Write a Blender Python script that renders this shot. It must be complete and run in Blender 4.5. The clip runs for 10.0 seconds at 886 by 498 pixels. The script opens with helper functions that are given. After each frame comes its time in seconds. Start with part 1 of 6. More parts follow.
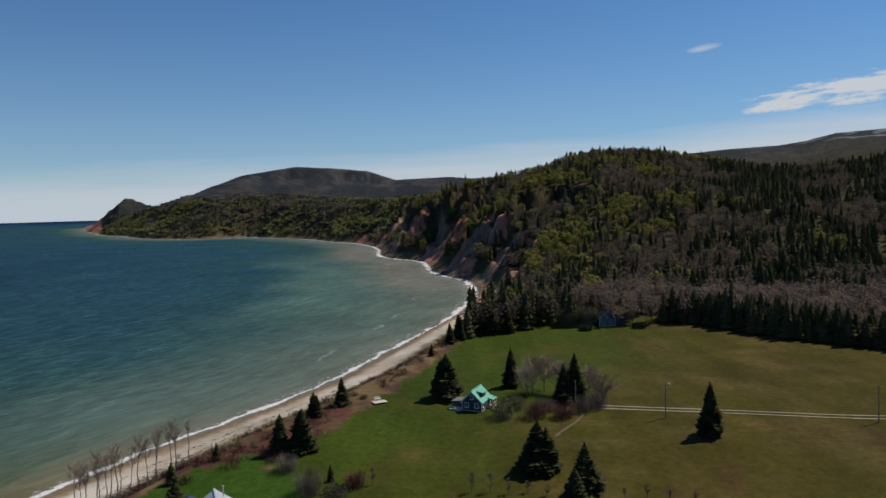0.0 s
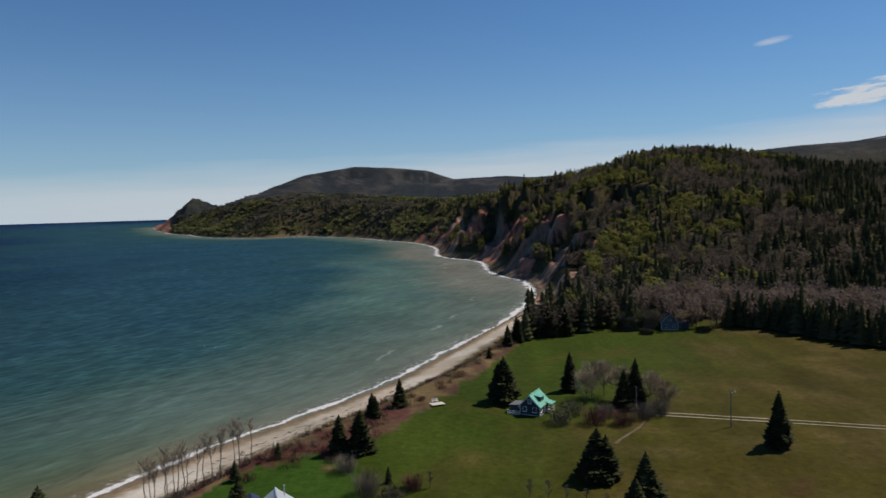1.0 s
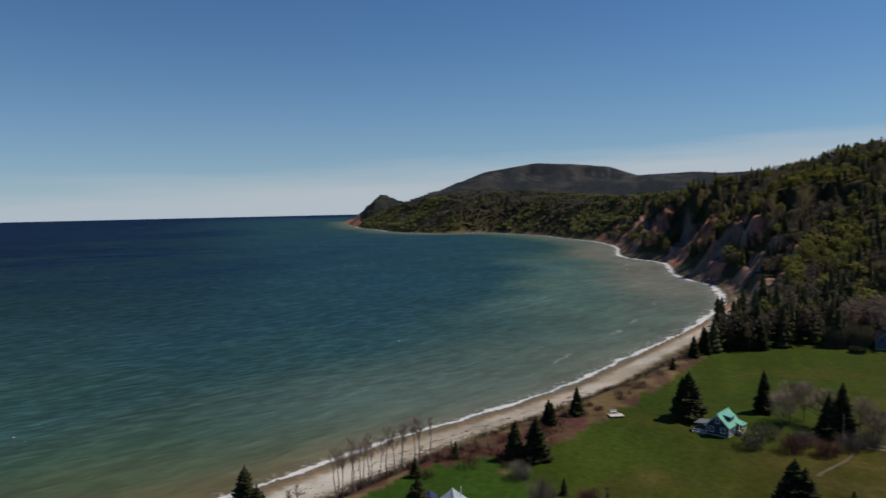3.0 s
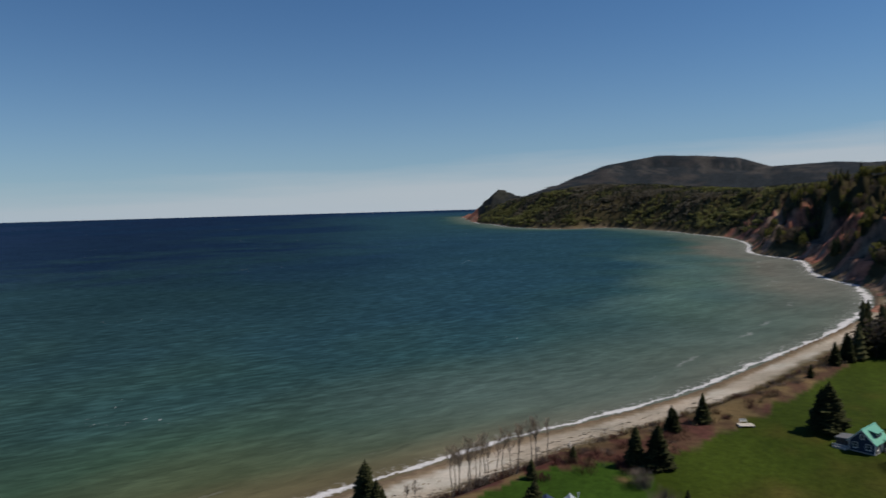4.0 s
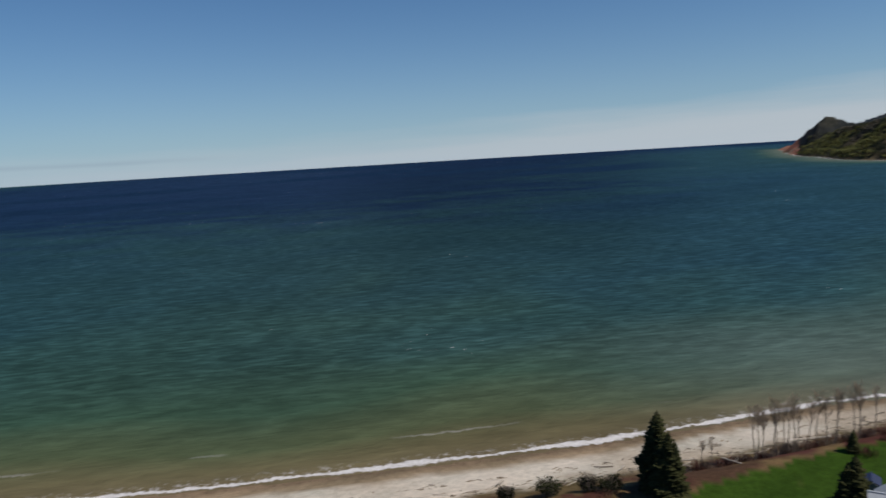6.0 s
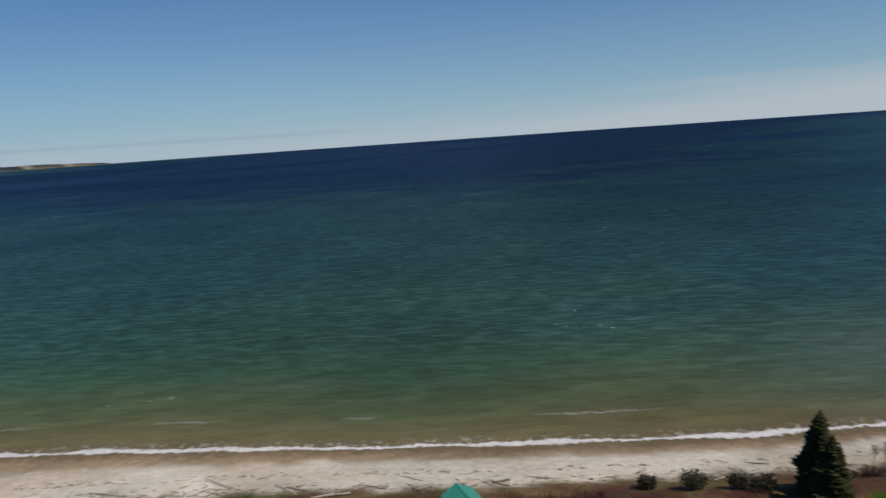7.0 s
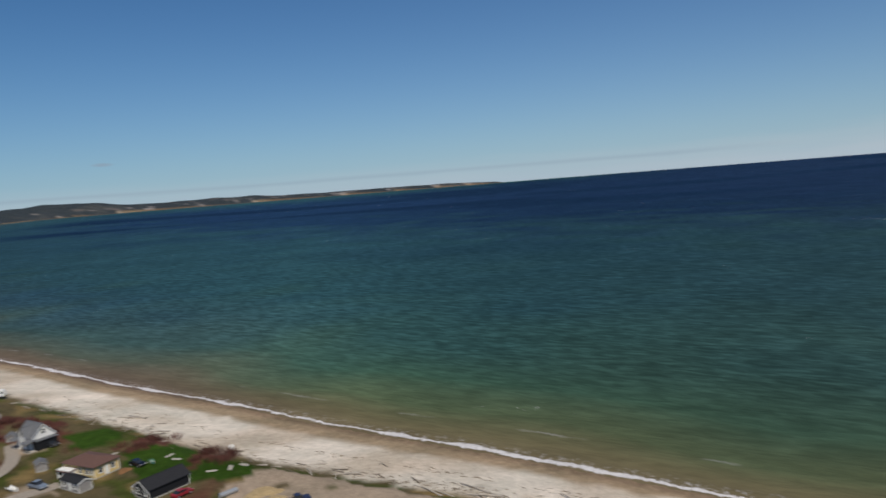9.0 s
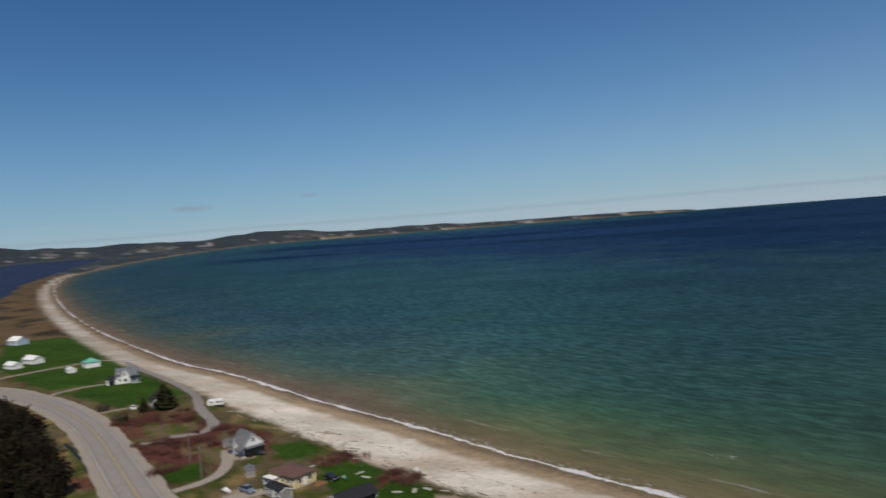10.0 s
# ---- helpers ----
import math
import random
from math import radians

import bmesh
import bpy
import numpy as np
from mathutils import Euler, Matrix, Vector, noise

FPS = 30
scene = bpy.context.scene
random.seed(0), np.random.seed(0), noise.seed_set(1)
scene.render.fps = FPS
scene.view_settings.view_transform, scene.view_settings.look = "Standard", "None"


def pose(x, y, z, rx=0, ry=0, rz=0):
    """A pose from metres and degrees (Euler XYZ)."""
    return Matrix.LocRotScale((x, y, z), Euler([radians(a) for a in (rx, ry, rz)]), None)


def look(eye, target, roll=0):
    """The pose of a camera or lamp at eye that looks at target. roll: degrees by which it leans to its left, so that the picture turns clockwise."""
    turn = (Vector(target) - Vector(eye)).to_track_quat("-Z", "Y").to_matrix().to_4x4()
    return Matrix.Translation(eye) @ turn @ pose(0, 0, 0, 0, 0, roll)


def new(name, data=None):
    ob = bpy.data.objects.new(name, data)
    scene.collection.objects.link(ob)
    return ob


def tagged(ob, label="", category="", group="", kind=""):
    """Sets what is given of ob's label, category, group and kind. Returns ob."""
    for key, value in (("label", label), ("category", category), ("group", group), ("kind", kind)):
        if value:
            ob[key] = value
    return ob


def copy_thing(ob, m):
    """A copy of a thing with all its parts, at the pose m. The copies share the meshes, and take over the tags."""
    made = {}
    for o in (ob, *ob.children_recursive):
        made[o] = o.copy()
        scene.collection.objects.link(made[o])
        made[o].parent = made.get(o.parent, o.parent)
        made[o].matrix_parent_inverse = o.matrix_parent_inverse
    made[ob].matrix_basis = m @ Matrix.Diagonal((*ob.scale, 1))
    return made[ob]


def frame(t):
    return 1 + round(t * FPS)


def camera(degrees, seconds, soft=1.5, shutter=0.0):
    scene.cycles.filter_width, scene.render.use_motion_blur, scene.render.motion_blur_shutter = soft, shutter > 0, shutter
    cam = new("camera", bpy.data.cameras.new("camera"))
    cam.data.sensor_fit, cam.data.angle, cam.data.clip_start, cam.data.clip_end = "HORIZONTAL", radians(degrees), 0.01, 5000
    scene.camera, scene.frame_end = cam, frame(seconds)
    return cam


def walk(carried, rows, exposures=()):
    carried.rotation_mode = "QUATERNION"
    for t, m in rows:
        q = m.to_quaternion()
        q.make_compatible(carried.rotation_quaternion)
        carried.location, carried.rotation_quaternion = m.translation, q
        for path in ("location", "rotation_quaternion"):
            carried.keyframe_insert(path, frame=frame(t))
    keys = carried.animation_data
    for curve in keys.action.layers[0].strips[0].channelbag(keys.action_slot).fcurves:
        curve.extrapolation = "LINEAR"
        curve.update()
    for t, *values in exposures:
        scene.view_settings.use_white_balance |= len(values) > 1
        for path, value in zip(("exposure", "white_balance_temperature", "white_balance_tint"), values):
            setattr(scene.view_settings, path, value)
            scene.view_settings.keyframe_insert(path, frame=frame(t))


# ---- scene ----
cam = camera(64.02, 10.0, soft=1.5, shutter=0.5)
PATH = [
    (0, (-0.00, -0.00, 57.60), (-0.00, 99.84, 51.92), -1.56),
    (0.5, (0.02, 0.13, 58.07), (-3.68, 99.90, 52.41), -1.65),
    (1, (0.02, 0.36, 58.48), (-8.15, 99.87, 52.88), -1.66),
    (1.5, (-0.19, 0.53, 58.95), (-13.01, 99.54, 53.28), -1.41),
    (2, (-0.29, 0.71, 59.45), (-18.60, 98.85, 53.78), -1.15),
    (2.5, (-0.30, 0.66, 60.02), (-25.29, 97.32, 54.34), -1.19),
    (2.7, (-0.30, 0.66, 60.23), (-28.36, 96.48, 54.58), -1.21),
    (3.8, (-0.40, 1.08, 61.48), (-45.05, 90.39, 55.97), -1.45),
    (4, (-0.40, 1.17, 61.63), (-48.14, 88.85, 55.79), -1.57),
    (4.5, (-0.37, 1.41, 61.88), (-55.86, 84.29, 54.65), -1.98),
    (5, (-0.34, 1.74, 62.14), (-64.46, 77.94, 53.03), -2.62),
    (5.5, (-0.44, 2.09, 62.28), (-72.34, 70.73, 51.39), -3.00),
    (5.7, (-0.51, 2.27, 62.38), (-75.30, 67.65, 50.81), -3.16),
    (6.8, (-0.43, 4.65, 63.67), (-88.06, 50.30, 48.31), -3.89),
    (7, (-0.36, 5.14, 63.76), (-90.03, 46.57, 48.19), -3.96),
    (7.5, (-0.17, 6.36, 63.79), (-94.60, 35.53, 48.58), -4.21),
    (8, (-0.20, 6.74, 64.31), (-97.78, 23.26, 50.00), -4.48),
    (8.5, (-0.10, 6.68, 64.59), (-99.27, 11.20, 52.51), -4.56),
    (9, (0.21, 6.61, 65.15), (-99.03, -1.69, 55.99), -4.50),
    (9.5, (0.16, 6.90, 65.62), (-97.43, -13.96, 59.27), -4.41),
    (10, (0.26, 6.93, 66.15), (-93.98, -26.37, 62.93), -4.46),
]
walk(cam, [(t, look(eye, target, roll)) for t, eye, target, roll in PATH],
     exposures=[(0.0, 0.09), (1.0, 0.08), (2.0, 0.01), (4.0, -0.13), (4.5, -0.13), (5.2, -0.03), (7.0, -0.07), (7.6, -0.07), (8.2, 0.0), (9.0, -0.04), (10.0, -0.1)])

# ---- light: a clear spring noon, thin high cloud low in the north ----
SUN_TO = Vector((0.53, 0.29, 0.80)).normalized()
world = bpy.data.worlds.new("sky")
scene.world = world
world.use_nodes = True
nt = world.node_tree
nt.nodes.clear()


def wn(kind, **values):
    n = nt.nodes.new(kind)
    for k, v in values.items():
        n.inputs[k].default_value = v
    return n


def wmath(op, a, b=None, clamp=False):
    n = nt.nodes.new("ShaderNodeMath")
    n.operation, n.use_clamp = op, clamp
    for i, v in enumerate((a, b)):
        if v is None:
            continue
        if isinstance(v, (int, float)):
            n.inputs[i].default_value = v
        else:
            nt.links.new(v, n.inputs[i])
    return n.outputs[0]


sky = nt.nodes.new("ShaderNodeTexSky")
sky.sky_type, sky.sun_disc = "NISHITA", False
sky.sun_elevation = math.asin(SUN_TO.z)
sky.sun_rotation = math.atan2(SUN_TO.x, SUN_TO.y)
sky.altitude, sky.air_density, sky.dust_density, sky.ozone_density = 50, 1.0, 0.05, 4.0
coord = nt.nodes.new("ShaderNodeTexCoord")
sep = nt.nodes.new("ShaderNodeSeparateXYZ")
nt.links.new(coord.outputs["Generated"], sep.inputs[0])
azim = wmath("ARCTAN2", sep.outputs[0], sep.outputs[1])        # 0 along +y, + to the east
elev = wmath("ARCSINE", sep.outputs[2])
# streaked cloud sheet: its upper edge climbs to the east
uv = nt.nodes.new("ShaderNodeCombineXYZ")
nt.links.new(wmath("MULTIPLY", azim, 2.2), uv.inputs[0])
nt.links.new(wmath("MULTIPLY", elev, 26.0), uv.inputs[1])
streak = wn("ShaderNodeTexNoise", Scale=1.3, Detail=6.0, Roughness=0.55)
nt.links.new(uv.outputs[0], streak.inputs["Vector"])
edge = wmath("ADD", wmath("MULTIPLY", azim, 0.046), 0.088)
edge = wmath("MAXIMUM", edge, 0.034)
edge = wmath("ADD", edge, wmath("MULTIPLY", wmath("SUBTRACT", streak.outputs[0], 0.5), 0.05))
sheet = wmath("DIVIDE", wmath("SUBTRACT", edge, elev), 0.035, clamp=True)
sheet = wmath("MULTIPLY", sheet, wmath("ADD", 0.35, wmath("MULTIPLY", wmath("ADD", azim, 1.5), 0.62, clamp=True), clamp=True))     # thins out to the west
sheet = wmath("MULTIPLY", sheet, wmath("ADD", 0.46, wmath("MULTIPLY", streak.outputs[0], 0.36)))
# a few fair-weather clouds in the north-east
uv2 = nt.nodes.new("ShaderNodeCombineXYZ")
nt.links.new(wmath("MULTIPLY", azim, 17.0), uv2.inputs[0])
nt.links.new(wmath("MULTIPLY", wmath("SUBTRACT", elev, wmath("MULTIPLY", azim, 0.09)), 84.0), uv2.inputs[1])
puff = wn("ShaderNodeTexNoise", Scale=1.0, Detail=8.0, Roughness=0.6)
nt.links.new(uv2.outputs[0], puff.inputs["Vector"])
dx = wmath("DIVIDE", wmath("SUBTRACT", azim, 0.515), 0.165)
dy = wmath("DIVIDE", wmath("SUBTRACT", elev, wmath("ADD", wmath("MULTIPLY", azim, 0.09), 0.083)), 0.024)
near = wmath("SUBTRACT", 1.0, wmath("ADD", wmath("MULTIPLY", dx, dx), wmath("MULTIPLY", dy, dy)), clamp=True)
cloud = wmath("MULTIPLY", wmath("SUBTRACT", wmath("ADD", puff.outputs[0], wmath("MULTIPLY", near, 0.42)), 0.735), 8.0, clamp=True)
cloud = wmath("MULTIPLY", cloud, wmath("MULTIPLY", near, 4.0, clamp=True))
ex = wmath("DIVIDE", wmath("SUBTRACT", azim, 0.355), 0.024)
ey = wmath("DIVIDE", wmath("SUBTRACT", elev, wmath("ADD", wmath("MULTIPLY", azim, 0.12), 0.155)), 0.0050)
wisp = wmath("SUBTRACT", 1.0, wmath("ADD", wmath("MULTIPLY", ex, ex), wmath("MULTIPLY", ey, ey)), clamp=True)
cloud = wmath("MAXIMUM", cloud, wmath("MULTIPLY", wisp, puff.outputs[0]))
# thin grey streaks low over the western sea, and two small flat clouds in the south-west
thin = wmath("ABSOLUTE", wmath("DIVIDE", wmath("SUBTRACT", elev, wmath("ADD", 0.017, wmath("MULTIPLY", wmath("SUBTRACT", streak.outputs[0], 0.5), 0.010))), 0.0042))
thin = wmath("MULTIPLY", wmath("SUBTRACT", 1.0, thin, clamp=True), wmath("MULTIPLY", wmath("SUBTRACT", -1.17, azim), 6.0, clamp=True))
grey = wmath("MULTIPLY", thin, 0.34)
for a0, e0, wide_by, high_by in ((-2.245, 0.049, 0.030, 0.0050), (-2.09, 0.057, 0.015, 0.0028)):
    ga = wmath("DIVIDE", wmath("SUBTRACT", azim, a0), wide_by)
    ge = wmath("DIVIDE", wmath("SUBTRACT", elev, e0), high_by)
    spot_of = wmath("SUBTRACT", 1.0, wmath("ADD", wmath("MULTIPLY", ga, ga), wmath("MULTIPLY", ge, ge)), clamp=True)
    grey = wmath("MAXIMUM", grey, wmath("MULTIPLY", spot_of, wmath("MULTIPLY", puff.outputs[0], 1.5)))
cover_amount = wmath("MAXIMUM", sheet, wmath("MULTIPLY", cloud, 0.95))
mix = nt.nodes.new("ShaderNodeMix")
mix.data_type = "RGBA"
nt.links.new(cover_amount, mix.inputs[0])
haze = nt.nodes.new("ShaderNodeMix")
haze.data_type = "RGBA"
low = wmath("EXPONENT", wmath("DIVIDE", wmath("MAXIMUM", elev, 0.0), -0.10))
nt.links.new(wmath("MULTIPLY", low, 0.85), haze.inputs[0])
deep = nt.nodes.new("ShaderNodeMix")       # the deep blue of clear, dry northern air
deep.data_type, deep.blend_type = "RGBA", "MULTIPLY"
deep.inputs[0].default_value = 1.0
nt.links.new(sky.outputs[0], deep.inputs[6])
deep.inputs[7].default_value = (0.50, 0.82, 1.09, 1)
dusk = nt.nodes.new("ShaderNodeMix")       # a shade deeper away from the sun
dusk.data_type, dusk.blend_type = "RGBA", "MULTIPLY"
nt.links.new(wmath("MULTIPLY", wmath("SUBTRACT", -1.35, azim), 1.1, clamp=True), dusk.inputs[0])
nt.links.new(deep.outputs[2], dusk.inputs[6])
dusk.inputs[7].default_value = (0.62, 0.83, 0.89, 1)
nt.links.new(dusk.outputs[2], haze.inputs[6])
haze.inputs[7].default_value = (5.5, 7.2, 8.7, 1)
nt.links.new(haze.outputs[2], mix.inputs[6])
mix.inputs[7].default_value = (7.8, 8.2, 8.8, 1)
veil = nt.nodes.new("ShaderNodeMix")
veil.data_type = "RGBA"
nt.links.new(grey, veil.inputs[0])
nt.links.new(mix.outputs[2], veil.inputs[6])
veil.inputs[7].default_value = (3.9, 5.0, 6.3, 1)
back = wn("ShaderNodeBackground", Strength=0.068)
nt.links.new(veil.outputs[2], back.inputs[0])
nt.links.new(back.outputs[0], nt.nodes.new("ShaderNodeOutputWorld").inputs[0])

sun = new("sun", bpy.data.lights.new("sun", "SUN"))
sun.data.energy, sun.data.angle, sun.data.color = 4.1, radians(0.55), (1.0, 0.915, 0.785)
sun.matrix_world = look(SUN_TO * 400, (0, 0, 0))

# ---- materials ----
def material(name, rough=0.8, metal=0.0, spec=0.4):
    m = bpy.data.materials.new(name)
    m.use_nodes = True
    b = m.node_tree.nodes["Principled BSDF"]
    b.inputs["Roughness"].default_value, b.inputs["Metallic"].default_value = rough, metal
    b.inputs["Specular IOR Level"].default_value = spec
    return m, m.node_tree, b


def noise_node(t, scale, detail=4.0, rough=0.55, space="Object", stretch=None):
    c = t.nodes.new("ShaderNodeTexCoord")
    n = t.nodes.new("ShaderNodeTexNoise")
    n.inputs["Scale"].default_value, n.inputs["Detail"].default_value = scale, detail
    n.inputs["Roughness"].default_value = rough
    src = c.outputs[space]
    if stretch:
        mp = t.nodes.new("ShaderNodeMapping")
        mp.inputs["Scale"].default_value = stretch
        t.links.new(src, mp.inputs[0])
        src = mp.outputs[0]
    t.links.new(src, n.inputs["Vector"])
    return n.outputs[0]


def blend(t, kind, fac, a, b):
    n = t.nodes.new("ShaderNodeMix")
    n.data_type, n.blend_type = "RGBA", kind
    for i, v in ((0, fac), (6, a), (7, b)):
        if isinstance(v, (int, float)):
            n.inputs[i].default_value = v
        elif isinstance(v, tuple):
            n.inputs[i].default_value = (*v, 1)
        else:
            t.links.new(v, n.inputs[i])
    return n.outputs[2]


def ramp(t, fac, stops):
    n = t.nodes.new("ShaderNodeValToRGB")
    e = n.color_ramp.elements
    while len(e) < len(stops):
        e.new(0.5)
    for s, (p, c) in zip(e, stops):
        s.position, s.color = p, ((c, c, c, 1) if isinstance(c, (int, float)) else (*c, 1))
    t.links.new(fac, n.inputs[0])
    return n.outputs[0]


def bump(t, b, height, strength, dist):
    n = t.nodes.new("ShaderNodeBump")
    n.inputs["Strength"].default_value, n.inputs["Distance"].default_value = strength, dist
    t.links.new(height, n.inputs["Height"])
    t.links.new(n.outputs[0], b.inputs["Normal"])


def attr(t, name, out="Color"):
    n = t.nodes.new("ShaderNodeAttribute")
    n.attribute_name = name
    return n.outputs[out]


def plain(name, color, rough=0.7, grain=2.0, wear=0.25, metal=0.0, spec=0.4, relief=0.0):
    """A painted, wooden or mineral surface with fine grain and larger soiling."""
    m, t, b = material(name, rough, metal, spec)
    fine, broad = noise_node(t, grain * 6, 5), noise_node(t, grain, 3)
    c = blend(t, "MULTIPLY", wear, color, ramp(t, fine, [(0.3, 0.55), (0.7, 1.25)]))
    c = blend(t, "MULTIPLY", wear, c, ramp(t, broad, [(0.3, 0.6), (0.65, 1.1)]))
    t.links.new(c, b.inputs["Base Color"])
    if relief:
        bump(t, b, fine, 0.6, relief)
    return m


def ground_material():
    m, t, b = material("ground_cover", 0.95, spec=0.05)
    base = attr(t, "cover")
    rough_patch = noise_node(t, 0.045, 5, 0.6)
    tuft = noise_node(t, 0.55, 6, 0.7)
    fine = noise_node(t, 3.0, 4, 0.6)
    swath = noise_node(t, 0.11, 3, 0.5, stretch=(1.0, 0.16, 1.0))
    tone = t.nodes.new("ShaderNodeRGBToBW")
    t.links.new(base, tone.inputs[0])

    def grain(lush, sandy):     # plants are tufted, sand lies smooth
        return ramp(t, tone.outputs[0], [(0.12, lush), (0.32, sandy)])
    c = blend(t, "MULTIPLY", 0.5, base, ramp(t, rough_patch, [(0.3, (0.66, 0.70, 0.66)), (0.7, (1.32, 1.24, 1.2))]))
    c = blend(t, "MULTIPLY", grain(0.62, 0.4), c, ramp(t, tuft, [(0.32, 0.55), (0.68, 1.4)]))
    c = blend(t, "MULTIPLY", grain(0.6, 0.3), c, ramp(t, swath, [(0.35, (0.72, 0.72, 0.7)), (0.65, (1.25, 1.2, 1.2))]))
    c = blend(t, "MULTIPLY", 0.4, c, ramp(t, fine, [(0.3, 0.6), (0.7, 1.3)]))
    t.links.new(c, b.inputs["Base Color"])
    bump(t, b, tuft, 0.4, 0.2)
    return m



# ---- the lie of the land ----
PLAN = 1.28     # metres to one unit of the plan, in which places and land heights are given


def arr(pts):
    return np.array(pts, float)


def smooth_line(pts, step=0.02, seed=3, wander=0.0):
    """A curve through the points, cut finer near the origin than far from it."""
    p = arr(pts)
    p = np.vstack([2 * p[0] - p[1], p, 2 * p[-1] - p[-2]])
    out = []
    for i in range(1, len(p) - 2):
        a, b, c, d = p[i - 1], p[i], p[i + 1], p[i + 2]
        n = max(2, int(np.linalg.norm(c - b) / max(3.0, step * np.linalg.norm((b + c)[:2] / 2))))
        for u in np.arange(n) / n:
            out.append(0.5 * (2 * b + (c - a) * u + (2 * a - 5 * b + 4 * c - d) * u * u + (3 * b - a - 3 * c + d) * u ** 3))
    return np.vstack([out, p[-2]])


def line_dist(x, y, line, want_value=False):
    """Distance of many points to a polyline, and its third coordinate at the foot of the perpendicular."""
    fx, fy = x.ravel(), y.ravel()
    out, val = np.empty(fx.size), np.zeros(fx.size)
    cell = np.floor((np.arctan2(fy, fx) + 3.2) * 9).astype(int) * 1000 + np.floor(np.log(np.hypot(fx, fy) + 20) * 9).astype(int)
    order = np.argsort(cell, kind="stable")
    p, d = line[:-1, :2], line[1:, :2] - line[:-1, :2]
    mid, half, sq = p + d / 2, np.linalg.norm(d, axis=1) / 2, (d * d).sum(1) + 1e-9
    for idx in np.split(order, np.flatnonzero(np.diff(cell[order])) + 1):      # cell by cell, with only the stretches that can lie nearest
        px, py = fx[idx], fy[idx]
        c = np.array((px.mean(), py.mean()))
        reach = np.hypot(px - c[0], py - c[1]).max()
        away = np.linalg.norm(mid - c, axis=1)
        use = np.flatnonzero(away - half - reach <= (away + half + reach).min())
        ax, ay, dx, dy = p[use, 0][:, None], p[use, 1][:, None], d[use, 0][:, None], d[use, 1][:, None]
        u = np.clip(((px - ax) * dx + (py - ay) * dy) / sq[use][:, None], 0, 1)
        q = (px - ax - u * dx) ** 2 + (py - ay - u * dy) ** 2
        k = q.argmin(0)
        cols = np.arange(len(idx))
        out[idx] = np.sqrt(q[k, cols])
        if want_value:
            val[idx] = line[use[k], 2] + u[k, cols] * (line[use[k] + 1, 2] - line[use[k], 2])
    return (out.reshape(x.shape), val.reshape(x.shape)) if want_value else out.reshape(x.shape)


def inside(x, y, poly):
    a, b = poly, np.roll(poly, -1, 0)
    a, b = a[poly[:, 1] != b[:, 1]], b[poly[:, 1] != b[:, 1]]
    if x.size < 500:
        fx, fy = x.ravel()[None], y.ravel()[None]
        cross = (fy < a[:, 1:2]) != (fy < b[:, 1:2])
        left = fx < a[:, :1] + (fy - a[:, 1:2]) * (b[:, :1] - a[:, :1]) / (b[:, 1:2] - a[:, 1:2])
        return ((cross & left).sum(0) % 2 == 1).reshape(x.shape)
    hit = np.zeros(x.shape, bool)
    for p, q in zip(a, b):
        cross = np.flatnonzero((y < p[1]) != (y < q[1]))
        hit[cross] ^= x[cross] < p[0] + (y[cross] - p[1]) * (q[0] - p[0]) / (q[1] - p[1])
    return hit


def step01(v, lo, hi):
    u = np.clip((v - lo) / (hi - lo), 0, 1)
    return u * u * (3 - 2 * u)


RNG = np.random.RandomState(11)
WAVES = [(RNG.uniform(-1, 1, 2), RNG.uniform(0, 6.3)) for _ in range(48)]


def rolling(x, y, size, first=0, count=12):
    """Smooth random relief between about -1 and 1, of features some `size` metres across."""
    out = 0
    for (k, ph) in WAVES[first:first + count]:
        k = k / (np.hypot(*k) + 1e-6) * (0.5 + np.abs(k[0]))
        out = out + np.sin((x * k[0] + y * k[1]) * 6.28 / size + ph + 1.3 * np.sin((x * k[1] - y * k[0]) * 4.1 / size + ph * 2))
    return out / (0.55 * count)


SHORE = smooth_line([
    (-1180, 2330), (-1122, 2242), (-1010, 2050), (-850, 1800), (-780, 1721), (-640, 1500), (-529, 1385), (-446, 1335), (-378, 1370),
    (-246, 1217), (-164, 1065), (-111, 967), (-75, 839), (-62, 720), (-48, 665), (-16, 609), (-6, 512), (5.5, 466), (17, 437),
    (19, 370), (11, 318), (-2, 267), (-16, 228), (-28.5, 189), (-37.5, 169), (-47.5, 150), (-58, 131.5), (-66.5, 111),
    (-73, 96), (-80, 82), (-90, 64), (-99, 48.5), (-114, 24), (-127, 3), (-136, -13), (-149, -36), (-168, -66), (-193, -109),
    (-230, -167), (-260, -222), (-330, -324), (-400, -419), (-538, -592), (-750, -840), (-967, -1076), (-1372, -1470),
    (-1815, -1743), (-2241, -1860), (-2660, -1912), (-2940, -1824), (-3173, -1453), (-3328, -1114), (-3437, -804), (-3521, -522), (-3591, -247), (-3625, -90), (-3645, 20)])
LAND = np.vstack([SHORE, [(-3950, 25), (-3950, -3950), (3950, -3950), (3950, 3950), (-500, 3950), (-1050, 2900)]])
LAGOON = arr([(-430, -600), (-600, -770), (-760, -930), (-1000, -1200), (-1450, -1620), (-1950, -2010), (-2250, -2200), (-2200, -2500), (-1700, -2800),
              (-1300, -2700), (-800, -1900), (-480, -1000)])
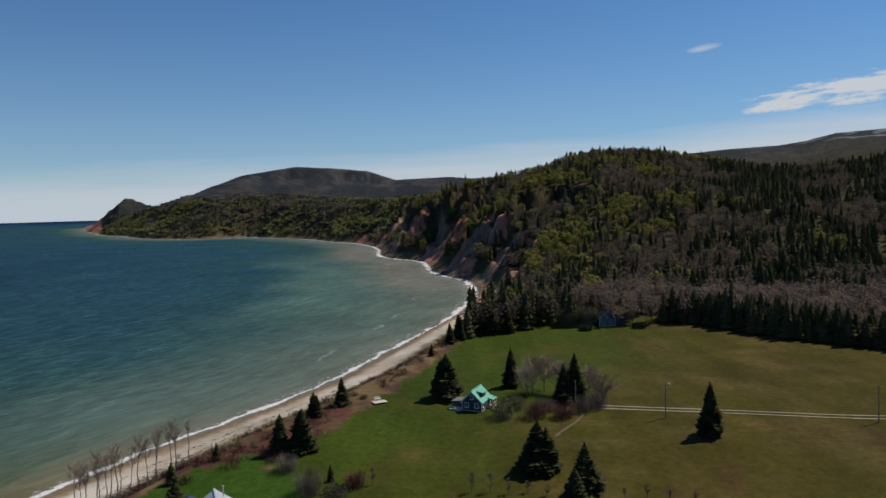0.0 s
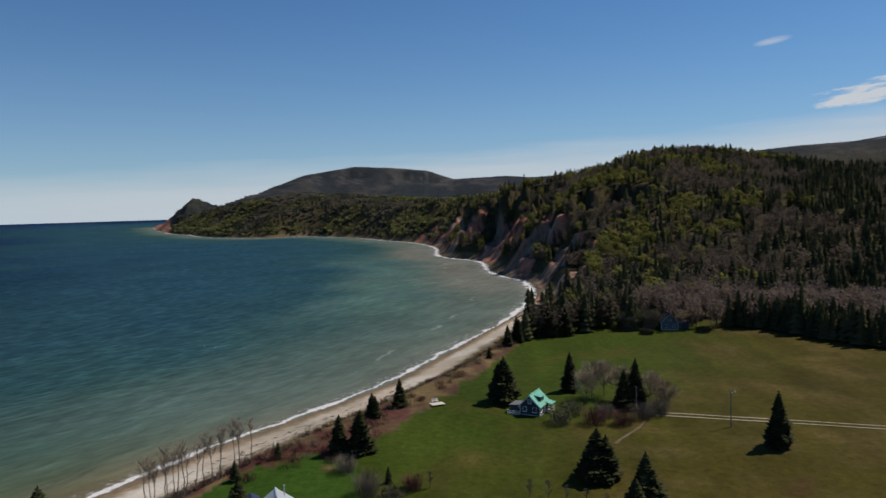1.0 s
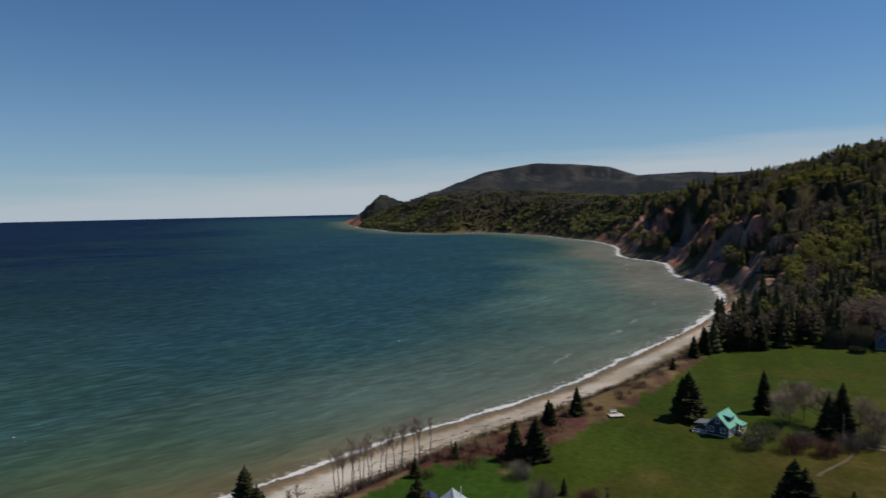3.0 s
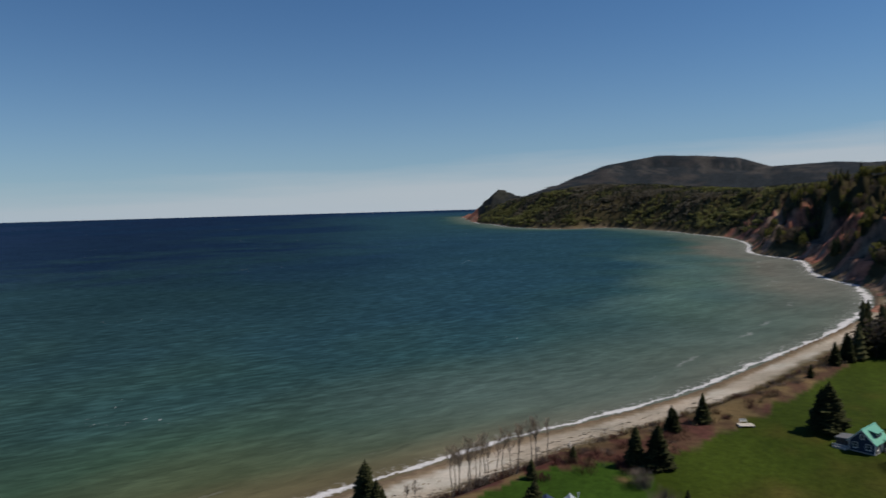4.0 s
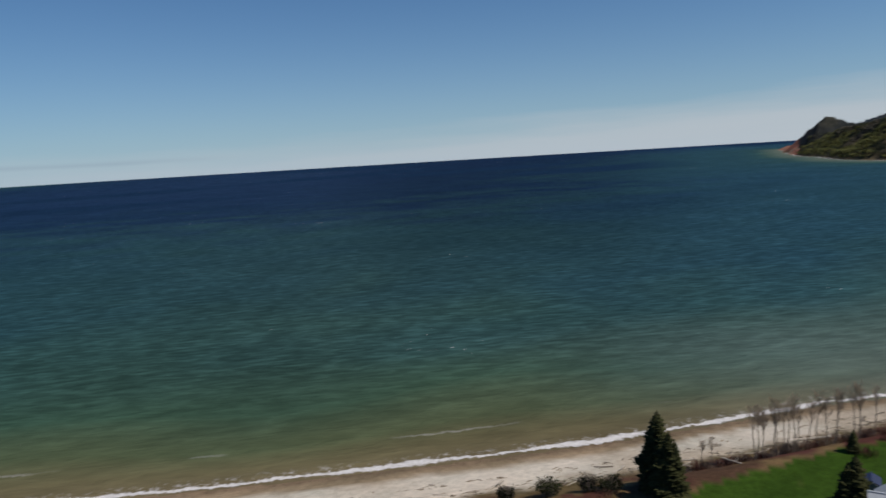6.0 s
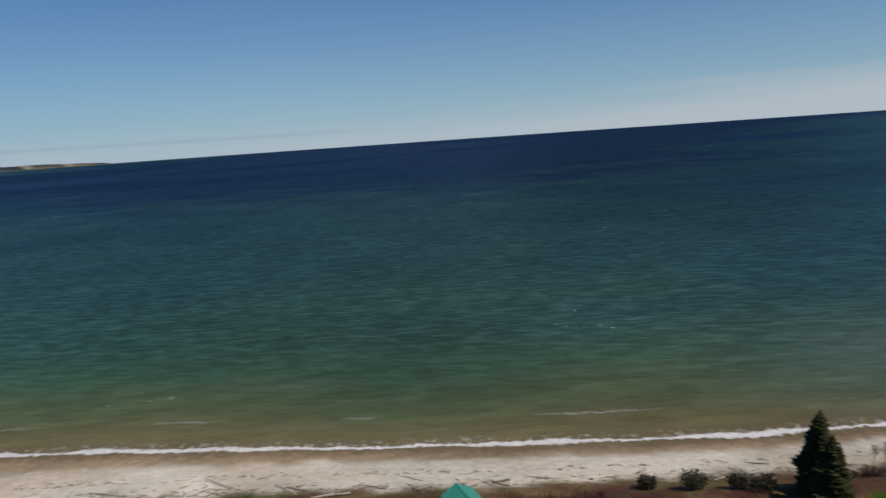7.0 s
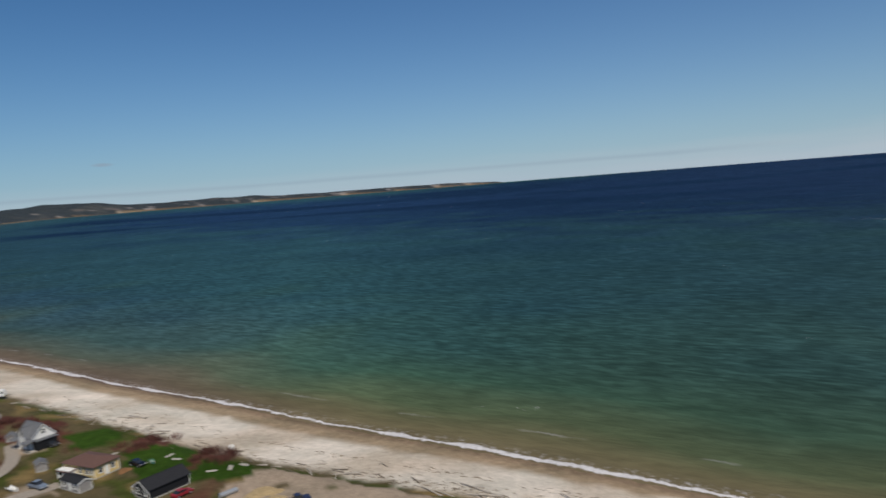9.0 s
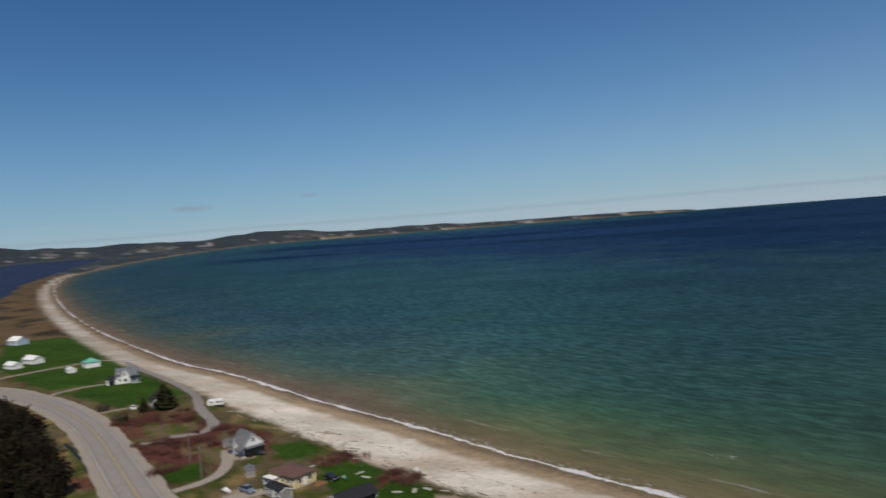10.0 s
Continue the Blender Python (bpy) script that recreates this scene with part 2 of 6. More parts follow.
RIDGES = [  # crest lines (x, y, height) and how far each slope reaches
    ([(30, 655, 64), (80, 650, 73), (112, 640, 83), (150, 630, 88), (185, 620, 85), (225, 610, 78), (265, 600, 69), (290, 590, 66), (340, 575, 71),
      (430, 550, 80), (560, 500, 84), (800, 380, 84)], 430),
    ([(756, 2383, 200), (922, 2324, 212), (1075, 2257, 216), (1146, 2222, 226), (1214, 2185, 244), (1325, 2120, 247), (1700, 1900, 250)], 900),
    ([(-1180, 3120, 92), (-1091, 3114, 155), (-884, 3180, 218), (-666, 3232, 252), (-517, 3260, 246), (-339, 3283, 228), (-211, 3293, 184),
      (25, 3300, 192), (137, 3300, 182), (600, 3200, 190)], 900),
    ([(-1075, 2200, 22), (-1000, 2160, 46), (-958, 2148, 64), (-925, 2160, 62), (-860, 2190, 72), (-760, 2260, 92), (-640, 2330, 120)], 260),
    ([(-800, 1930, 60), (-640, 1720, 72), (-490, 1640, 88), (-370, 1600, 84), (-245, 1500, 72), (-110, 1280, 60), (0, 1010, 62), (60, 820, 60)], 420),
    ([(-2325, -2904, 71), (-2562, -2697, 58), (-2834, -2410, 47), (-3123, -2021, 55), (-3348, -1622, 37), (-3509, -1236, 31), (-3611, -895, 21), (-3712, -245, 17), (-3740, -90, 12), (-3760, 30, 5)], 330),
]
RIDGES = [(arr(p), w) for p, w in RIDGES]


def sea_level(x, y):
    """The sea's surface; far out it follows the line of sight to the true horizon."""
    return 33.0 * step01(np.hypot(x, y), 2000, 3600)


def beach_width(y):
    return np.interp(y, [-400, -60, -20, 20, 70, 120, 260, 330, 420], [20, 27, 24.5, 19.2, 17.2, 16.0, 12, 8, 3])


def land_form(x, y):
    """Height above the water, distance inland from the waterline (negative at sea), lagoon, and steepness of the coast."""
    s = line_dist(x, y, SHORE)
    land = inside(x, y, LAND)
    r = np.hypot(x, y)
    wide = beach_width(y)
    sand = np.interp(s / wide, [0, 0.25, 1.0], [0.0, 0.5, 2.6])
    flat = np.interp(y, [-80, 20, 60, 110, 210, 330], [3.6, 3.8, 4.8, 7.2, 8.6, 12]) + 0.25 * rolling(x, y, 60)
    bank = step01(s, wide, wide + np.interp(y, [0, 110, 330], [4, 13, 10]))
    h = sand + (flat - 2.6) * bank
    bar = step01(y, -520, -380)
    h = np.where(y < -380, np.minimum(h, 2.6 + 1.2 * bar), h)
    up = np.zeros(x.shape)
    for k, (pts, reach) in enumerate(RIDGES):
        d, z = line_dist(x, y, pts, True)
        u = np.clip(1 - d / reach, 0, 1)
        body = z * (0.35 * u + 0.65 * u * u * (3 - 2 * u))
        if k == 2:      # the mountain: crags under a flat top, then scree, then a long wooded foot
            ledge = u + 0.018 * rolling(x, y, 150, 6) + 0.008 * rolling(x, y, 48, 18)
            crag = z * np.interp(ledge, [0, 0.30, 0.55, 0.76, 0.86, 0.895, 0.94, 1.0], [0, 0.22, 0.43, 0.64, 0.76, 0.90, 0.975, 1.0])
            body = body + (crag - body) * 0.85 * step01(x, -900, -640) * step01(-x, 120, 300)
        if k == 5:      # low hills round the far end of the bay
            body = body * (1 + 0.22 * rolling(x, y, 620, 10) + 0.10 * rolling(x, y, 210, 3))
        body = body * (1 + 0.16 * (1 - u) * rolling(x, y, reach * 0.35, 12))
        up = np.maximum(up, body)
    up = np.maximum(0, up - np.where(y > 0, sea_level(x, y), 0))
    gully = 1.15 - 1.3 * np.abs(rolling(x, y, 75 + r * 0.06, 24)) + 0.35 * rolling(x, y, 17 + r * 0.02, 9)
    gully = gully + (0.22 * rolling(x, y, 11, 37) + 0.30 * np.abs(rolling(x, y, 34, 15)) - 0.15) * (r < 1000)
    gully = gully + (0.95 - gully) * 0.75 * step01(r, 950, 1300)
    steep = np.interp(r, [300, 400, 520, 720, 1000, 1600], [0.9, 1.2, 1.3, 1.2, 0.9, 0.75])
    cliff = 1.5 + np.maximum(0, s - np.interp(r, [300, 400, 800, 2500], [10, 3, 3, 10])) * steep * np.maximum(gully, 0.4)
    h = np.where(r > 230, np.maximum(h, np.minimum(up, cliff)), h)
    run = x + 957      # the headland climbs from the sea to a sharp peak and falls gently behind it
    spire = 101 - np.where(run < 0, -0.93 * run, 0.36 * run + np.maximum(0, run - 70)) - 0.8 * np.abs(y - 2150 - 0.3 * run) + 4 * rolling(x, y, 30, 12)
    h = np.where(land, np.maximum(h, spire), h)
    lag = land & inside(x, y, LAGOON) & (rolling(x, y, 260, 30) < 0.75)
    h = np.where(lag, -0.8, h)
    h = np.where(land, h, -np.minimum(0.05 * s + 0.1, 6))
    return h, np.where(land, s, -s), lag, (up > cliff * 0.9) & land & (r > 330) & (r < 1000) & (s < 75) & (h < 36 + 11 * rolling(x, y, 45, 21)) & (rolling(x, y, 95, 2) + 0.5 * rolling(x, y, 30, 14) + 0.55 * (gully - 0.9) > -0.22) | land & (r > 1800) & (s < 26) & (x < -930) & (y > 0)


def ground_z(x, y):
    x, y = np.atleast_1d(np.asarray(x, float)), np.atleast_1d(np.asarray(y, float))
    return land_form(x, y)[0] + sea_level(x, y)


def gz(x, y):
    return float(ground_z(x, y)[0])


def spot(x, y, rz=0.0, dz=0.0):
    """The pose, in metres, of a thing that stands at (x, y) of the plan."""
    return pose(PLAN * x, PLAN * y, PLAN * gz(x, y) + dz, 0, 0, rz)


def polar_sheet(rings, fine, coarse):
    """Grid points of a round sheet: closer columns towards the north, west and south-west."""
    ang = np.concatenate([np.arange(-38, -7, fine), np.arange(-7, 9, fine * 0.45), np.arange(9, 22, fine), np.arange(22, 26, fine * 0.4), np.arange(26, 148, fine), np.arange(148, 322, coarse)])
    a = np.radians(ang)
    x, y = -np.sin(a)[None] * rings[:, None], np.cos(a)[None] * rings[:, None]
    n, m = len(rings), len(ang)
    i, j = np.meshgrid(np.arange(n - 1), np.arange(m), indexing="ij")
    k = (j + 1) % m
    quads = np.stack([i * m + j, i * m + k, (i + 1) * m + k, (i + 1) * m + j], -1).reshape(-1, 4)
    return x.ravel(), y.ravel(), quads


def grid_mesh(name, co, quads, smooth=True):
    me = bpy.data.meshes.new(name)
    k = quads.shape[1]
    me.vertices.add(len(co))
    me.vertices.foreach_set("co", np.ascontiguousarray(co, dtype=np.float32).ravel())
    me.loops.add(quads.size)
    me.loops.foreach_set("vertex_index", np.ascontiguousarray(quads, dtype=np.int32).ravel())
    me.polygons.add(len(quads))
    me.polygons.foreach_set("loop_start", np.arange(0, quads.size, k, dtype=np.int32))
    me.polygons.foreach_set("loop_total", np.full(len(quads), k, dtype=np.int32))
    me.polygons.foreach_set("use_smooth", np.full(len(quads), smooth, dtype=bool))
    me.update(calc_edges=True)
    return me


def paint(me, name, rgb):
    a = me.attributes.new(name, "FLOAT_COLOR", "POINT")
    a.data.foreach_set("color", np.ascontiguousarray(np.c_[rgb, np.ones(len(rgb))], dtype=np.float32).ravel())


def mixed(a, b, u):
    return a + (np.asarray(b) - a) * u[:, None]


# what grows where: plan outlines of lawns, scrub and bare ground
LAWNS = [
    [(-140, -91), (-146, -84), (-137, -75), (-130, -82)],
    [(-127, -71), (-135, -64), (-129, -56), (-119, -54), (-114, -60)],
    [(-112, -52), (-122.5, -52.5), (-121, -47), (-120, -41), (-114, -40)],
    [(-170, -163), (-188, -152), (-196, -168), (-204, -178), (-216, -192), (-199, -206), (-186, -204)],
    [(-190, -214), (-206, -206), (-222, -198), (-244, -222), (-252, -243), (-212, -262)],
    [(-216, -268), (-254, -250), (-300, -300), (-320, -345), (-300, -372), (-235, -300)],
    [(-118, -92), (-127, -100), (-124, -108), (-114, -98)],
    [(-41, 100), (-36, 106), (-27, 110), (-21, 104), (-20, 88), (-30, 72), (-46, 66), (-49, 80)],
]
SCRUBS = [
    [(-166, -158), (-170, -136), (-150, -119), (-136, -128), (-130, -122), (-113, -98), (-118, -92), (-136, -106), (-141, -92), (-150, -96), (-156, -112),
     (-160, -125), (-150, -150)],
    [(-131, -75), (-141, -71), (-139, -65), (-128, -68)],
    [(-120, -54), (-130, -55), (-129, -49), (-120.5, -47)],
    [(-70, 10), (-84, 18), (-76, 34), (-72, 44), (-64, 60), (-58, 70), (-52, 68), (-66, 40)],
    [(-36, 96), (-44, 104), (-36, 118), (-26, 124), (-20, 120), (-27, 106)],
]
GRAVELS = [
    [(-104, -44), (-113, -42), (-118, -38), (-111, -22), (-104.5, -8.5), (-97, 2), (-88, -4), (-84, -30), (-96, -44)],
    [(-134, -98), (-128, -95), (-131, -89), (-140, -96), (-138, -103)],
    [(-111, -84), (-108, -78), (-111, -73), (-115, -79)],
]


def ground_colours(x, y, h, s, lag, scar):
    r = np.hypot(x, y)
    n1, n2, n3 = rolling(x, y, 34, 5), rolling(x, y, 9, 20), rolling(x, y, 140, 33)
    wide = beach_width(y) + 1.5 * n2
    c = np.tile(arr((0.105, 0.085, 0.045)), (len(x), 1))                      # rough grass and dead stems
    olive = mixed(np.tile(arr((0.050, 0.043, 0.008)), (len(x), 1)), (0.074, 0.056, 0.017), step01(n1 + 0.5 * n2, -0.2, 0.9))
    green = mixed(np.tile(arr((0.034, 0.053, 0.006)), (len(x), 1)), (0.056, 0.056, 0.010), step01(n1 + 0.4 * n2, 0.1, 1.1))
    lawn_from = np.interp(y, [60, 107, 142, 176, 201, 330], [38, 40, 35, 30, 29, 25])
    tame = step01(s + 1.5 * n2, lawn_from - 0.7, lawn_from + 0.7) * step01(y, 45, 60)
    c = mixed(c, green, tame)
    dry = step01(s + 10 * n1 + 0.35 * np.maximum(0, 130 - y), 52, 98) * step01(y, 60, 80)
    c = mixed(c, olive, dry * (s > 20))
    c = mixed(c, (0.082, 0.066, 0.022), 0.55 * dry * step01(rolling(x * 0.5, y, 13, 28) + 0.6 * rolling(x, y, 45, 16), 0.2, 0.9))
    c = mixed(c, (0.054, 0.031, 0.014), 0.6 * dry * step01(rolling(x * 0.5, y, 26, 11) + 0.5 * rolling(x, y, 8, 23), 0.45, 0.9) * (y < 130))
    rough = rolling(x, y, 16, 13) + 0.6 * n2
    south = step01(-y, -40, -20)
    c = mixed(c, (0.055, 0.068, 0.016), south * step01(rough, -0.1, 0.35))
    c = mixed(c, (0.20, 0.145, 0.065), south * step01(rolling(x, y, 11, 27) + 0.4 * n1, 0.35, 0.7))
    c = mixed(c, (0.095, 0.045, 0.030), south * step01(rolling(x, y, 22, 31), 0.35, 0.6))
    c = mixed(c, (0.22, 0.165, 0.075), step01(-np.abs(y - 84.5 - 2.0 * n2), -4.5, -3.2) * (x > -8) * (x < 22))
    scrub = step01(s, wide, wide + 1) * (1 - tame) * (y > 2) * (y < 330)
    c = mixed(c, mixed(mixed(np.tile(arr((0.078, 0.046, 0.030)), (len(x), 1)), (0.14, 0.100, 0.050), step01(n2 + n1, -0.5, 0.35)), (0.080, 0.036, 0.030), step01(rolling(x, y, 15, 29), 0.2, 0.6)), scrub)
    marsh = step01(-y, 230, 330) * step01(r, 300, 400) * (r < 2100)
    c = mixed(c, mixed(np.tile(arr((0.105, 0.072, 0.040)), (len(x), 1)), (0.036, 0.030, 0.020), step01(rolling(x, y, 60, 12) + 0.5 * rolling(x, y, 18, 3), 0.15, 0.5)), marsh)
    for polys, col in ((SCRUBS, (0.080, 0.034, 0.027)), (LAWNS, (0.030, 0.064, 0.008)), (GRAVELS, (0.31, 0.25, 0.19))):
        for p in polys:
            inn = inside(x + 1.1 * n2, y + 1.1 * rolling(x, y, 7, 2), arr(p)).astype(float)
            inn = inn * (step01(rough, -0.75, -0.15) if polys is SCRUBS else step01(rolling(x, y, 8, 34) + 0.3, -0.75, -0.45))
            c = mixed(c, col, inn)
    wood = np.maximum(step01(h, 11, 16) * (r > 205), (r > 230) & (s > 40) & (y > 120) | (y > 300) & (s > wide + 3))
    c = mixed(c, (0.046, 0.040, 0.021), wood)
    # far northern land: the blue of distance haze is put into its colour
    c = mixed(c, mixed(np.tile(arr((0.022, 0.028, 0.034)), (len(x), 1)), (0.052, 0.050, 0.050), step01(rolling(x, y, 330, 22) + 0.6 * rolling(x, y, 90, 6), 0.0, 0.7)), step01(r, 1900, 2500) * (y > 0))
    sand = step01(-s, -wide, -wide + np.interp(r, [150, 300], [2.0, 6.0]))
    dry_sand = mixed(np.tile(arr((0.46, 0.40, 0.325)), (len(x), 1)), (0.59, 0.545, 0.475), step01(n1 + n3, -0.4, 0.6))
    dry_sand = mixed(dry_sand, (0.33, 0.27, 0.20), 0.6 * step01(rolling(x, y, 6, 38) + 0.5 * n1, 0.35, 0.8) * step01(s / wide, 0.6, 0.9))
    wet = step01(-s, -wide * 0.36 - 1.4 * n2, -wide * 0.22)
    beach = mixed(dry_sand, (0.29, 0.225, 0.15), wet)
    beach = mixed(beach, (0.19, 0.14, 0.095), step01(-s, -3.2, -1.5))
    beach = beach * np.interp(y, [-320, -110, 20, 120], [0.72, 1.0, 0.96, 0.80])[:, None]
    beach = mixed(beach, (0.13, 0.105, 0.08), 0.7 * step01(y, 300, 420))
    c = mixed(c, beach, sand * (h < 4))
    red = mixed(np.tile(arr((0.165, 0.118, 0.092)), (len(x), 1)), (0.34, 0.138, 0.094), step01(rolling(x, y, 75, 8) + 0.5 * n1, -0.35, 0.3))
    red = mixed(red, (0.25, 0.205, 0.165), step01(rolling(x, y, 20, 33) + 0.4 * n2, 0.45, 0.9))
    red = mixed(red, (0.045, 0.040, 0.030), step01(rolling(x, y, 14, 40) + 0.5 * rolling(x, y, 6, 24), 0.15, 0.7))
    red = red * (1 + 0.4 * rolling(x, y, 7, 19) + 0.3 * rolling(x, y, 26, 36))[:, None].clip(0.3, 1.7)
    c = mixed(c, red, scar.astype(float))
    crag_of = step01(y, 2600, 2900) * step01(h, 120, 150) * step01(rolling(x, y * 0.5, 160, 19) + 0.9 * rolling(x, y, 48, 4), 0.2, 0.8)
    c = mixed(c, (0.066, 0.063, 0.062), crag_of)
    c = mixed(c, (0.04, 0.042, 0.036), (np.hypot(x + 955, y - 2148) < 34).astype(float))
    c = mixed(c, (0.05, 0.04, 0.035), lag.astype(float))
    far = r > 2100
    snow = step01(rolling(x, y, 90, 5) + 0.5 * rolling(x, y, 32, 13), 0.45, 0.7) * (x > 1080) * step01(h, 196, 214)
    c = mixed(c, (0.50, 0.52, 0.55), 0.3 * snow)
    # far bay hills: blue-grey base with distance haze put in, pale clearings on top
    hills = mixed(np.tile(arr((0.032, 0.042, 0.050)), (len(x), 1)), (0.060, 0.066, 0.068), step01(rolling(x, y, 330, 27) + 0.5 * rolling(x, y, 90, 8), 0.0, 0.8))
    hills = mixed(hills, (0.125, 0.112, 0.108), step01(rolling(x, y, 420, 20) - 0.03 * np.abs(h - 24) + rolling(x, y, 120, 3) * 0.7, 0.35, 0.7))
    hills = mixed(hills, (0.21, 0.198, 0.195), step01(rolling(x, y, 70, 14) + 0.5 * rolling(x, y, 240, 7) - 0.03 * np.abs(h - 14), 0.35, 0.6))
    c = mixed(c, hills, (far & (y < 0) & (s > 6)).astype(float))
    return c


rings = np.concatenate([[0.01, 8.0], np.geomspace(16, 330, 190), np.geomspace(333, 800, 190), np.geomspace(810, 2060, 66), np.geomspace(2070, 2500, 50), np.geomspace(2530, 3850, 56)])
gx, gy, gq = polar_sheet(rings, 0.36, 3.0)
gh, gs, glag, gscar = land_form(gx, gy)
ground_mesh = grid_mesh("ground", PLAN * np.stack([gx, gy, gh + sea_level(gx, gy)], -1), gq)
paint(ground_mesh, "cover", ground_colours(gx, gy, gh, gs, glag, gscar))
ground_mesh.materials.append(ground_material())
ground = tagged(new("ground", ground_mesh), "coastal land with mown fields, sandy beach and wooded hills", "ground", kind="structure")

# ---- the sea ----
wx, wy, wq = polar_sheet(np.geomspace(14, 3850, 375), 0.4, 3.0)
wh, ws, wlag, _ = land_form(wx, wy)
off = -ws
keep = ((off > -22) | wlag)[wq].any(1)
sea_mesh = grid_mesh("sea", PLAN * np.stack([wx, wy, sea_level(wx, wy)], -1), wq[keep])
d = np.maximum(off, 0) * (1 + 0.25 * rolling(wx, wy, 90, 7) + 0.2 * rolling(wx, wy, 320, 15))
stops = [0, 8, 18, 40, 80, 150, 380, 520, 720, 1200, 2200]
tone = arr([(0.126, 0.102, 0.062), (0.100, 0.091, 0.051), (0.056, 0.080, 0.046), (0.030, 0.067, 0.049), (0.021, 0.056, 0.057), (0.017, 0.050, 0.063),
            (0.0155, 0.047, 0.066), (0.014, 0.040, 0.066), (0.010, 0.028, 0.063), (0.010, 0.027, 0.068), (0.012, 0.032, 0.076)])
tint = np.stack([np.interp(d, stops, tone[:, k]) for k in range(3)], -1)
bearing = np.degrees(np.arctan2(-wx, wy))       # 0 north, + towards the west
# sky reflection that changes with bearing is put into the tint
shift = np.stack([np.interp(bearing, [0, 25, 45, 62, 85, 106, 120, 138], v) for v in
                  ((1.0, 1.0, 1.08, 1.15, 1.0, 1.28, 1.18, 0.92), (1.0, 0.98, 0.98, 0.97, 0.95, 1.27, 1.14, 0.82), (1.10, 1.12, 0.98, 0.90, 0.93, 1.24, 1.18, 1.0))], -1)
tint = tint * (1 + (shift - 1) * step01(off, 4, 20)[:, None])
# duller reflection to the north-west, put in as a darker sector
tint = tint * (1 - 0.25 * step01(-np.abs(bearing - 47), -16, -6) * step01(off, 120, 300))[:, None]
rim = 92 + 26 * rolling(wx, wy, 210, 9) + 8 * rolling(wx, wy, 70, 5)      # the silt's sharp outer edge
milk = step01(wy, 230, 380) * step01(-wy, -820, -480) * step01(-(off - rim), -34, 8) * step01(off, 10, 40)
tint = mixed(tint, (0.092, 0.150, 0.132), 0.5 * milk * (0.55 + 0.45 * step01(off, rim - 60, rim)))
plume = step01(wy, 300, 430) * step01(-wy, -1100, -700) * step01(-off - 16 * rolling(wx, wy, 120, 5), -70, -22)
tint = mixed(tint, (0.175, 0.118, 0.090), 0.85 * plume)
# dark bands of wind gusts, put into the tint far out
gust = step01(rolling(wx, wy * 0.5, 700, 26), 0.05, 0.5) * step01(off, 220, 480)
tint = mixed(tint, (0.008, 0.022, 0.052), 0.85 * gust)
silt = step01(wy, 88, 180) * step01(-off, -90, -6)
tint = mixed(tint, (0.088, 0.116, 0.110), 0.72 * silt)
tint = mixed(tint, (0.022, 0.038, 0.056), wlag.astype(float))
tint = tint * (1.0 + (step01(-wy, 20, 120) * step01(-off, -160, -40))[:, None] * arr((0.04, -0.05, 0.25)))     # tint made bluer to the south
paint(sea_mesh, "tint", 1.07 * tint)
shore_attr = sea_mesh.attributes.new("shore", "FLOAT", "POINT")
shore_attr.data.foreach_set("value", PLAN * np.where(wlag, 500, off / (1 + 1.6 * step01(wy, 140, 400))).astype(np.float32))


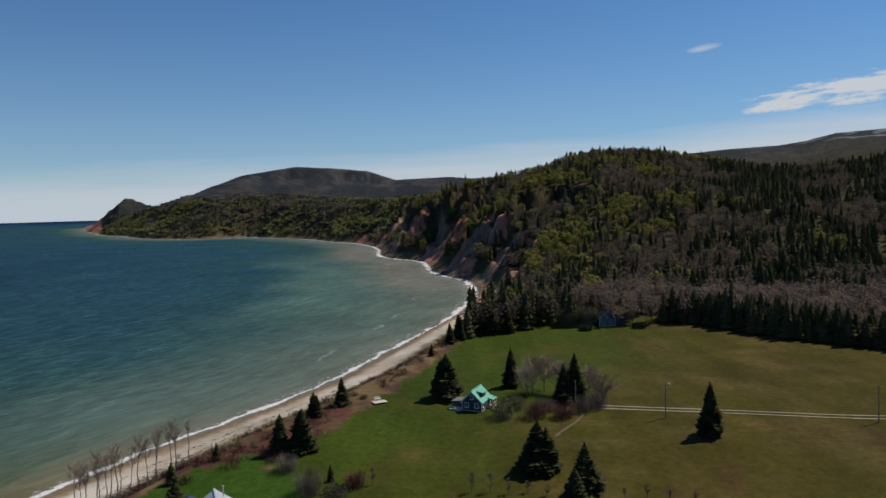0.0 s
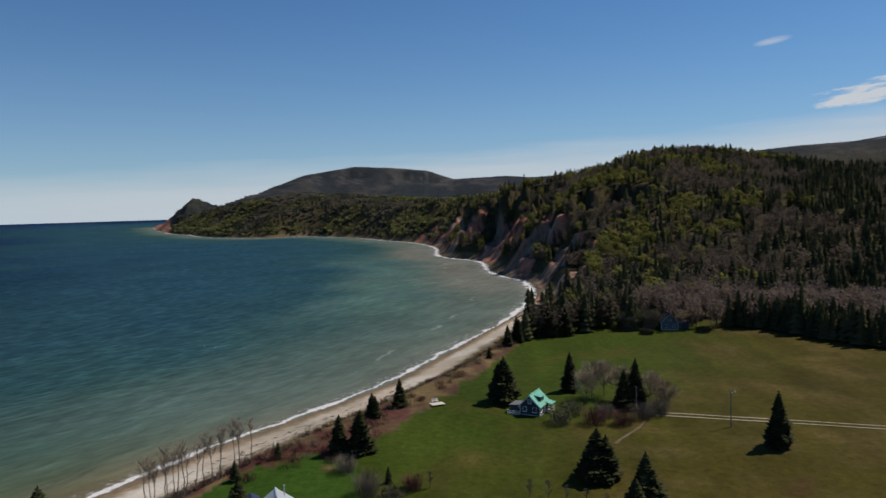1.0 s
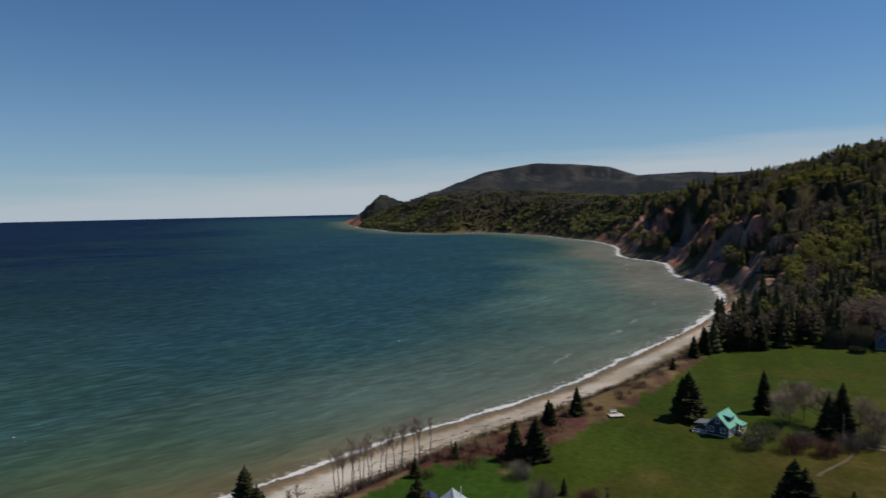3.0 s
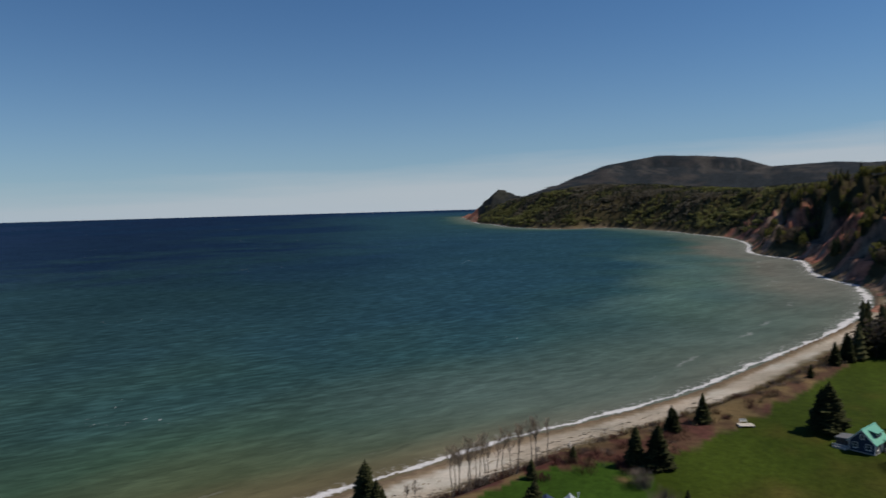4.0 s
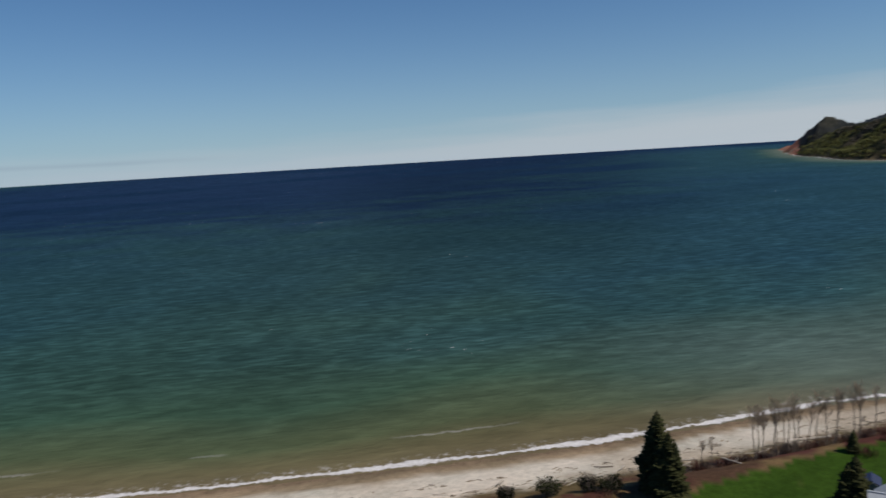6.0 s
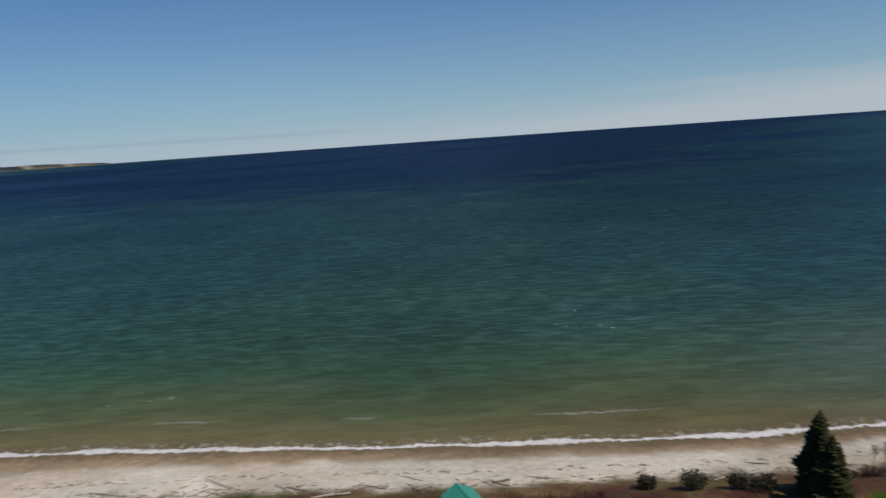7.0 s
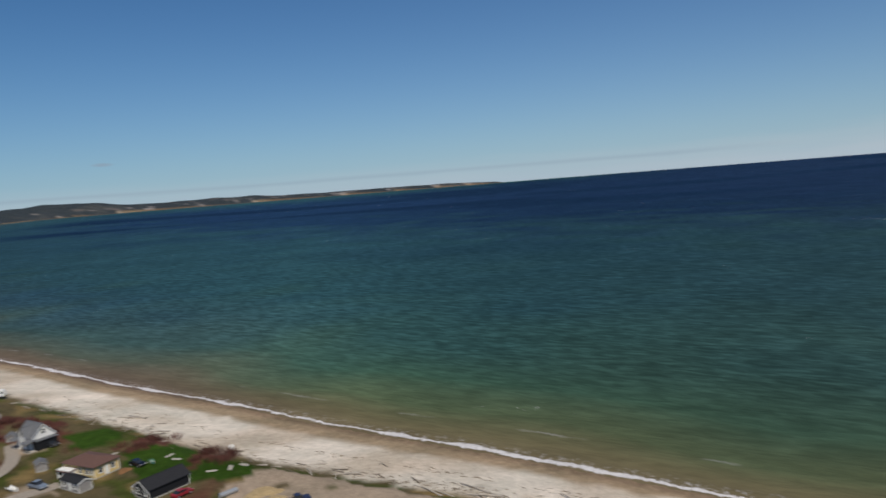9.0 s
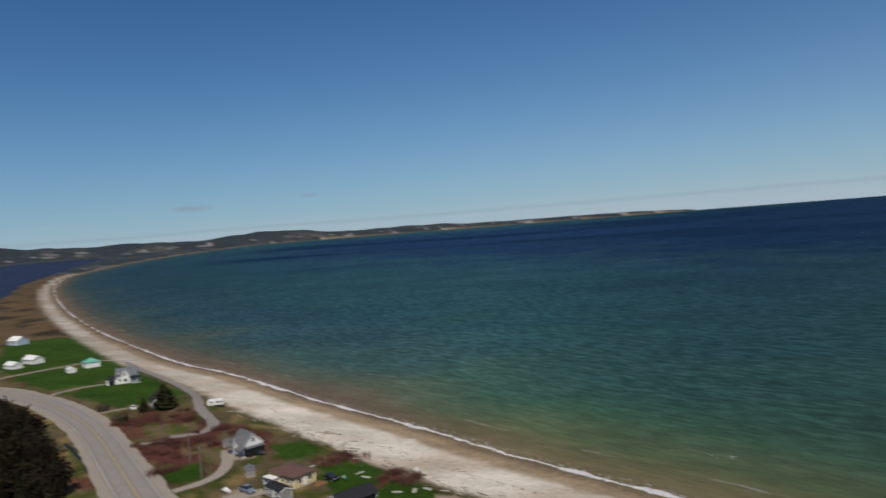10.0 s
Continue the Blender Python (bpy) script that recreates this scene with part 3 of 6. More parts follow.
def sea_material():
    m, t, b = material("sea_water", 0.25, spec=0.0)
    shore = attr(t, "shore", "Fac")

    def calc(op, a, c, clamp=False):
        n = t.nodes.new("ShaderNodeMath")
        n.operation, n.use_clamp = op, clamp
        for i, v in enumerate((a, c)):
            if isinstance(v, (int, float)):
                n.inputs[i].default_value = v
            else:
                t.links.new(v, n.inputs[i])
        return n.outputs[0]

    def crests(scale, detail, rough, across, along, turn):
        c = t.nodes.new("ShaderNodeTexCoord")
        r = t.nodes.new("ShaderNodeVectorRotate")
        r.rotation_type = "Z_AXIS"
        r.inputs["Angle"].default_value = radians(turn)
        t.links.new(c.outputs["Object"], r.inputs["Vector"])
        mp = t.nodes.new("ShaderNodeMapping")
        mp.inputs["Scale"].default_value = (across, along, 1)
        t.links.new(r.outputs[0], mp.inputs[0])
        n = t.nodes.new("ShaderNodeTexNoise")
        n.inputs["Scale"].default_value, n.inputs["Detail"].default_value, n.inputs["Roughness"].default_value = scale, detail, rough
        n.inputs["Distortion"].default_value = 0.35
        t.links.new(mp.outputs[0], n.inputs["Vector"])
        return n.outputs[0]
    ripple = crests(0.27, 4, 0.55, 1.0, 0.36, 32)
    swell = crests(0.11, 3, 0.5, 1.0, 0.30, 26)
    lace = noise_node(t, 0.75, 6, 0.65)
    curl = noise_node(t, 0.09, 4, 0.6)
    patch = noise_node(t, 0.012, 4, 0.6)
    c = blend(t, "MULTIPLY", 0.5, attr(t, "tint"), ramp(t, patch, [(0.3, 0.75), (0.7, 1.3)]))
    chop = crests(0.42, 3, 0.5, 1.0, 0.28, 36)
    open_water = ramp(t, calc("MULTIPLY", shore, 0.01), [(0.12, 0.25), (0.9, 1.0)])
    # wave shading put into the colour: lighter crests, darker troughs, no specular reflection
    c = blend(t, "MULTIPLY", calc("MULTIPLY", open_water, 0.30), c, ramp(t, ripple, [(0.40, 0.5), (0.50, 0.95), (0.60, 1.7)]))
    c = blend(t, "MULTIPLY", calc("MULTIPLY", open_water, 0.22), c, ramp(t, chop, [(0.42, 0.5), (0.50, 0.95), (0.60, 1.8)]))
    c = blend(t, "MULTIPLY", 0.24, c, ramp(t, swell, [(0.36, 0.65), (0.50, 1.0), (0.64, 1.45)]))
    # a breaking line along the shore, frayed by noise, and thin older foam behind it
    front = calc("ADD", shore, calc("MULTIPLY", calc("SUBTRACT", curl, 0.5), 4.5))
    front = calc("ADD", front, calc("MULTIPLY", calc("SUBTRACT", lace, 0.5), 3.0))
    girth = calc("ADD", calc("MULTIPLY", calc("SUBTRACT", noise_node(t, 0.055, 3, 0.5), 0.42), 5.0, clamp=True), 0.55)
    broken = calc("SUBTRACT", 1.0, calc("ABSOLUTE", calc("DIVIDE", calc("SUBTRACT", front, 1.7), girth), 0.0), clamp=True)
    broken = calc("MULTIPLY", calc("MULTIPLY", broken, 2.2, clamp=True), calc("ADD", 0.30, calc("MULTIPLY", noise_node(t, 1.1, 5, 0.65), 1.0), clamp=True))
    wash = calc("SUBTRACT", 1.0, calc("ABSOLUTE", calc("DIVIDE", calc("SUBTRACT", front, 3.4), 2.8), 0.0), clamp=True)
    wash = calc("MULTIPLY", wash, calc("MULTIPLY", calc("SUBTRACT", noise_node(t, 0.5, 6, 0.7), 0.52), 5.0, clamp=True))
    broken = calc("MAXIMUM", broken, calc("MULTIPLY", wash, 0.7))
    caps = calc("MULTIPLY", calc("SUBTRACT", calc("MULTIPLY", noise_node(t, 0.34, 5, 0.7, stretch=(1.6, 0.5, 1)), patch), 0.43), 30.0, clamp=True)
    outer = calc("SUBTRACT", 1.0, calc("ABSOLUTE", calc("DIVIDE", calc("SUBTRACT", front, 17.0), 0.8), 0.0), clamp=True)      # broken older crests further out
    outer = calc("MULTIPLY", outer, calc("MULTIPLY", calc("SUBTRACT", noise_node(t, 0.035, 3, 0.5), 0.56), 6.0, clamp=True))
    foam = calc("MAXIMUM", calc("MAXIMUM", broken, calc("MULTIPLY", outer, 0.32)), caps)
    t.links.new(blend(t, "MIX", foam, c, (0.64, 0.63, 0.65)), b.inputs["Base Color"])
    rr = t.nodes.new("ShaderNodeMath")
    rr.operation = "MULTIPLY_ADD"
    t.links.new(foam, rr.inputs[0])
    rr.inputs[1].default_value, rr.inputs[2].default_value = 0.6, 0.28
    t.links.new(rr.outputs[0], b.inputs["Roughness"])
    bump(t, b, calc("ADD", calc("MULTIPLY", ripple, 0.6), swell), 1.0, 1.4)
    return m


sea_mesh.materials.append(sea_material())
sea = tagged(new("sea", sea_mesh), "calm blue-green sea, silty brown along the beach", "sea", kind="structure")

# ---- building blocks ----
def part(name, bm, mat, parent=None, label=""):
    me = bpy.data.meshes.new(name)
    bm.to_mesh(me)
    bm.free()
    me.materials.append(mat)
    ob = new(name, me)
    if parent:
        ob.parent = parent
    return tagged(ob, label) if label else ob


def mesh_part(name, verts, faces, mat, parent=None, label="", smooth=False):
    me = bpy.data.meshes.new(name)
    me.from_pydata([tuple(v) for v in verts], [], faces)
    if smooth:
        me.polygons.foreach_set("use_smooth", [True] * len(me.polygons))
    me.materials.append(mat)
    ob = new(name, me)
    if parent:
        ob.parent = parent
    return tagged(ob, label) if label else ob


def thing(name, m, label, category, group=""):
    ob = new(name)
    ob.matrix_world = m
    return tagged(ob, label, category, group)


def box(bm, x0, x1, y0, y1, z0, z1, m=None, bevel=0.0):
    r = bmesh.ops.create_cube(bm, size=1)
    mat = Matrix.Translation(((x0 + x1) / 2, (y0 + y1) / 2, (z0 + z1) / 2)) @ Matrix.Diagonal((x1 - x0, y1 - y0, z1 - z0, 1))
    bmesh.ops.transform(bm, matrix=(m @ mat) if m else mat, verts=r["verts"])
    if bevel:
        edges = list({e for v in r["verts"] for e in v.link_edges})
        bmesh.ops.bevel(bm, geom=edges, offset=bevel, segments=2, affect="EDGES", profile=0.6)
    return r["verts"]


def boxes(*list_of):
    bm = bmesh.new()
    for b in list_of:
        box(bm, *b)
    return bm


def tube(bm, a, b, r0, r1, sides=6):
    a, b = Vector(a), Vector(b)
    m = Matrix.Translation((a + b) / 2) @ (b - a).to_track_quat("Z", "Y").to_matrix().to_4x4()
    bmesh.ops.create_cone(bm, cap_ends=True, segments=sides, radius1=r0, radius2=r1, depth=(b - a).length, matrix=m)


def prism(bm, outline, y0, y1):
    """An outline in x and z, drawn out along y."""
    a = [bm.verts.new((x, y0, z)) for x, z in outline]
    b = [bm.verts.new((x, y1, z)) for x, z in outline]
    bm.faces.new(a[::-1])
    bm.faces.new(b)
    for i in range(len(a)):
        j = (i + 1) % len(a)
        bm.faces.new((a[i], a[j], b[j], b[i]))
    bmesh.ops.recalc_face_normals(bm, faces=bm.faces)


# ---- plants ----
def leafy(name, dark, light, rough=0.85, spec=0.15):
    m, t, b = material(name, rough, spec=spec)
    g = t.nodes.new("ShaderNodeNewGeometry")
    o = t.nodes.new("ShaderNodeObjectInfo")
    c = blend(t, "MIX", g.outputs["Random Per Island"], dark, light)
    c = blend(t, "MULTIPLY", 0.45, c, ramp(t, o.outputs["Random"], [(0.0, 0.6), (1.0, 1.35)]))
    c = blend(t, "MULTIPLY", 0.5, c, ramp(t, noise_node(t, 1.3, 4), [(0.3, 0.55), (0.7, 1.35)]))
    t.links.new(c, b.inputs["Base Color"])
    return m


NEEDLES = leafy("spruce_needles", (0.021, 0.025, 0.011), (0.056, 0.058, 0.024), 0.95, 0.04)
TWIGS = leafy("bare_twigs", (0.10, 0.078, 0.062), (0.21, 0.17, 0.135))
PALE_TWIGS = leafy("pale_twigs", (0.26, 0.20, 0.145), (0.42, 0.33, 0.24))
RED_TWIGS = leafy("red_twigs", (0.066, 0.027, 0.023), (0.135, 0.060, 0.046))
BUDS = leafy("new_leaves", (0.045, 0.060, 0.016), (0.105, 0.115, 0.030))
HEDGE = leafy("hedge_leaves", (0.016, 0.022, 0.009), (0.038, 0.046, 0.018), 0.95, 0.03)
DEAD_GRASS = leafy("dead_grass", (0.13, 0.095, 0.045), (0.26, 0.20, 0.10))
BARK = plain("bark", (0.085, 0.065, 0.050), 0.95, 3.0, 0.6, relief=0.02)
PALE_BARK = plain("pale_bark", (0.165, 0.135, 0.11), 0.9, 3.0, 0.6, relief=0.01)


def conifer_crown(h, r, rng, bare=0.06, fork=0):
    """Dense, ragged boughs set round a stem at every height, each a fan of small sprays, over a shaded inner mass."""
    V, F = [], []

    def face(*pts):
        k = len(V)
        V.extend(pts)
        F.append(tuple(range(k, k + len(pts))))
    tops = [(0.0, 0.0, h, 1.0)] + [(rng.uniform(-0.42, 0.42) * r, rng.uniform(-0.42, 0.42) * r, h * rng.uniform(0.76, 0.92), 0.72) for _ in range(fork)]
    for ox, oy, hh, sc in tops:
        p1, p2, p3 = rng.uniform(0, 6.28), rng.uniform(0, 6.28), rng.uniform(0, 6.28)

        def reach(u, a):
            lobes = 1 + 0.16 * math.sin(3 * a + p1 + 5 * u) + 0.12 * math.sin(5 * a + p2 - 9 * u) + 0.10 * math.sin(2 * a + p3 + 23 * u)
            return r * sc * (1 - u) ** 0.72 * (0.70 + 0.30 * min(1, u * 5)) * lobes + 0.10
        rows, cols = 9, 9
        for i in range(rows):       # inner mass
            for k in range(cols):
                q = []
                for ii, kk in ((i, k), (i, k + 1), (i + 1, k + 1), (i + 1, k)):
                    u = bare + (0.95 - bare) * ii / rows
                    a = 6.283 * (kk % cols) / cols
                    d = 0.62 * reach(u, a) * (0.45 if ii == 0 else 1) * (1 + 0.12 * math.sin(7 * a + 31 * u))
                    q.append((ox + math.cos(a) * d, oy + math.sin(a) * d, u * hh - 0.12 * d))
                face(*q)
        n = int(60 + 34 * hh * sc * (0.7 + 0.15 * r))
        for k in range(n):
            u = bare + (0.97 - bare) * (1 - (1 - (k + rng.random()) / n) ** 0.62)
            a = k * 2.39996 + rng.uniform(-0.4, 0.4)
            L = reach(u, a) * rng.uniform(0.72, 1.14)
            z = u * hh
            droop = L * (rng.uniform(0.10, 0.40) - 0.28 * u)
            ca, sa = math.cos(a), math.sin(a)
            w = 0.15 * L + 0.13

            def at(d, side, drop):
                return (ox + ca * d - sa * side, oy + sa * d + ca * side, z - drop)
            lift = rng.uniform(0.0, 0.10) * L
            face(at(0.45 * L, 0, droop * 0.4 - 0.06), at(0.70 * L, w, droop * 0.75 + 0.06), at(L, 0.1 * w, droop - lift), at(0.72 * L, -w, droop * 0.75 + 0.06))
            for s in (-1, 1):
                face(at(0.42 * L, s * w * 0.2, droop * 0.35), at(0.66 * L, s * w * 1.7, droop * 0.8 + 0.10), at(0.84 * L, s * w * 1.15, droop * 0.85 - lift * 0.5), at(0.70 * L, s * w * 0.3, droop * 0.6))
            face(at(0.40 * L, 0, droop * 0.3), at(0.60 * L, 0.2 * w, droop * 0.7 + 0.5 * w + 0.1), at(0.92 * L, -0.1 * w, droop * 0.95 + 0.1))
        for s in range(5):
            a = s * 1.257
            face((ox - 0.06 * math.sin(a), oy + 0.06 * math.cos(a), hh * 0.955), (ox + 0.22 * math.cos(a), oy + 0.22 * math.sin(a), hh * 0.965), (ox, oy, hh + 0.2))
    return V, F


def conifer(x, y, h, r, seed, label, name="spruce_tree", fork=0, group="spruces on the shore fields", turn=0.0, bare=0.06):
    rng = random.Random(seed)
    h, r = h * PLAN, 0.84 * r * PLAN
    t = thing(name, spot(x, y, turn, -0.15), label, "tree", group)
    bm = bmesh.new()
    tube(bm, (0, 0, -0.2), (0, 0, h * 0.5), 0.026 * h, 0.014 * h, 8)
    tube(bm, (0, 0, h * 0.5), (0, 0, h * 0.97), 0.014 * h, 0.02, 6)
    part("trunk", bm, BARK, t)
    V, F = conifer_crown(h, r, rng, bare, fork)
    tagged(mesh_part("crown", V, F, NEEDLES, t), kind="stuff")
    return t


def limb(V, F, a, b, r0, r1, sides=4):
    a, b = Vector(a), Vector(b)
    q = (b - a).to_track_quat("Z", "Y")
    k = len(V)
    for p, r in ((a, r0), (b, r1)):
        for i in range(sides):
            u = 6.283 * i / sides
            V.append(p + q @ Vector((math.cos(u) * r, math.sin(u) * r, 0)))
    for i in range(sides):
        j = (i + 1) % sides
        F.append((k + i, k + j, k + sides + j, k + sides + i))


def bare_tree_parts(h, rng, spread=0.35, first=0.3, twig=1.0, crook=0.05):
    """A stem with upswept limbs along its upper part, and apart from them the fine twigs."""
    V, F, TV, TF = [], [], [], []

    def twigs_on(p, q, d, length, n):
        for _ in range(n):
            e = (d + Vector((rng.uniform(-0.7, 0.7), rng.uniform(-0.7, 0.7), rng.uniform(-0.1, 0.8)))).normalized() * length * rng.uniform(0.35, 0.9)
            s = p.lerp(q, rng.uniform(0.25, 1.0))
            side = Vector((rng.uniform(-1, 1), rng.uniform(-1, 1), 0)).normalized() * 0.015
            k = len(TV)
            TV.extend([s - side, s + side, s + e])
            TF.append((k, k + 1, k + 2))
    r, n = 0.010 * h + 0.03, 6
    stem = [Vector((0, 0, -0.15))]
    for i in range(n):
        stem.append(stem[-1] + Vector((rng.uniform(-crook, crook) * h / n * 2, rng.uniform(-crook, crook) * h / n * 2, h * 0.92 / n)))
    for i in range(n):
        limb(V, F, stem[i], stem[i + 1], r * (1 - 0.85 * i / n), r * (1 - 0.85 * (i + 1) / n), 5)
    for i in range(int(22 + 10 * twig)):
        u = first + (0.97 - first) * rng.random() ** 0.8
        k = min(n - 1, int(u * n))
        p = stem[k].lerp(stem[k + 1], u * n - k)
        a = rng.uniform(0, 6.283)
        d = Vector((math.cos(a) * spread * 2.2, math.sin(a) * spread * 2.2, 1.0 - 0.3 * spread)).normalized()
        L = h * (0.10 + spread * 0.75 * (1 - u) ** 0.7) * rng.uniform(0.6, 1.15)
        q = p + d * L
        rr = r * 0.45 * (1 - 0.7 * u)
        limb(V, F, p, q, rr, rr * 0.3, 3)
        twigs_on(p, q, d, L, int(5 + 5 * twig))
        for _ in range(2):
            m = p.lerp(q, rng.uniform(0.3, 0.8))
            d2 = (d + Vector((rng.uniform(-0.8, 0.8), rng.uniform(-0.8, 0.8), 0.3))).normalized()
            q2 = m + d2 * L * 0.6
            limb(V, F, m, q2, rr * 0.5, rr * 0.15, 3)
            twigs_on(m, q2, d2, L * 0.6, int(3 + 4 * twig))
    return V, F, TV, TF


def bare_tree(x, y, h, seed, label, name="bare_tree", spread=0.35, first=0.38, twig=1.0, twigs=None, bark=None, group="leafless trees", crook=0.05):
    rng = random.Random(seed)
    h *= PLAN
    t = thing(name, spot(x, y, rng.uniform(0, 360)), label, "tree", group)
    V, F, TV, TF = bare_tree_parts(h, rng, spread, first, twig, crook)
    mesh_part("trunk", V, F, bark or BARK, t, smooth=True)
    tagged(mesh_part("crown", TV, TF, twigs or TWIGS, t, "fine leafless twigs" if not twigs else ""), kind="stuff")
    return t


def bush_mesh(w, h, rng, count, leaf=0.0):
    """Canes rising and spreading from the ground, with leaf or bud clumps on them where leaf is over 0."""
    V, F, LV, LF = [], [], [], []
    for _ in range(count):
        a, d = rng.uniform(0, 6.283), math.sqrt(rng.random()) * w * 0.42
        p = Vector((math.cos(a) * d, math.sin(a) * d, 0))
        hh = h * rng.uniform(0.55, 1.05) * (1 - 0.5 * (d / w) ** 1.0)
        out = Vector((math.cos(a + rng.uniform(-0.9, 0.9)), math.sin(a + rng.uniform(-0.9, 0.9)), 0)) * rng.uniform(0.05, 0.42) * hh
        q = p + out * 0.5 + Vector((0, 0, hh * 0.6))
        tip = p + out + Vector((0, 0, hh))
        side = Vector((-math.sin(a), math.cos(a), 0)) * 0.025
        k = len(V)
        V.extend([p - side, p + side, q + side, q - side, tip])
        F.extend([(k, k + 1, k + 2, k + 3), (k + 3, k + 2, k + 4)])
        for _ in range(3):
            s = p.lerp(q, rng.uniform(0.5, 1)).lerp(tip, rng.uniform(0, 0.7))
            e = s + Vector((rng.uniform(-1, 1), rng.uniform(-1, 1), rng.uniform(0.1, 1.0))) * 0.28 * h
            k = len(V)
            V.extend([s - side * 0.7, s + side * 0.7, e])
            F.append((k, k + 1, k + 2))
        if rng.random() < leaf:
            for _ in range(4):
                c = q.lerp(tip, rng.uniform(-0.5, 1.0)) + Vector((rng.uniform(-1, 1), rng.uniform(-1, 1), rng.uniform(-1, 1))) * 0.12 * h
                u = Vector((rng.uniform(-1, 1), rng.uniform(-1, 1), rng.uniform(-1, 1))).normalized() * rng.uniform(0.10, 0.20)
                v = u.orthogonal().normalized() * rng.uniform(0.08, 0.18)
                k = len(LV)
                LV.extend([c - u, c - v, c + u, c + v])
                LF.append((k, k + 1, k + 2, k + 3))
    return V, F, LV, LF


def bush(x, y, w, h, seed, label, canes=None, leaves=None, leaf=0.0, count=120, group="shrubs", name="shrub"):
    rng = random.Random(seed)
    w, h = w * PLAN, h * PLAN
    t = thing(name, spot(x, y, rng.uniform(0, 360), -0.05), label, "shrub", group)
    V, F, LV, LF = bush_mesh(w, h, rng, count, leaf)
    tagged(mesh_part("stem", V, F, canes or TWIGS, t), kind="stuff")
    if LV:
        tagged(mesh_part("foliage", LV, LF, leaves or BUDS, t), kind="stuff")
    return t


# ---- woods: thousands of trees on the hills, as one growth each ----
def wood_material():
    m, t, b = material("woodland", 0.9, spec=0.05)
    c = blend(t, "MULTIPLY", 0.3, attr(t, "leaf"), ramp(t, noise_node(t, 0.35, 4), [(0.3, 0.6), (0.7, 1.35)]))
    t.links.new(c, b.inputs["Base Color"])
    glow = t.nodes.new("ShaderNodeBsdfTranslucent")
    t.links.new(c, glow.inputs["Color"])
    both = t.nodes.new("ShaderNodeMixShader")
    both.inputs[0].default_value = 0.4      # thin leaves and twigs let light through
    t.links.new(b.outputs[0], both.inputs[1])
    t.links.new(glow.outputs[0], both.inputs[2])
    t.links.new(both.outputs[0], t.nodes["Material Output"].inputs["Surface"])
    return m


WOOD = wood_material()


def spruce_form(rng, tiers, fins):
    """Triangles of a narrow conifer 1 m high, about 0.36 m wide."""
    T = []
    for i in range(tiers):
        z0, z1 = 0.06 + 0.86 * i / tiers, 0.06 + 0.86 * (i + 1.55) / tiers
        r = 0.19 * (1 - i / tiers) ** 0.8 + 0.02
        turn = rng.uniform(0, 6.28)
        for k in range(fins):
            a0, a1 = turn + 6.283 * k / fins, turn + 6.283 * (k + 1.25) / fins
            q, w = rng.uniform(0.75, 1.25), rng.uniform(-0.02, 0.02)
            T.append([(0, 0, min(z1, 1.0)), (math.cos(a0) * r * q, math.sin(a0) * r * q, z0 + w), (math.cos(a1) * r * q * 0.9, math.sin(a1) * r * q * 0.9, z0 + w + 0.02)])
    T.append([(-0.012, 0, 0.85), (0.012, 0, 0.85), (0, 0, 1.03)])
    T.append([(0.03, 0.0, -0.1), (-0.03, 0.0, -0.1), (0, 0, 0.5)])
    return np.array(T)


def broadleaf_form(rng, clumps, size=0.13, squash=0.34, low=0.22):
    """Triangles of a rounded crown 1 m high made of loose leaf clumps, on a stem."""
    T = [[(0.02, 0, -0.1), (-0.02, 0, -0.1), (0, 0, 0.8)], [(0, 0.02, -0.1), (0, -0.02, -0.1), (0, 0, 0.8)]]
    while len(T) < clumps + 2:
        p = Vector((rng.uniform(-1, 1), rng.uniform(-1, 1), rng.uniform(-1, 1)))
        if not 0.35 < p.length < 1:
            continue
        c = Vector((p.x * squash, p.y * squash, 0.5 + low / 2 + p.z * (0.5 - low / 2)))
        u = Vector((rng.gauss(0, 1), rng.gauss(0, 1), rng.gauss(0, 0.6))).normalized() * size
        v = u.orthogonal().normalized() * size * rng.uniform(0.6, 1.2)
        T.append([tuple(c + u), tuple(c - 0.5 * u + v), tuple(c - 0.5 * u - v)])
    return np.array(T)


def twig_form(rng, count):
    """Triangles of a leafless, upswept tree 1 m high."""
    T = [[(0.018, 0, -0.1), (-0.018, 0, -0.1), (0, 0, 0.75)]]
    for _ in range(count):
        a, z = rng.uniform(0, 6.28), rng.uniform(0.2, 0.6)
        e = (math.cos(a) * rng.uniform(0.08, 0.30), math.sin(a) * rng.uniform(0.08, 0.30), z + rng.uniform(0.2, 0.45))
        w = 0.014
        T.append([(w * math.sin(a), -w * math.cos(a), z), (-w * math.sin(a), w * math.cos(a), z), e])
    return np.array(T)


def rounded(form):
    """The form with its faces turned outwards, and normals that follow the crown's round shape."""
    f = form.copy()
    flat = np.cross(f[:, 1] - f[:, 0], f[:, 2] - f[:, 0])
    flat /= np.linalg.norm(flat, axis=1)[:, None] + 1e-9
    mid = f.mean(1)
    out = np.stack([mid[:, 0], mid[:, 1], (mid[:, 2] - 0.45) * 0.5 + 0.08], -1)
    turn = (flat * out).sum(1) < 0
    f[turn] = f[turn][:, [0, 2, 1]]
    flat[turn] *= -1
    lean = f * arr((1, 1, 0.5)) - arr((0, 0, 0.15))
    lean /= np.linalg.norm(lean, axis=2)[..., None] + 1e-9
    lean = lean + 0.5 * flat[:, None]
    return f, lean / (np.linalg.norm(lean, axis=2)[..., None] + 1e-9)


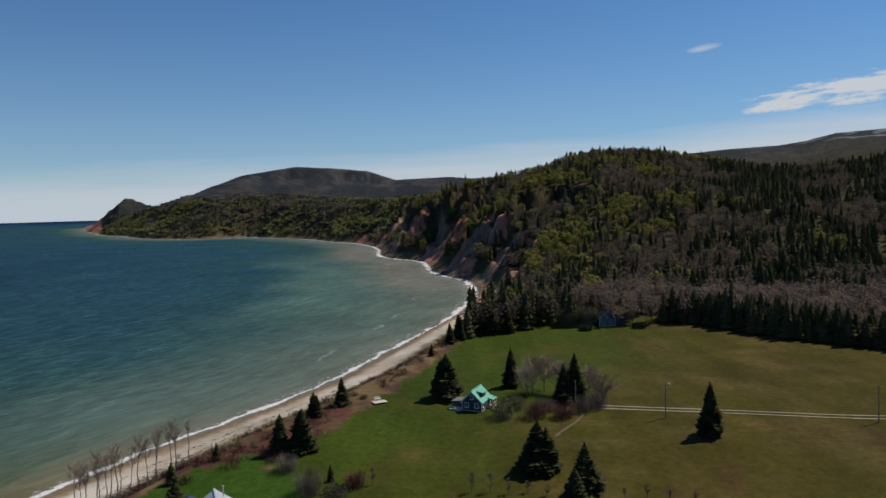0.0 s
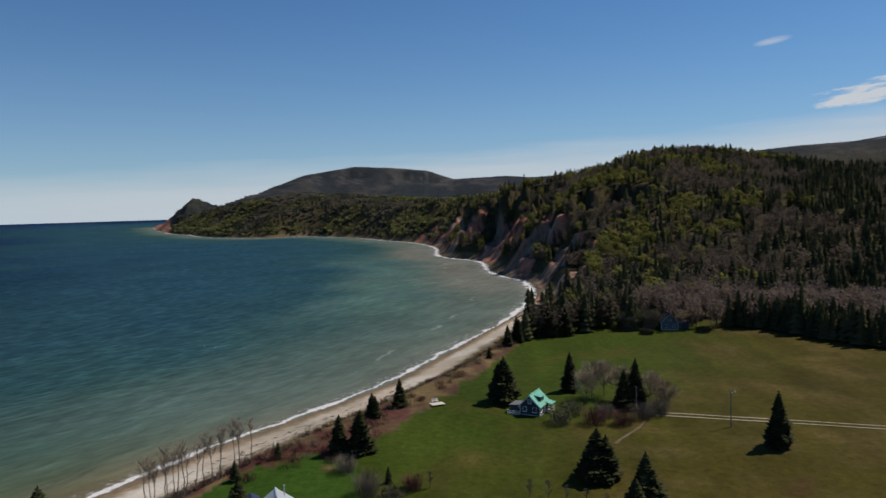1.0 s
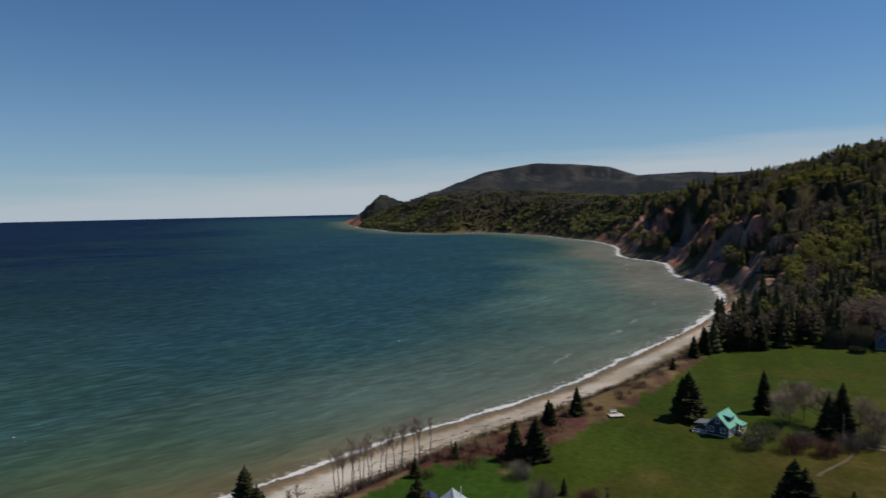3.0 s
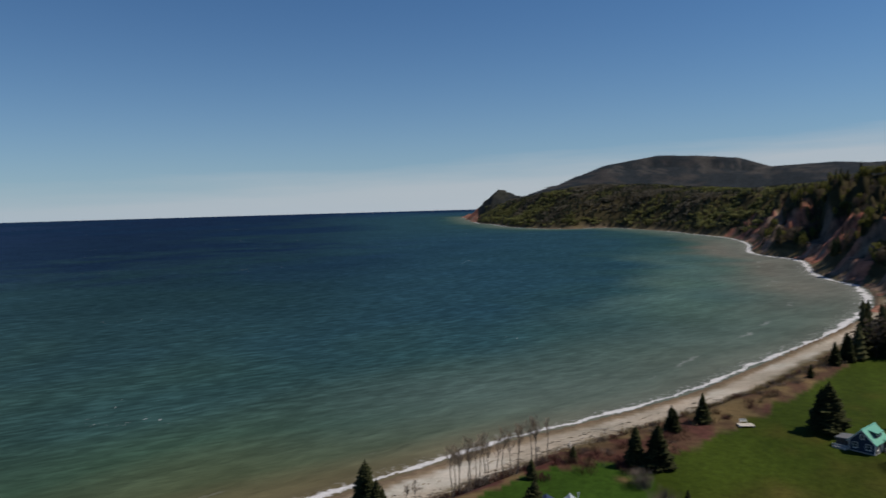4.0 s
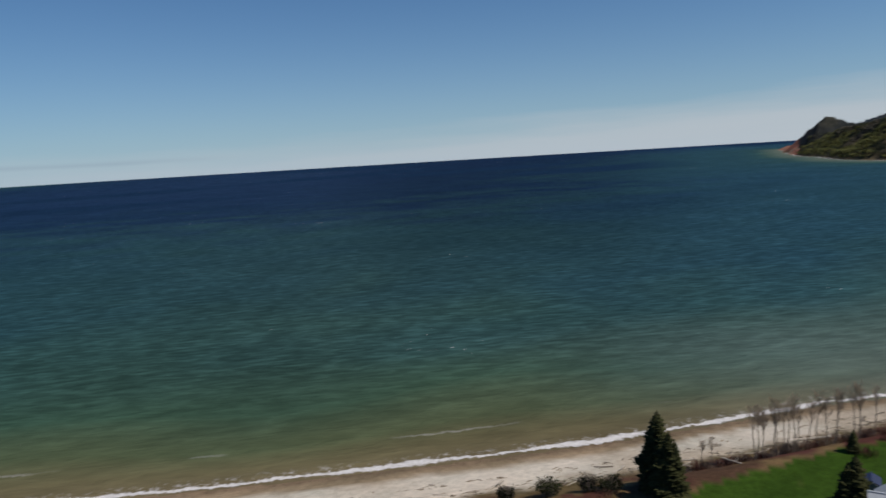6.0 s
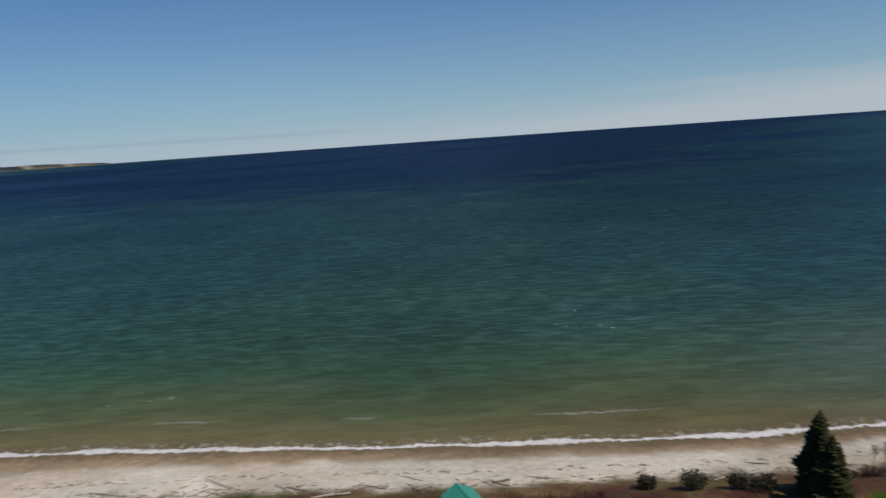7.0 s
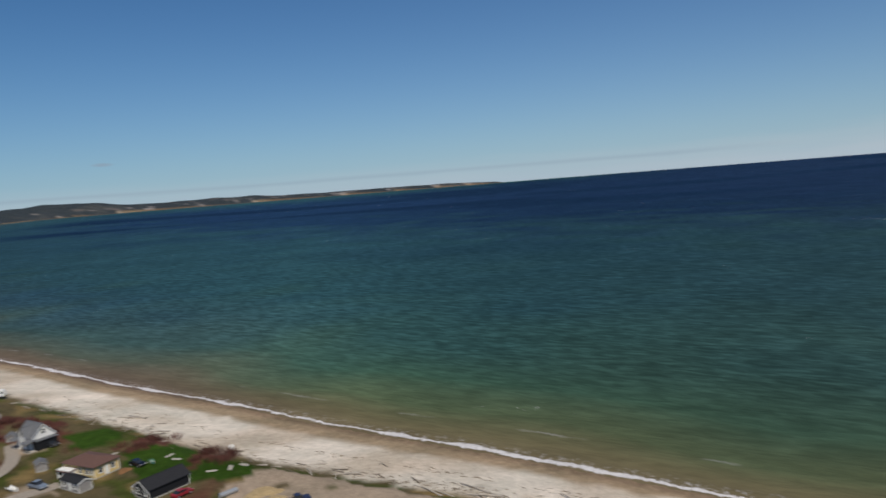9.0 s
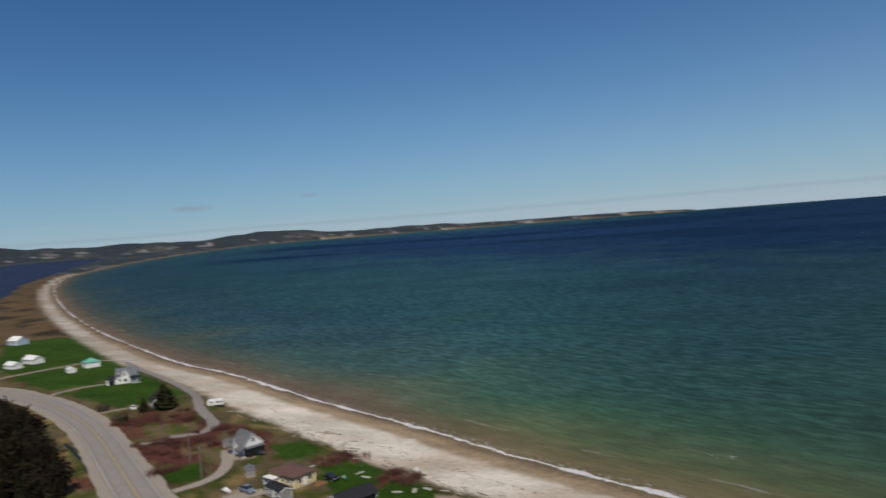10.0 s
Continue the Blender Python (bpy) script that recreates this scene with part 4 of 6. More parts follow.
def woods(name, label, x, y, height, kind, forms, colours, seed, wide=1.0):
    """One mesh of all the trees given by place, height and kind."""
    rng = np.random.RandomState(seed)
    z = ground_z(x, y)
    co, col, nor = [], [], []
    for k, variants in enumerate(forms):
        pick = np.where(kind == k)[0]
        which = rng.randint(0, len(variants), len(pick))
        for v, form in enumerate(variants):
            idx = pick[which == v]
            if not len(idx):
                continue
            a, hgt = rng.uniform(0, 6.283, len(idx)), height[idx]
            w = hgt * wide * rng.uniform(0.8, 1.25, len(idx))
            c, s = np.cos(a)[:, None, None], np.sin(a)[:, None, None]
            form, lean = rounded(form)
            f = form[None]
            nor.append(np.stack([lean[None, ..., 0] * c - lean[None, ..., 1] * s, lean[None, ..., 0] * s + lean[None, ..., 1] * c, lean[None, ..., 2] + 0 * c], -1).reshape(-1, 3))
            px = (f[..., 0] * c - f[..., 1] * s) * w[:, None, None] + x[idx][:, None, None]
            py = (f[..., 0] * s + f[..., 1] * c) * w[:, None, None] + y[idx][:, None, None]
            pz = f[..., 2] * hgt[:, None, None] + z[idx][:, None, None]
            co.append(np.stack([px, py, pz], -1).reshape(-1, 3))
            lo, hi = colours[k]
            u = rng.uniform(0, 1, (len(idx), 1))
            tone = arr(lo) + (arr(hi) - arr(lo)) * u
            col.append(np.repeat(tone, form.shape[0] * 3, 0) * rng.uniform(0.92, 1.08, (len(idx) * form.shape[0], 1)).repeat(3, 0))
    co, col = np.concatenate(co), np.concatenate(col)
    me = grid_mesh(name, PLAN * co, np.arange(len(co)).reshape(-1, 3), smooth=False)
    paint(me, "leaf", col)
    soft = me.attributes.new("custom_normal", "FLOAT_VECTOR", "POINT")
    soft.data.foreach_set("vector", np.ascontiguousarray(np.concatenate(nor), dtype=np.float32).ravel())
    me.materials.append(WOOD)
    return tagged(new(name, me), label, "forest", kind="stuff")


def sown(az0, az1, r0, r1, gap, seed):
    """Places strewn over a sector of the land, about `gap` metres apart. Angles run anticlockwise from north."""
    rng = np.random.RandomState(seed)
    n = int(radians(az1 - az0) * (r1 * r1 - r0 * r0) / 2 / gap ** 2)
    a, r = np.radians(rng.uniform(az0, az1, n)), np.sqrt(rng.uniform(r0 * r0, r1 * r1, n))
    return -np.sin(a) * r, np.cos(a) * r, rng


frng = random.Random(5)
SPRUCE = [spruce_form(frng, 7, 7) for _ in range(5)]
SPRUCE_FAR = [spruce_form(frng, 4, 5) for _ in range(4)]
LEAF = [broadleaf_form(frng, 92, 0.078, 0.29) for _ in range(5)]
LEAF_FAR = [broadleaf_form(frng, 22, 0.20, 0.40, 0.1) for _ in range(5)]
BARE = [np.concatenate([twig_form(frng, 14), broadleaf_form(frng, 84, 0.050, 0.27, 0.25)]) for _ in range(5)]
BARE_FINE = [np.concatenate([twig_form(frng, 44), broadleaf_form(frng, 110, 0.038, 0.26, 0.4)]) for _ in range(4)]
SPRUCE_TINY = [spruce_form(frng, 2, 5) for _ in range(4)]
BARE_TINY = [broadleaf_form(frng, 12, 0.26, 0.36) for _ in range(4)]
BARE_FAR = [broadleaf_form(frng, 18, 0.19, 0.40, 0.1) for _ in range(5)]
TONES = [((0.052, 0.056, 0.027), (0.104, 0.103, 0.048)), ((0.108, 0.110, 0.030), (0.174, 0.166, 0.046)), ((0.085, 0.069, 0.054), (0.128, 0.103, 0.080)), ((0.138, 0.106, 0.086), (0.188, 0.146, 0.118))]
FIELD_EDGE = arr([(10, 196), (22, 203), (34, 208), (60, 208), (76, 207), (80, 198), (90, 184), (100, 174), (106, 168), (125, 150), (160, 120)])


def wild(x, y):
    """Where woods may grow: behind the field's edge and clear of bare cliffs, beach and water."""
    h, s, lag, scar = land_form(x, y)
    edge = np.interp(x, FIELD_EDGE[:, 0], FIELD_EDGE[:, 1])
    return (s > np.interp(np.hypot(x, y), [200, 330, 400, 900, 1300], [28, 26, 10, 7, 3.5])) & ~scar & ~lag & (np.hypot(x + 957, y - 2150) > 20) & ((y > edge + 2) | (x < 10) & (y > 205)), h, s


# the near hill
x, y, rng = sown(-40, 6, 150, 860, 3.7, 21)
ok, h, s = wild(x, y)
near_r = np.hypot(x, y)
ok &= ~((y > 700) & (x > 60))
ok &= (rng.uniform(0, 1, len(x)) < np.interp(near_r, [200, 450, 860], [1, 0.8, 0.55]))
x, y, near_r, h = x[ok], y[ok], near_r[ok], h[ok]
n = len(x)
mood = rolling(x, y, 95, 4) + 0.6 * rolling(x, y, 40, 17) + rng.normal(0, 0.22, n)
east = step01(x / y, 0.22, 0.5)
kind = np.where(mood - 0.75 * east > 0.22, 1, np.where(mood < -0.08 - 0.2 * east, 2, 0))
kind = np.where((kind == 1) & (x < 62) & (y < 300) & (rng.uniform(0, 1, n) < 0.8), rng.choice([0, 2], n), kind)
belt = (y < np.interp(x, [20, 60, 105, 150], [213, 250, 240, 212])) & (x > 40)      # leafless stand behind the far cottage
kind = np.where(belt, 3, kind)
dark = (x > 72) & (y < np.interp(x, FIELD_EDGE[:, 0], FIELD_EDGE[:, 1]) + 13)     # dark spruce belt along the field
kind = np.where(dark & (rng.uniform(0, 1, n) < 0.9), 0, kind)
kx = np.concatenate([np.linspace(70, 150, 520), np.linspace(66, 80, 30)])           # close-grown young spruces in front of the stand
ky = np.interp(kx, FIELD_EDGE[:, 0], FIELD_EDGE[:, 1]) + 1.5 + 2.5 * np.abs(rolling(kx, kx * 0.3, 9, 6)) + rng.uniform(0, 10, len(kx))
x, y, kind, dark = np.append(x, kx), np.append(y, ky), np.append(kind, np.zeros(len(kx), int)), np.append(dark, np.ones(len(kx), bool))
h, n = np.append(h, np.full(len(kx), 10.0)), len(x)
size = rng.uniform(0.65, 1.25, n) * np.interp(h, [8, 14, 30], [10, 9, 7.5]) * np.where(kind == 0, rng.uniform(0.85, 1.28, n), 0.92) * np.where(dark, 0.72 + 0.22 * rolling(x, y, 17, 32) + 0.14 * rolling(x, y, 5, 12), 1.0)
woods("hill_woods", "mixed spring forest of dark spruce and budding hardwood", x, y, size, kind, [SPRUCE, LEAF, BARE, BARE_FINE], TONES, 31)

# the coast beyond and the far mountain
x, y, rng = sown(-6, 32, 620, 2300, 7.2, 22)
ok, h, s = wild(x, y)
ok &= ~((np.hypot(x, y) < 860) & (np.degrees(np.arctan2(-x, y)) < 6))
x, y, h = x[ok], y[ok], h[ok]
n = len(x)
mood = rolling(x, y, 260, 4) + 0.7 * rolling(x, y, 95, 17) + rng.normal(0, 0.22, n) - 0.012 * (h - 35)
kind = np.where(mood > 0.15, 1, np.where(mood < -0.55, 2, 0))
woods("coast_woods", "distant mixed woods over the coastal hills", x, y, rng.uniform(4.2, 7.2, n) * np.where(kind == 0, 1.2, 1.0), kind, [SPRUCE_FAR, LEAF_FAR, BARE_FAR],
      [((0.050, 0.060, 0.040), (0.082, 0.090, 0.056)), ((0.110, 0.118, 0.048), (0.175, 0.174, 0.066)), ((0.098, 0.090, 0.070), (0.140, 0.126, 0.098))], 32, 1.65)
x, y, rng = sown(-42, 26, 1500, 3750, 14, 23)
ok, h, s = wild(x, y)
ok &= (h > 40) & ((np.hypot(x, y) > 2300) | (np.degrees(np.arctan2(-x, y)) < -3))
x, y, h = x[ok], y[ok], h[ok]
n = len(x)
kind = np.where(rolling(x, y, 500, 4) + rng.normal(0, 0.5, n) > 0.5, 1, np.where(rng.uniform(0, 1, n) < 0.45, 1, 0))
# haze blue is put into these tree tones as well
woods("mountain_woods", "dark woods on the flat-topped mountain, tinted blue for distance haze", x, y, rng.uniform(1.2, 2.3, n), kind, [SPRUCE_TINY, BARE_TINY],
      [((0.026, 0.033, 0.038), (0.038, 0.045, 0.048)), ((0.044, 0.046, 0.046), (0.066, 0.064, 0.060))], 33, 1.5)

# ---- trees of the fields and the bank ----
SPRUCES = [  # x, y, height, spread, forked tops, what sets it apart
    (-0.1, 137.8, 9.0, 4.3, 2, "broad dark spruce shading the green-roofed cottage"),
    (13.4, 145.6, 8.2, 2.5, 0, "slim dark spruce behind the green-roofed cottage"),
    (24.5, 134.0, 9.5, 2.9, 0, "tall dark spruce among leafless garden trees"),
    (22.2, 133.0, 7.6, 2.9, 0, "dark spruce crowding a taller one in the garden"),
    (42.2, 112.1, 9.0, 2.8, 0, "lone conical spruce in dry grass by the track"),
    (12.9, 100.9, 7.4, 4.3, 1, "bushy dark spruce standing alone in the lawn"),
    (17.9, 91.7, 7.6, 3.2, 1, "pointed dark spruce in dry grass"),
    (16.0, 88.6, 5.6, 2.5, 0, "low dark spruce leaning on a taller one"),
    (-26.4, 109.6, 6.4, 2.4, 0, "pointed spruce on the scrubby bank"),
    (-23.1, 110.2, 7.0, 3.2, 1, "bushy spruce on the scrubby bank"),
    (-24.5, 128.2, 4.7, 2.0, 1, "small layered spruce at the top of the beach"),
    (-20.3, 134.9, 5.6, 2.0, 0, "small pointed spruce at the top of the beach"),
    (-35.9, 107.8, 2.6, 0.9, 0, "young spruce in dead grass above the beach"),
    (-39.7, 99.4, 3.1, 1.3, 0, "young spruce beside leafless poplars"),
    (-33.6, 85.0, 6.9, 2.9, 1, "dark spruce growing against the grey-roofed house"),
    (-53.2, 75.2, 10.2, 3.6, 2, "big dense spruce on the beach bank"),
    (-50.0, 73.0, 9.0, 3.2, 1, "dense spruce beside a bigger one on the bank"),
    (12.9, 203.0, 9.5, 3.4, 1, "dark spruce at the end of the field"),
    (17.8, 203.5, 8.5, 3.2, 1, "round-topped spruce at the end of the field"),
    (3.7, 196.0, 7.5, 2.4, 1, "spruce in the row along the beach bank"),
    (1.2, 191.5, 5.8, 2.0, 0, "small spruce in the row along the beach bank"),
    (6.8, 203.0, 8.0, 2.6, 1, "dark spruce where bank and field meet"),
    (-3.6, 177.0, 3.0, 1.0, 0, "young spruce alone on the beach bank"),
    (8.6, 211.0, 9.0, 2.8, 0, "dark spruce at the start of the woods"),
    (22.5, 655.0, 13.0, 2.2, 0, "tall thin spruce rising over the wooded ridge"),
    (29.5, 656.0, 15.0, 2.4, 0, "tallest thin spruce on the wooded ridge"),
    (33.5, 657.0, 12.0, 2.0, 0, "thin spruce beside taller ones on the ridge"),
]
for i, (x, y, h, r, fork, label) in enumerate(SPRUCES):
    conifer(x, y, h, r, 100 + i, label, fork=fork, bare=0.16 if r == 4.3 else 0.05)

# leafless poplars in a thin row above the beach
rng = random.Random(8)
for i, u in enumerate((0.01, 0.08, 0.29, 0.31, 0.345, 0.37, 0.40, 0.42, 0.455, 0.48, 0.50, 0.54, 0.57, 0.62, 0.67, 0.72, 0.745, 0.835, 0.85, 0.875, 0.94)):
    x, y = -54.5 + 14.5 * u + rng.uniform(-0.5, 0.5), 86.0 + 24.5 * u + rng.uniform(-0.9, 0.9)
    bare_tree(x, y, rng.uniform(7.0, 8.8) * (0.62 if u < 0.1 else 1), 300 + i, "thin leafless poplar in a row above the beach", "poplar_tree", 0.27, 0.56, 0.5, PALE_TWIGS, PALE_BARK,
              group="poplars above the beach", crook=0.075)
for i in range(22):
    u = i / 21
    x, y = -55.0 + 14.5 * u + rng.uniform(-1.2, 1.2), 85.5 + 24.5 * u + rng.uniform(-1.2, 1.2)
    bush(x, y, rng.uniform(2.0, 3.4), rng.uniform(0.8, 1.7), 360 + i, "tangled dark brush at the foot of the poplars", (TWIGS, RED_TWIGS)[i % 2], count=130, group="brush under the poplars")
# garden trees round the cottage
for i, (x, y, h) in enumerate(((17.0, 139.5, 7.8), (19.8, 142.0, 7.2), (15.5, 136.5, 6.4), (27.2, 134.5, 6.8), (29.5, 132.0, 5.6), (22.6, 139.0, 6.8))):
    bare_tree(x, y, h, 340 + i, "leafless garden tree with a wide pale crown", "garden_tree", 0.62, 0.2, 4.5, PALE_TWIGS, group="leafless garden trees")
for i, (x, y, w, h, kind) in enumerate((
        (9.8, 125.0, 4.6, 3.8, "bud"), (15.6, 124.5, 5.0, 3.6, "red"), (20.6, 124.0, 4.4, 3.2, "red"), (24.4, 127.2, 4.8, 3.4, "twig"), (27.8, 129.5, 4.6, 3.6, "twig"),
        (12.6, 130.0, 3.4, 3.0, "bud"), (18.0, 128.0, 4.2, 3.0, "twig"), (-19.4, 95.4, 4.4, 4.0, "twig"), (-15.3, 92.4, 4.0, 3.0, "bud"), (-13.2, 97.2, 3.2, 2.4, "red"),
        (-24.0, 103.0, 3.6, 3.0, "twig"))):
    if kind == "bud":
        bush(x, y, w, h, 400 + i, "big garden shrub with new yellow-green buds", leaf=0.8, count=170)
    elif kind == "red":
        bush(x, y, w, h, 400 + i, "dense leafless shrub with purplish stems", RED_TWIGS, count=300)
    else:
        bush(x, y, w, h, 400 + i, "tangled leafless grey-brown shrub", count=260)
for i, (x, y) in enumerate(((3.0, 94.2), (5.5, 94.1), (7.9, 93.5), (10.6, 93.7), (13.0, 92.6), (20.2, 91.5), (23.0, 91.0), (26.0, 91.1), (28.6, 90.2), (31.7, 89.5))):
    bare_tree(x, y, (3.0, 2.9, 2.4, 1.9, 1.7, 1.8, 1.7, 1.9, 1.6, 1.6)[i], 420 + i, "young leafless fruit tree in a planted row", "fruit_tree", 0.36, 0.2, 0.8, group="row of young fruit trees")
bare_tree(-10.8, 97.4, 2.6, 431, "young leafless tree alone on the lawn", "lawn_tree", 0.3, 0.25, 0.8)
conifer(-16.9, 99.0, 2.4, 0.7, 432, "small columnar evergreen on the lawn", name="cypress", group="")
# shrubs on the beach bank
rng = random.Random(9)
for i in range(190):
    y = rng.uniform(106, 202)
    x = float(np.interp(y, [110, 142, 176, 200], [-32, -22, -11, -1])) + rng.uniform(-8, 7)
    bush(x, y, rng.uniform(2.0, 4.4), rng.uniform(0.5, 1.3), 1450 + i, "low leafless bramble on the bank", rng.choice((RED_TWIGS, TWIGS, DEAD_GRASS, DEAD_GRASS)), count=85, group="bank scrub")
for i, (x, y, w, h) in enumerate(((-67.7, 61.8, 2.2, 2.0), (-63.4, 65.6, 3.2, 2.6), (-59.8, 69.4, 2.6, 2.4), (-57.0, 70.5, 3.0, 2.0))):
    bush(x, y, w, h, 490 + i, "dark evergreen shrub on the beach bank", TWIGS, HEDGE, 1.0, 220, "evergreen shrubs on the bank")
rng = random.Random(12)
for poly, count, hh in ((SCRUBS[0], 60, 1.5), (SCRUBS[1], 12, 1.3), (SCRUBS[2], 14, 1.5), (SCRUBS[3], 26, 1.5), (SCRUBS[4], 10, 1.2)):
    p = arr(poly)
    made = 0
    while made < count:
        x, y = rng.uniform(*sorted((p[:, 0].min(), p[:, 0].max()))), rng.uniform(*sorted((p[:, 1].min(), p[:, 1].max())))
        if inside(np.array([x]), np.array([y]), p)[0]:
            bush(x, y, rng.uniform(2.4, 4.6), hh * rng.uniform(0.7, 1.2), 600 + made, "low dense thicket of dark red canes", RED_TWIGS, count=120, group="red cane thickets")
            made += 1
# hedges by the far cottage
for i, (x, y, w, h) in enumerate(((37.0, 211.5, 6.0, 5.5), (42.5, 213.5, 7.0, 6.0))):
    bush(x, y, w, h, 520 + i, "big rounded evergreen shrub beside the far cottage", TWIGS, HEDGE, 1.0, 2200, "evergreens by the far cottage")
for i, (x, y) in enumerate(((40.9, 205.0), (57.0, 206.4))):
    bush(x, y, 4.2, 1.7, 524 + i, "low clipped evergreen hedge in the lawn", TWIGS, HEDGE, 1.0, 800, "clipped hedges")
# trees in the dip beside the road
DIP = arr([(-99, -107), (-107, -117), (-120, -134), (-133, -153), (-147, -177), (-160, -204), (-140, -232), (-108, -190), (-80, -130)])
rs = np.random.RandomState(15)
x, y = rs.uniform(-162, -78, 2400), rs.uniform(-234, -106, 2400)
ok = inside(x, y, DIP)
x, y = x[ok], y[ok]
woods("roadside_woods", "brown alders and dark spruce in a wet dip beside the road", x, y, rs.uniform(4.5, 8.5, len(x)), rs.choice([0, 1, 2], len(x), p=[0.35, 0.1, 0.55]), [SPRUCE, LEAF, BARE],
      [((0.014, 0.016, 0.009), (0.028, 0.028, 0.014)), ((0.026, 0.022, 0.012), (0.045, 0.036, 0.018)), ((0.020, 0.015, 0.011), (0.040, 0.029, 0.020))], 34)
rng = random.Random(16)
for i in range(5):
    u = i / 4
    conifer(-99 - 36 * u + rng.uniform(-1, 3), -114 - 46 * u + rng.uniform(-4, 1), rng.uniform(6, 8), rng.uniform(2.0, 2.6), 540 + i, "dark spruce in the wet dip beside the road", group="spruces beside the road")
for i, (x, y, w, h) in enumerate(((-165.5, -166.0, 3.6, 2.6), (-155.6, -149.5, 3.4, 2.6))):
    bush(x, y, w, h, 570 + i, "round dark evergreen shrub by the road", TWIGS, HEDGE, 1.0, 240, "evergreen shrubs by the road")

# ---- buildings ----
SLATE = plain("slate_blue_shingle", (0.040, 0.050, 0.078), 0.85, 3.0, 0.4)
MINT = plain("mint_metal_roof", (0.14, 0.40, 0.29), 0.45, 1.5, 0.2, spec=0.5)
TEAL = plain("teal_metal_roof", (0.045, 0.27, 0.19), 0.45, 1.5, 0.25, spec=0.5)
GREY_METAL = plain("grey_metal_roof", (0.40, 0.42, 0.45), 0.4, 1.5, 0.2, spec=0.5)
BROWN_SHINGLE = plain("brown_shingle", (0.115, 0.062, 0.050), 0.9, 2.5, 0.35)
DARK_SHINGLE = plain("dark_shingle", (0.026, 0.027, 0.031), 0.95, 2.5, 0.4, spec=0.1)
GREY_SHINGLE = plain("grey_shingle", (0.13, 0.135, 0.145), 0.9, 2.5, 0.35)
YELLOW = plain("yellow_siding", (0.60, 0.46, 0.20), 0.75, 2.0, 0.2)
WHITE = plain("white_paint", (0.74, 0.74, 0.71), 0.6, 2.0, 0.15)
BLACK = plain("black_siding", (0.014, 0.015, 0.018), 0.8, 2.0, 0.3, spec=0.15)
GREY_WALL = plain("weathered_boards", (0.26, 0.25, 0.24), 0.85, 3.0, 0.45)
PALE_BLUE = plain("pale_blue_siding", (0.38, 0.47, 0.56), 0.7, 2.0, 0.2)
NAVY = plain("navy_sheet", (0.020, 0.030, 0.075), 0.6, 2.0, 0.2)
CONCRETE = plain("concrete", (0.36, 0.35, 0.33), 0.9, 3.0, 0.35)
BRICK_RED = plain("chimney_brick", (0.22, 0.09, 0.06), 0.9, 6.0, 0.4)
GLASS = plain("window_glass", (0.025, 0.030, 0.038), 0.06, 1.0, 0.1, spec=0.6)
DECKING = plain("grey_decking", (0.42, 0.39, 0.35), 0.85, 4.0, 0.4)
PLANK = plain("pale_planks", (0.60, 0.54, 0.46), 0.8, 4.0, 0.3)


def wall_frame(side, L, W):
    """A wall's outer face: x along it, y out of it, z up."""
    return {"x-": pose(-L / 2, 0, 0, 0, 0, -90), "x+": pose(L / 2, 0, 0, 0, 0, 90), "y-": pose(0, -W / 2, 0, 0, 0, 0), "y+": pose(0, W / 2, 0, 0, 0, 180)}[side]


def add_window(parent, m, u, z, w, h, trim, bars=1):
    fr = bmesh.new()
    t = 0.09
    for b in ((u - w / 2 - t, u + w / 2 + t, -0.07, 0.01, z - h / 2 - t, z - h / 2), (u - w / 2 - t, u + w / 2 + t, -0.07, 0.01, z + h / 2, z + h / 2 + t),
              (u - w / 2 - t, u - w / 2, -0.07, 0.01, z - h / 2, z + h / 2), (u + w / 2, u + w / 2 + t, -0.07, 0.01, z - h / 2, z + h / 2)):
        box(fr, *b, m)
    if bars:
        box(fr, u - w / 2, u + w / 2, -0.055, 0.01, z - 0.03, z + 0.03, m)
    win = part("window", fr, trim, parent)
    sill = bmesh.new()
    box(sill, u - w / 2 - 0.16, u + w / 2 + 0.16, -0.14, 0.0, z - h / 2 - 0.15, z - h / 2 - t - 0.002, m)
    part("sill", sill, trim, win)
    gl = bmesh.new()
    box(gl, u - w / 2, u + w / 2, -0.035, 0.0, z - h / 2, z + h / 2, m)
    part("pane", gl, GLASS, win, "dark reflecting glass")


def add_door(parent, m, u, w, h, mat, trim, base=0.25):
    bm = bmesh.new()
    box(bm, u - w / 2, u + w / 2, -0.05, 0.0, base, base + h, m)
    for k in (0.28, 0.72):
        box(bm, u - w * 0.32, u + w * 0.32, -0.075, -0.05, base + h * (k - 0.17), base + h * (k + 0.17), m)
    d = part("door", bm, mat, parent)
    fr = bmesh.new()
    for b in ((u - w / 2 - 0.1, u - w / 2, -0.08, 0.0, base, base + h + 0.1), (u + w / 2, u + w / 2 + 0.1, -0.08, 0.0, base, base + h + 0.1), (u - w / 2, u + w / 2, -0.08, 0.0, base + h, base + h + 0.1)):
        box(fr, *b, m)
    part("frame", fr, trim, d)


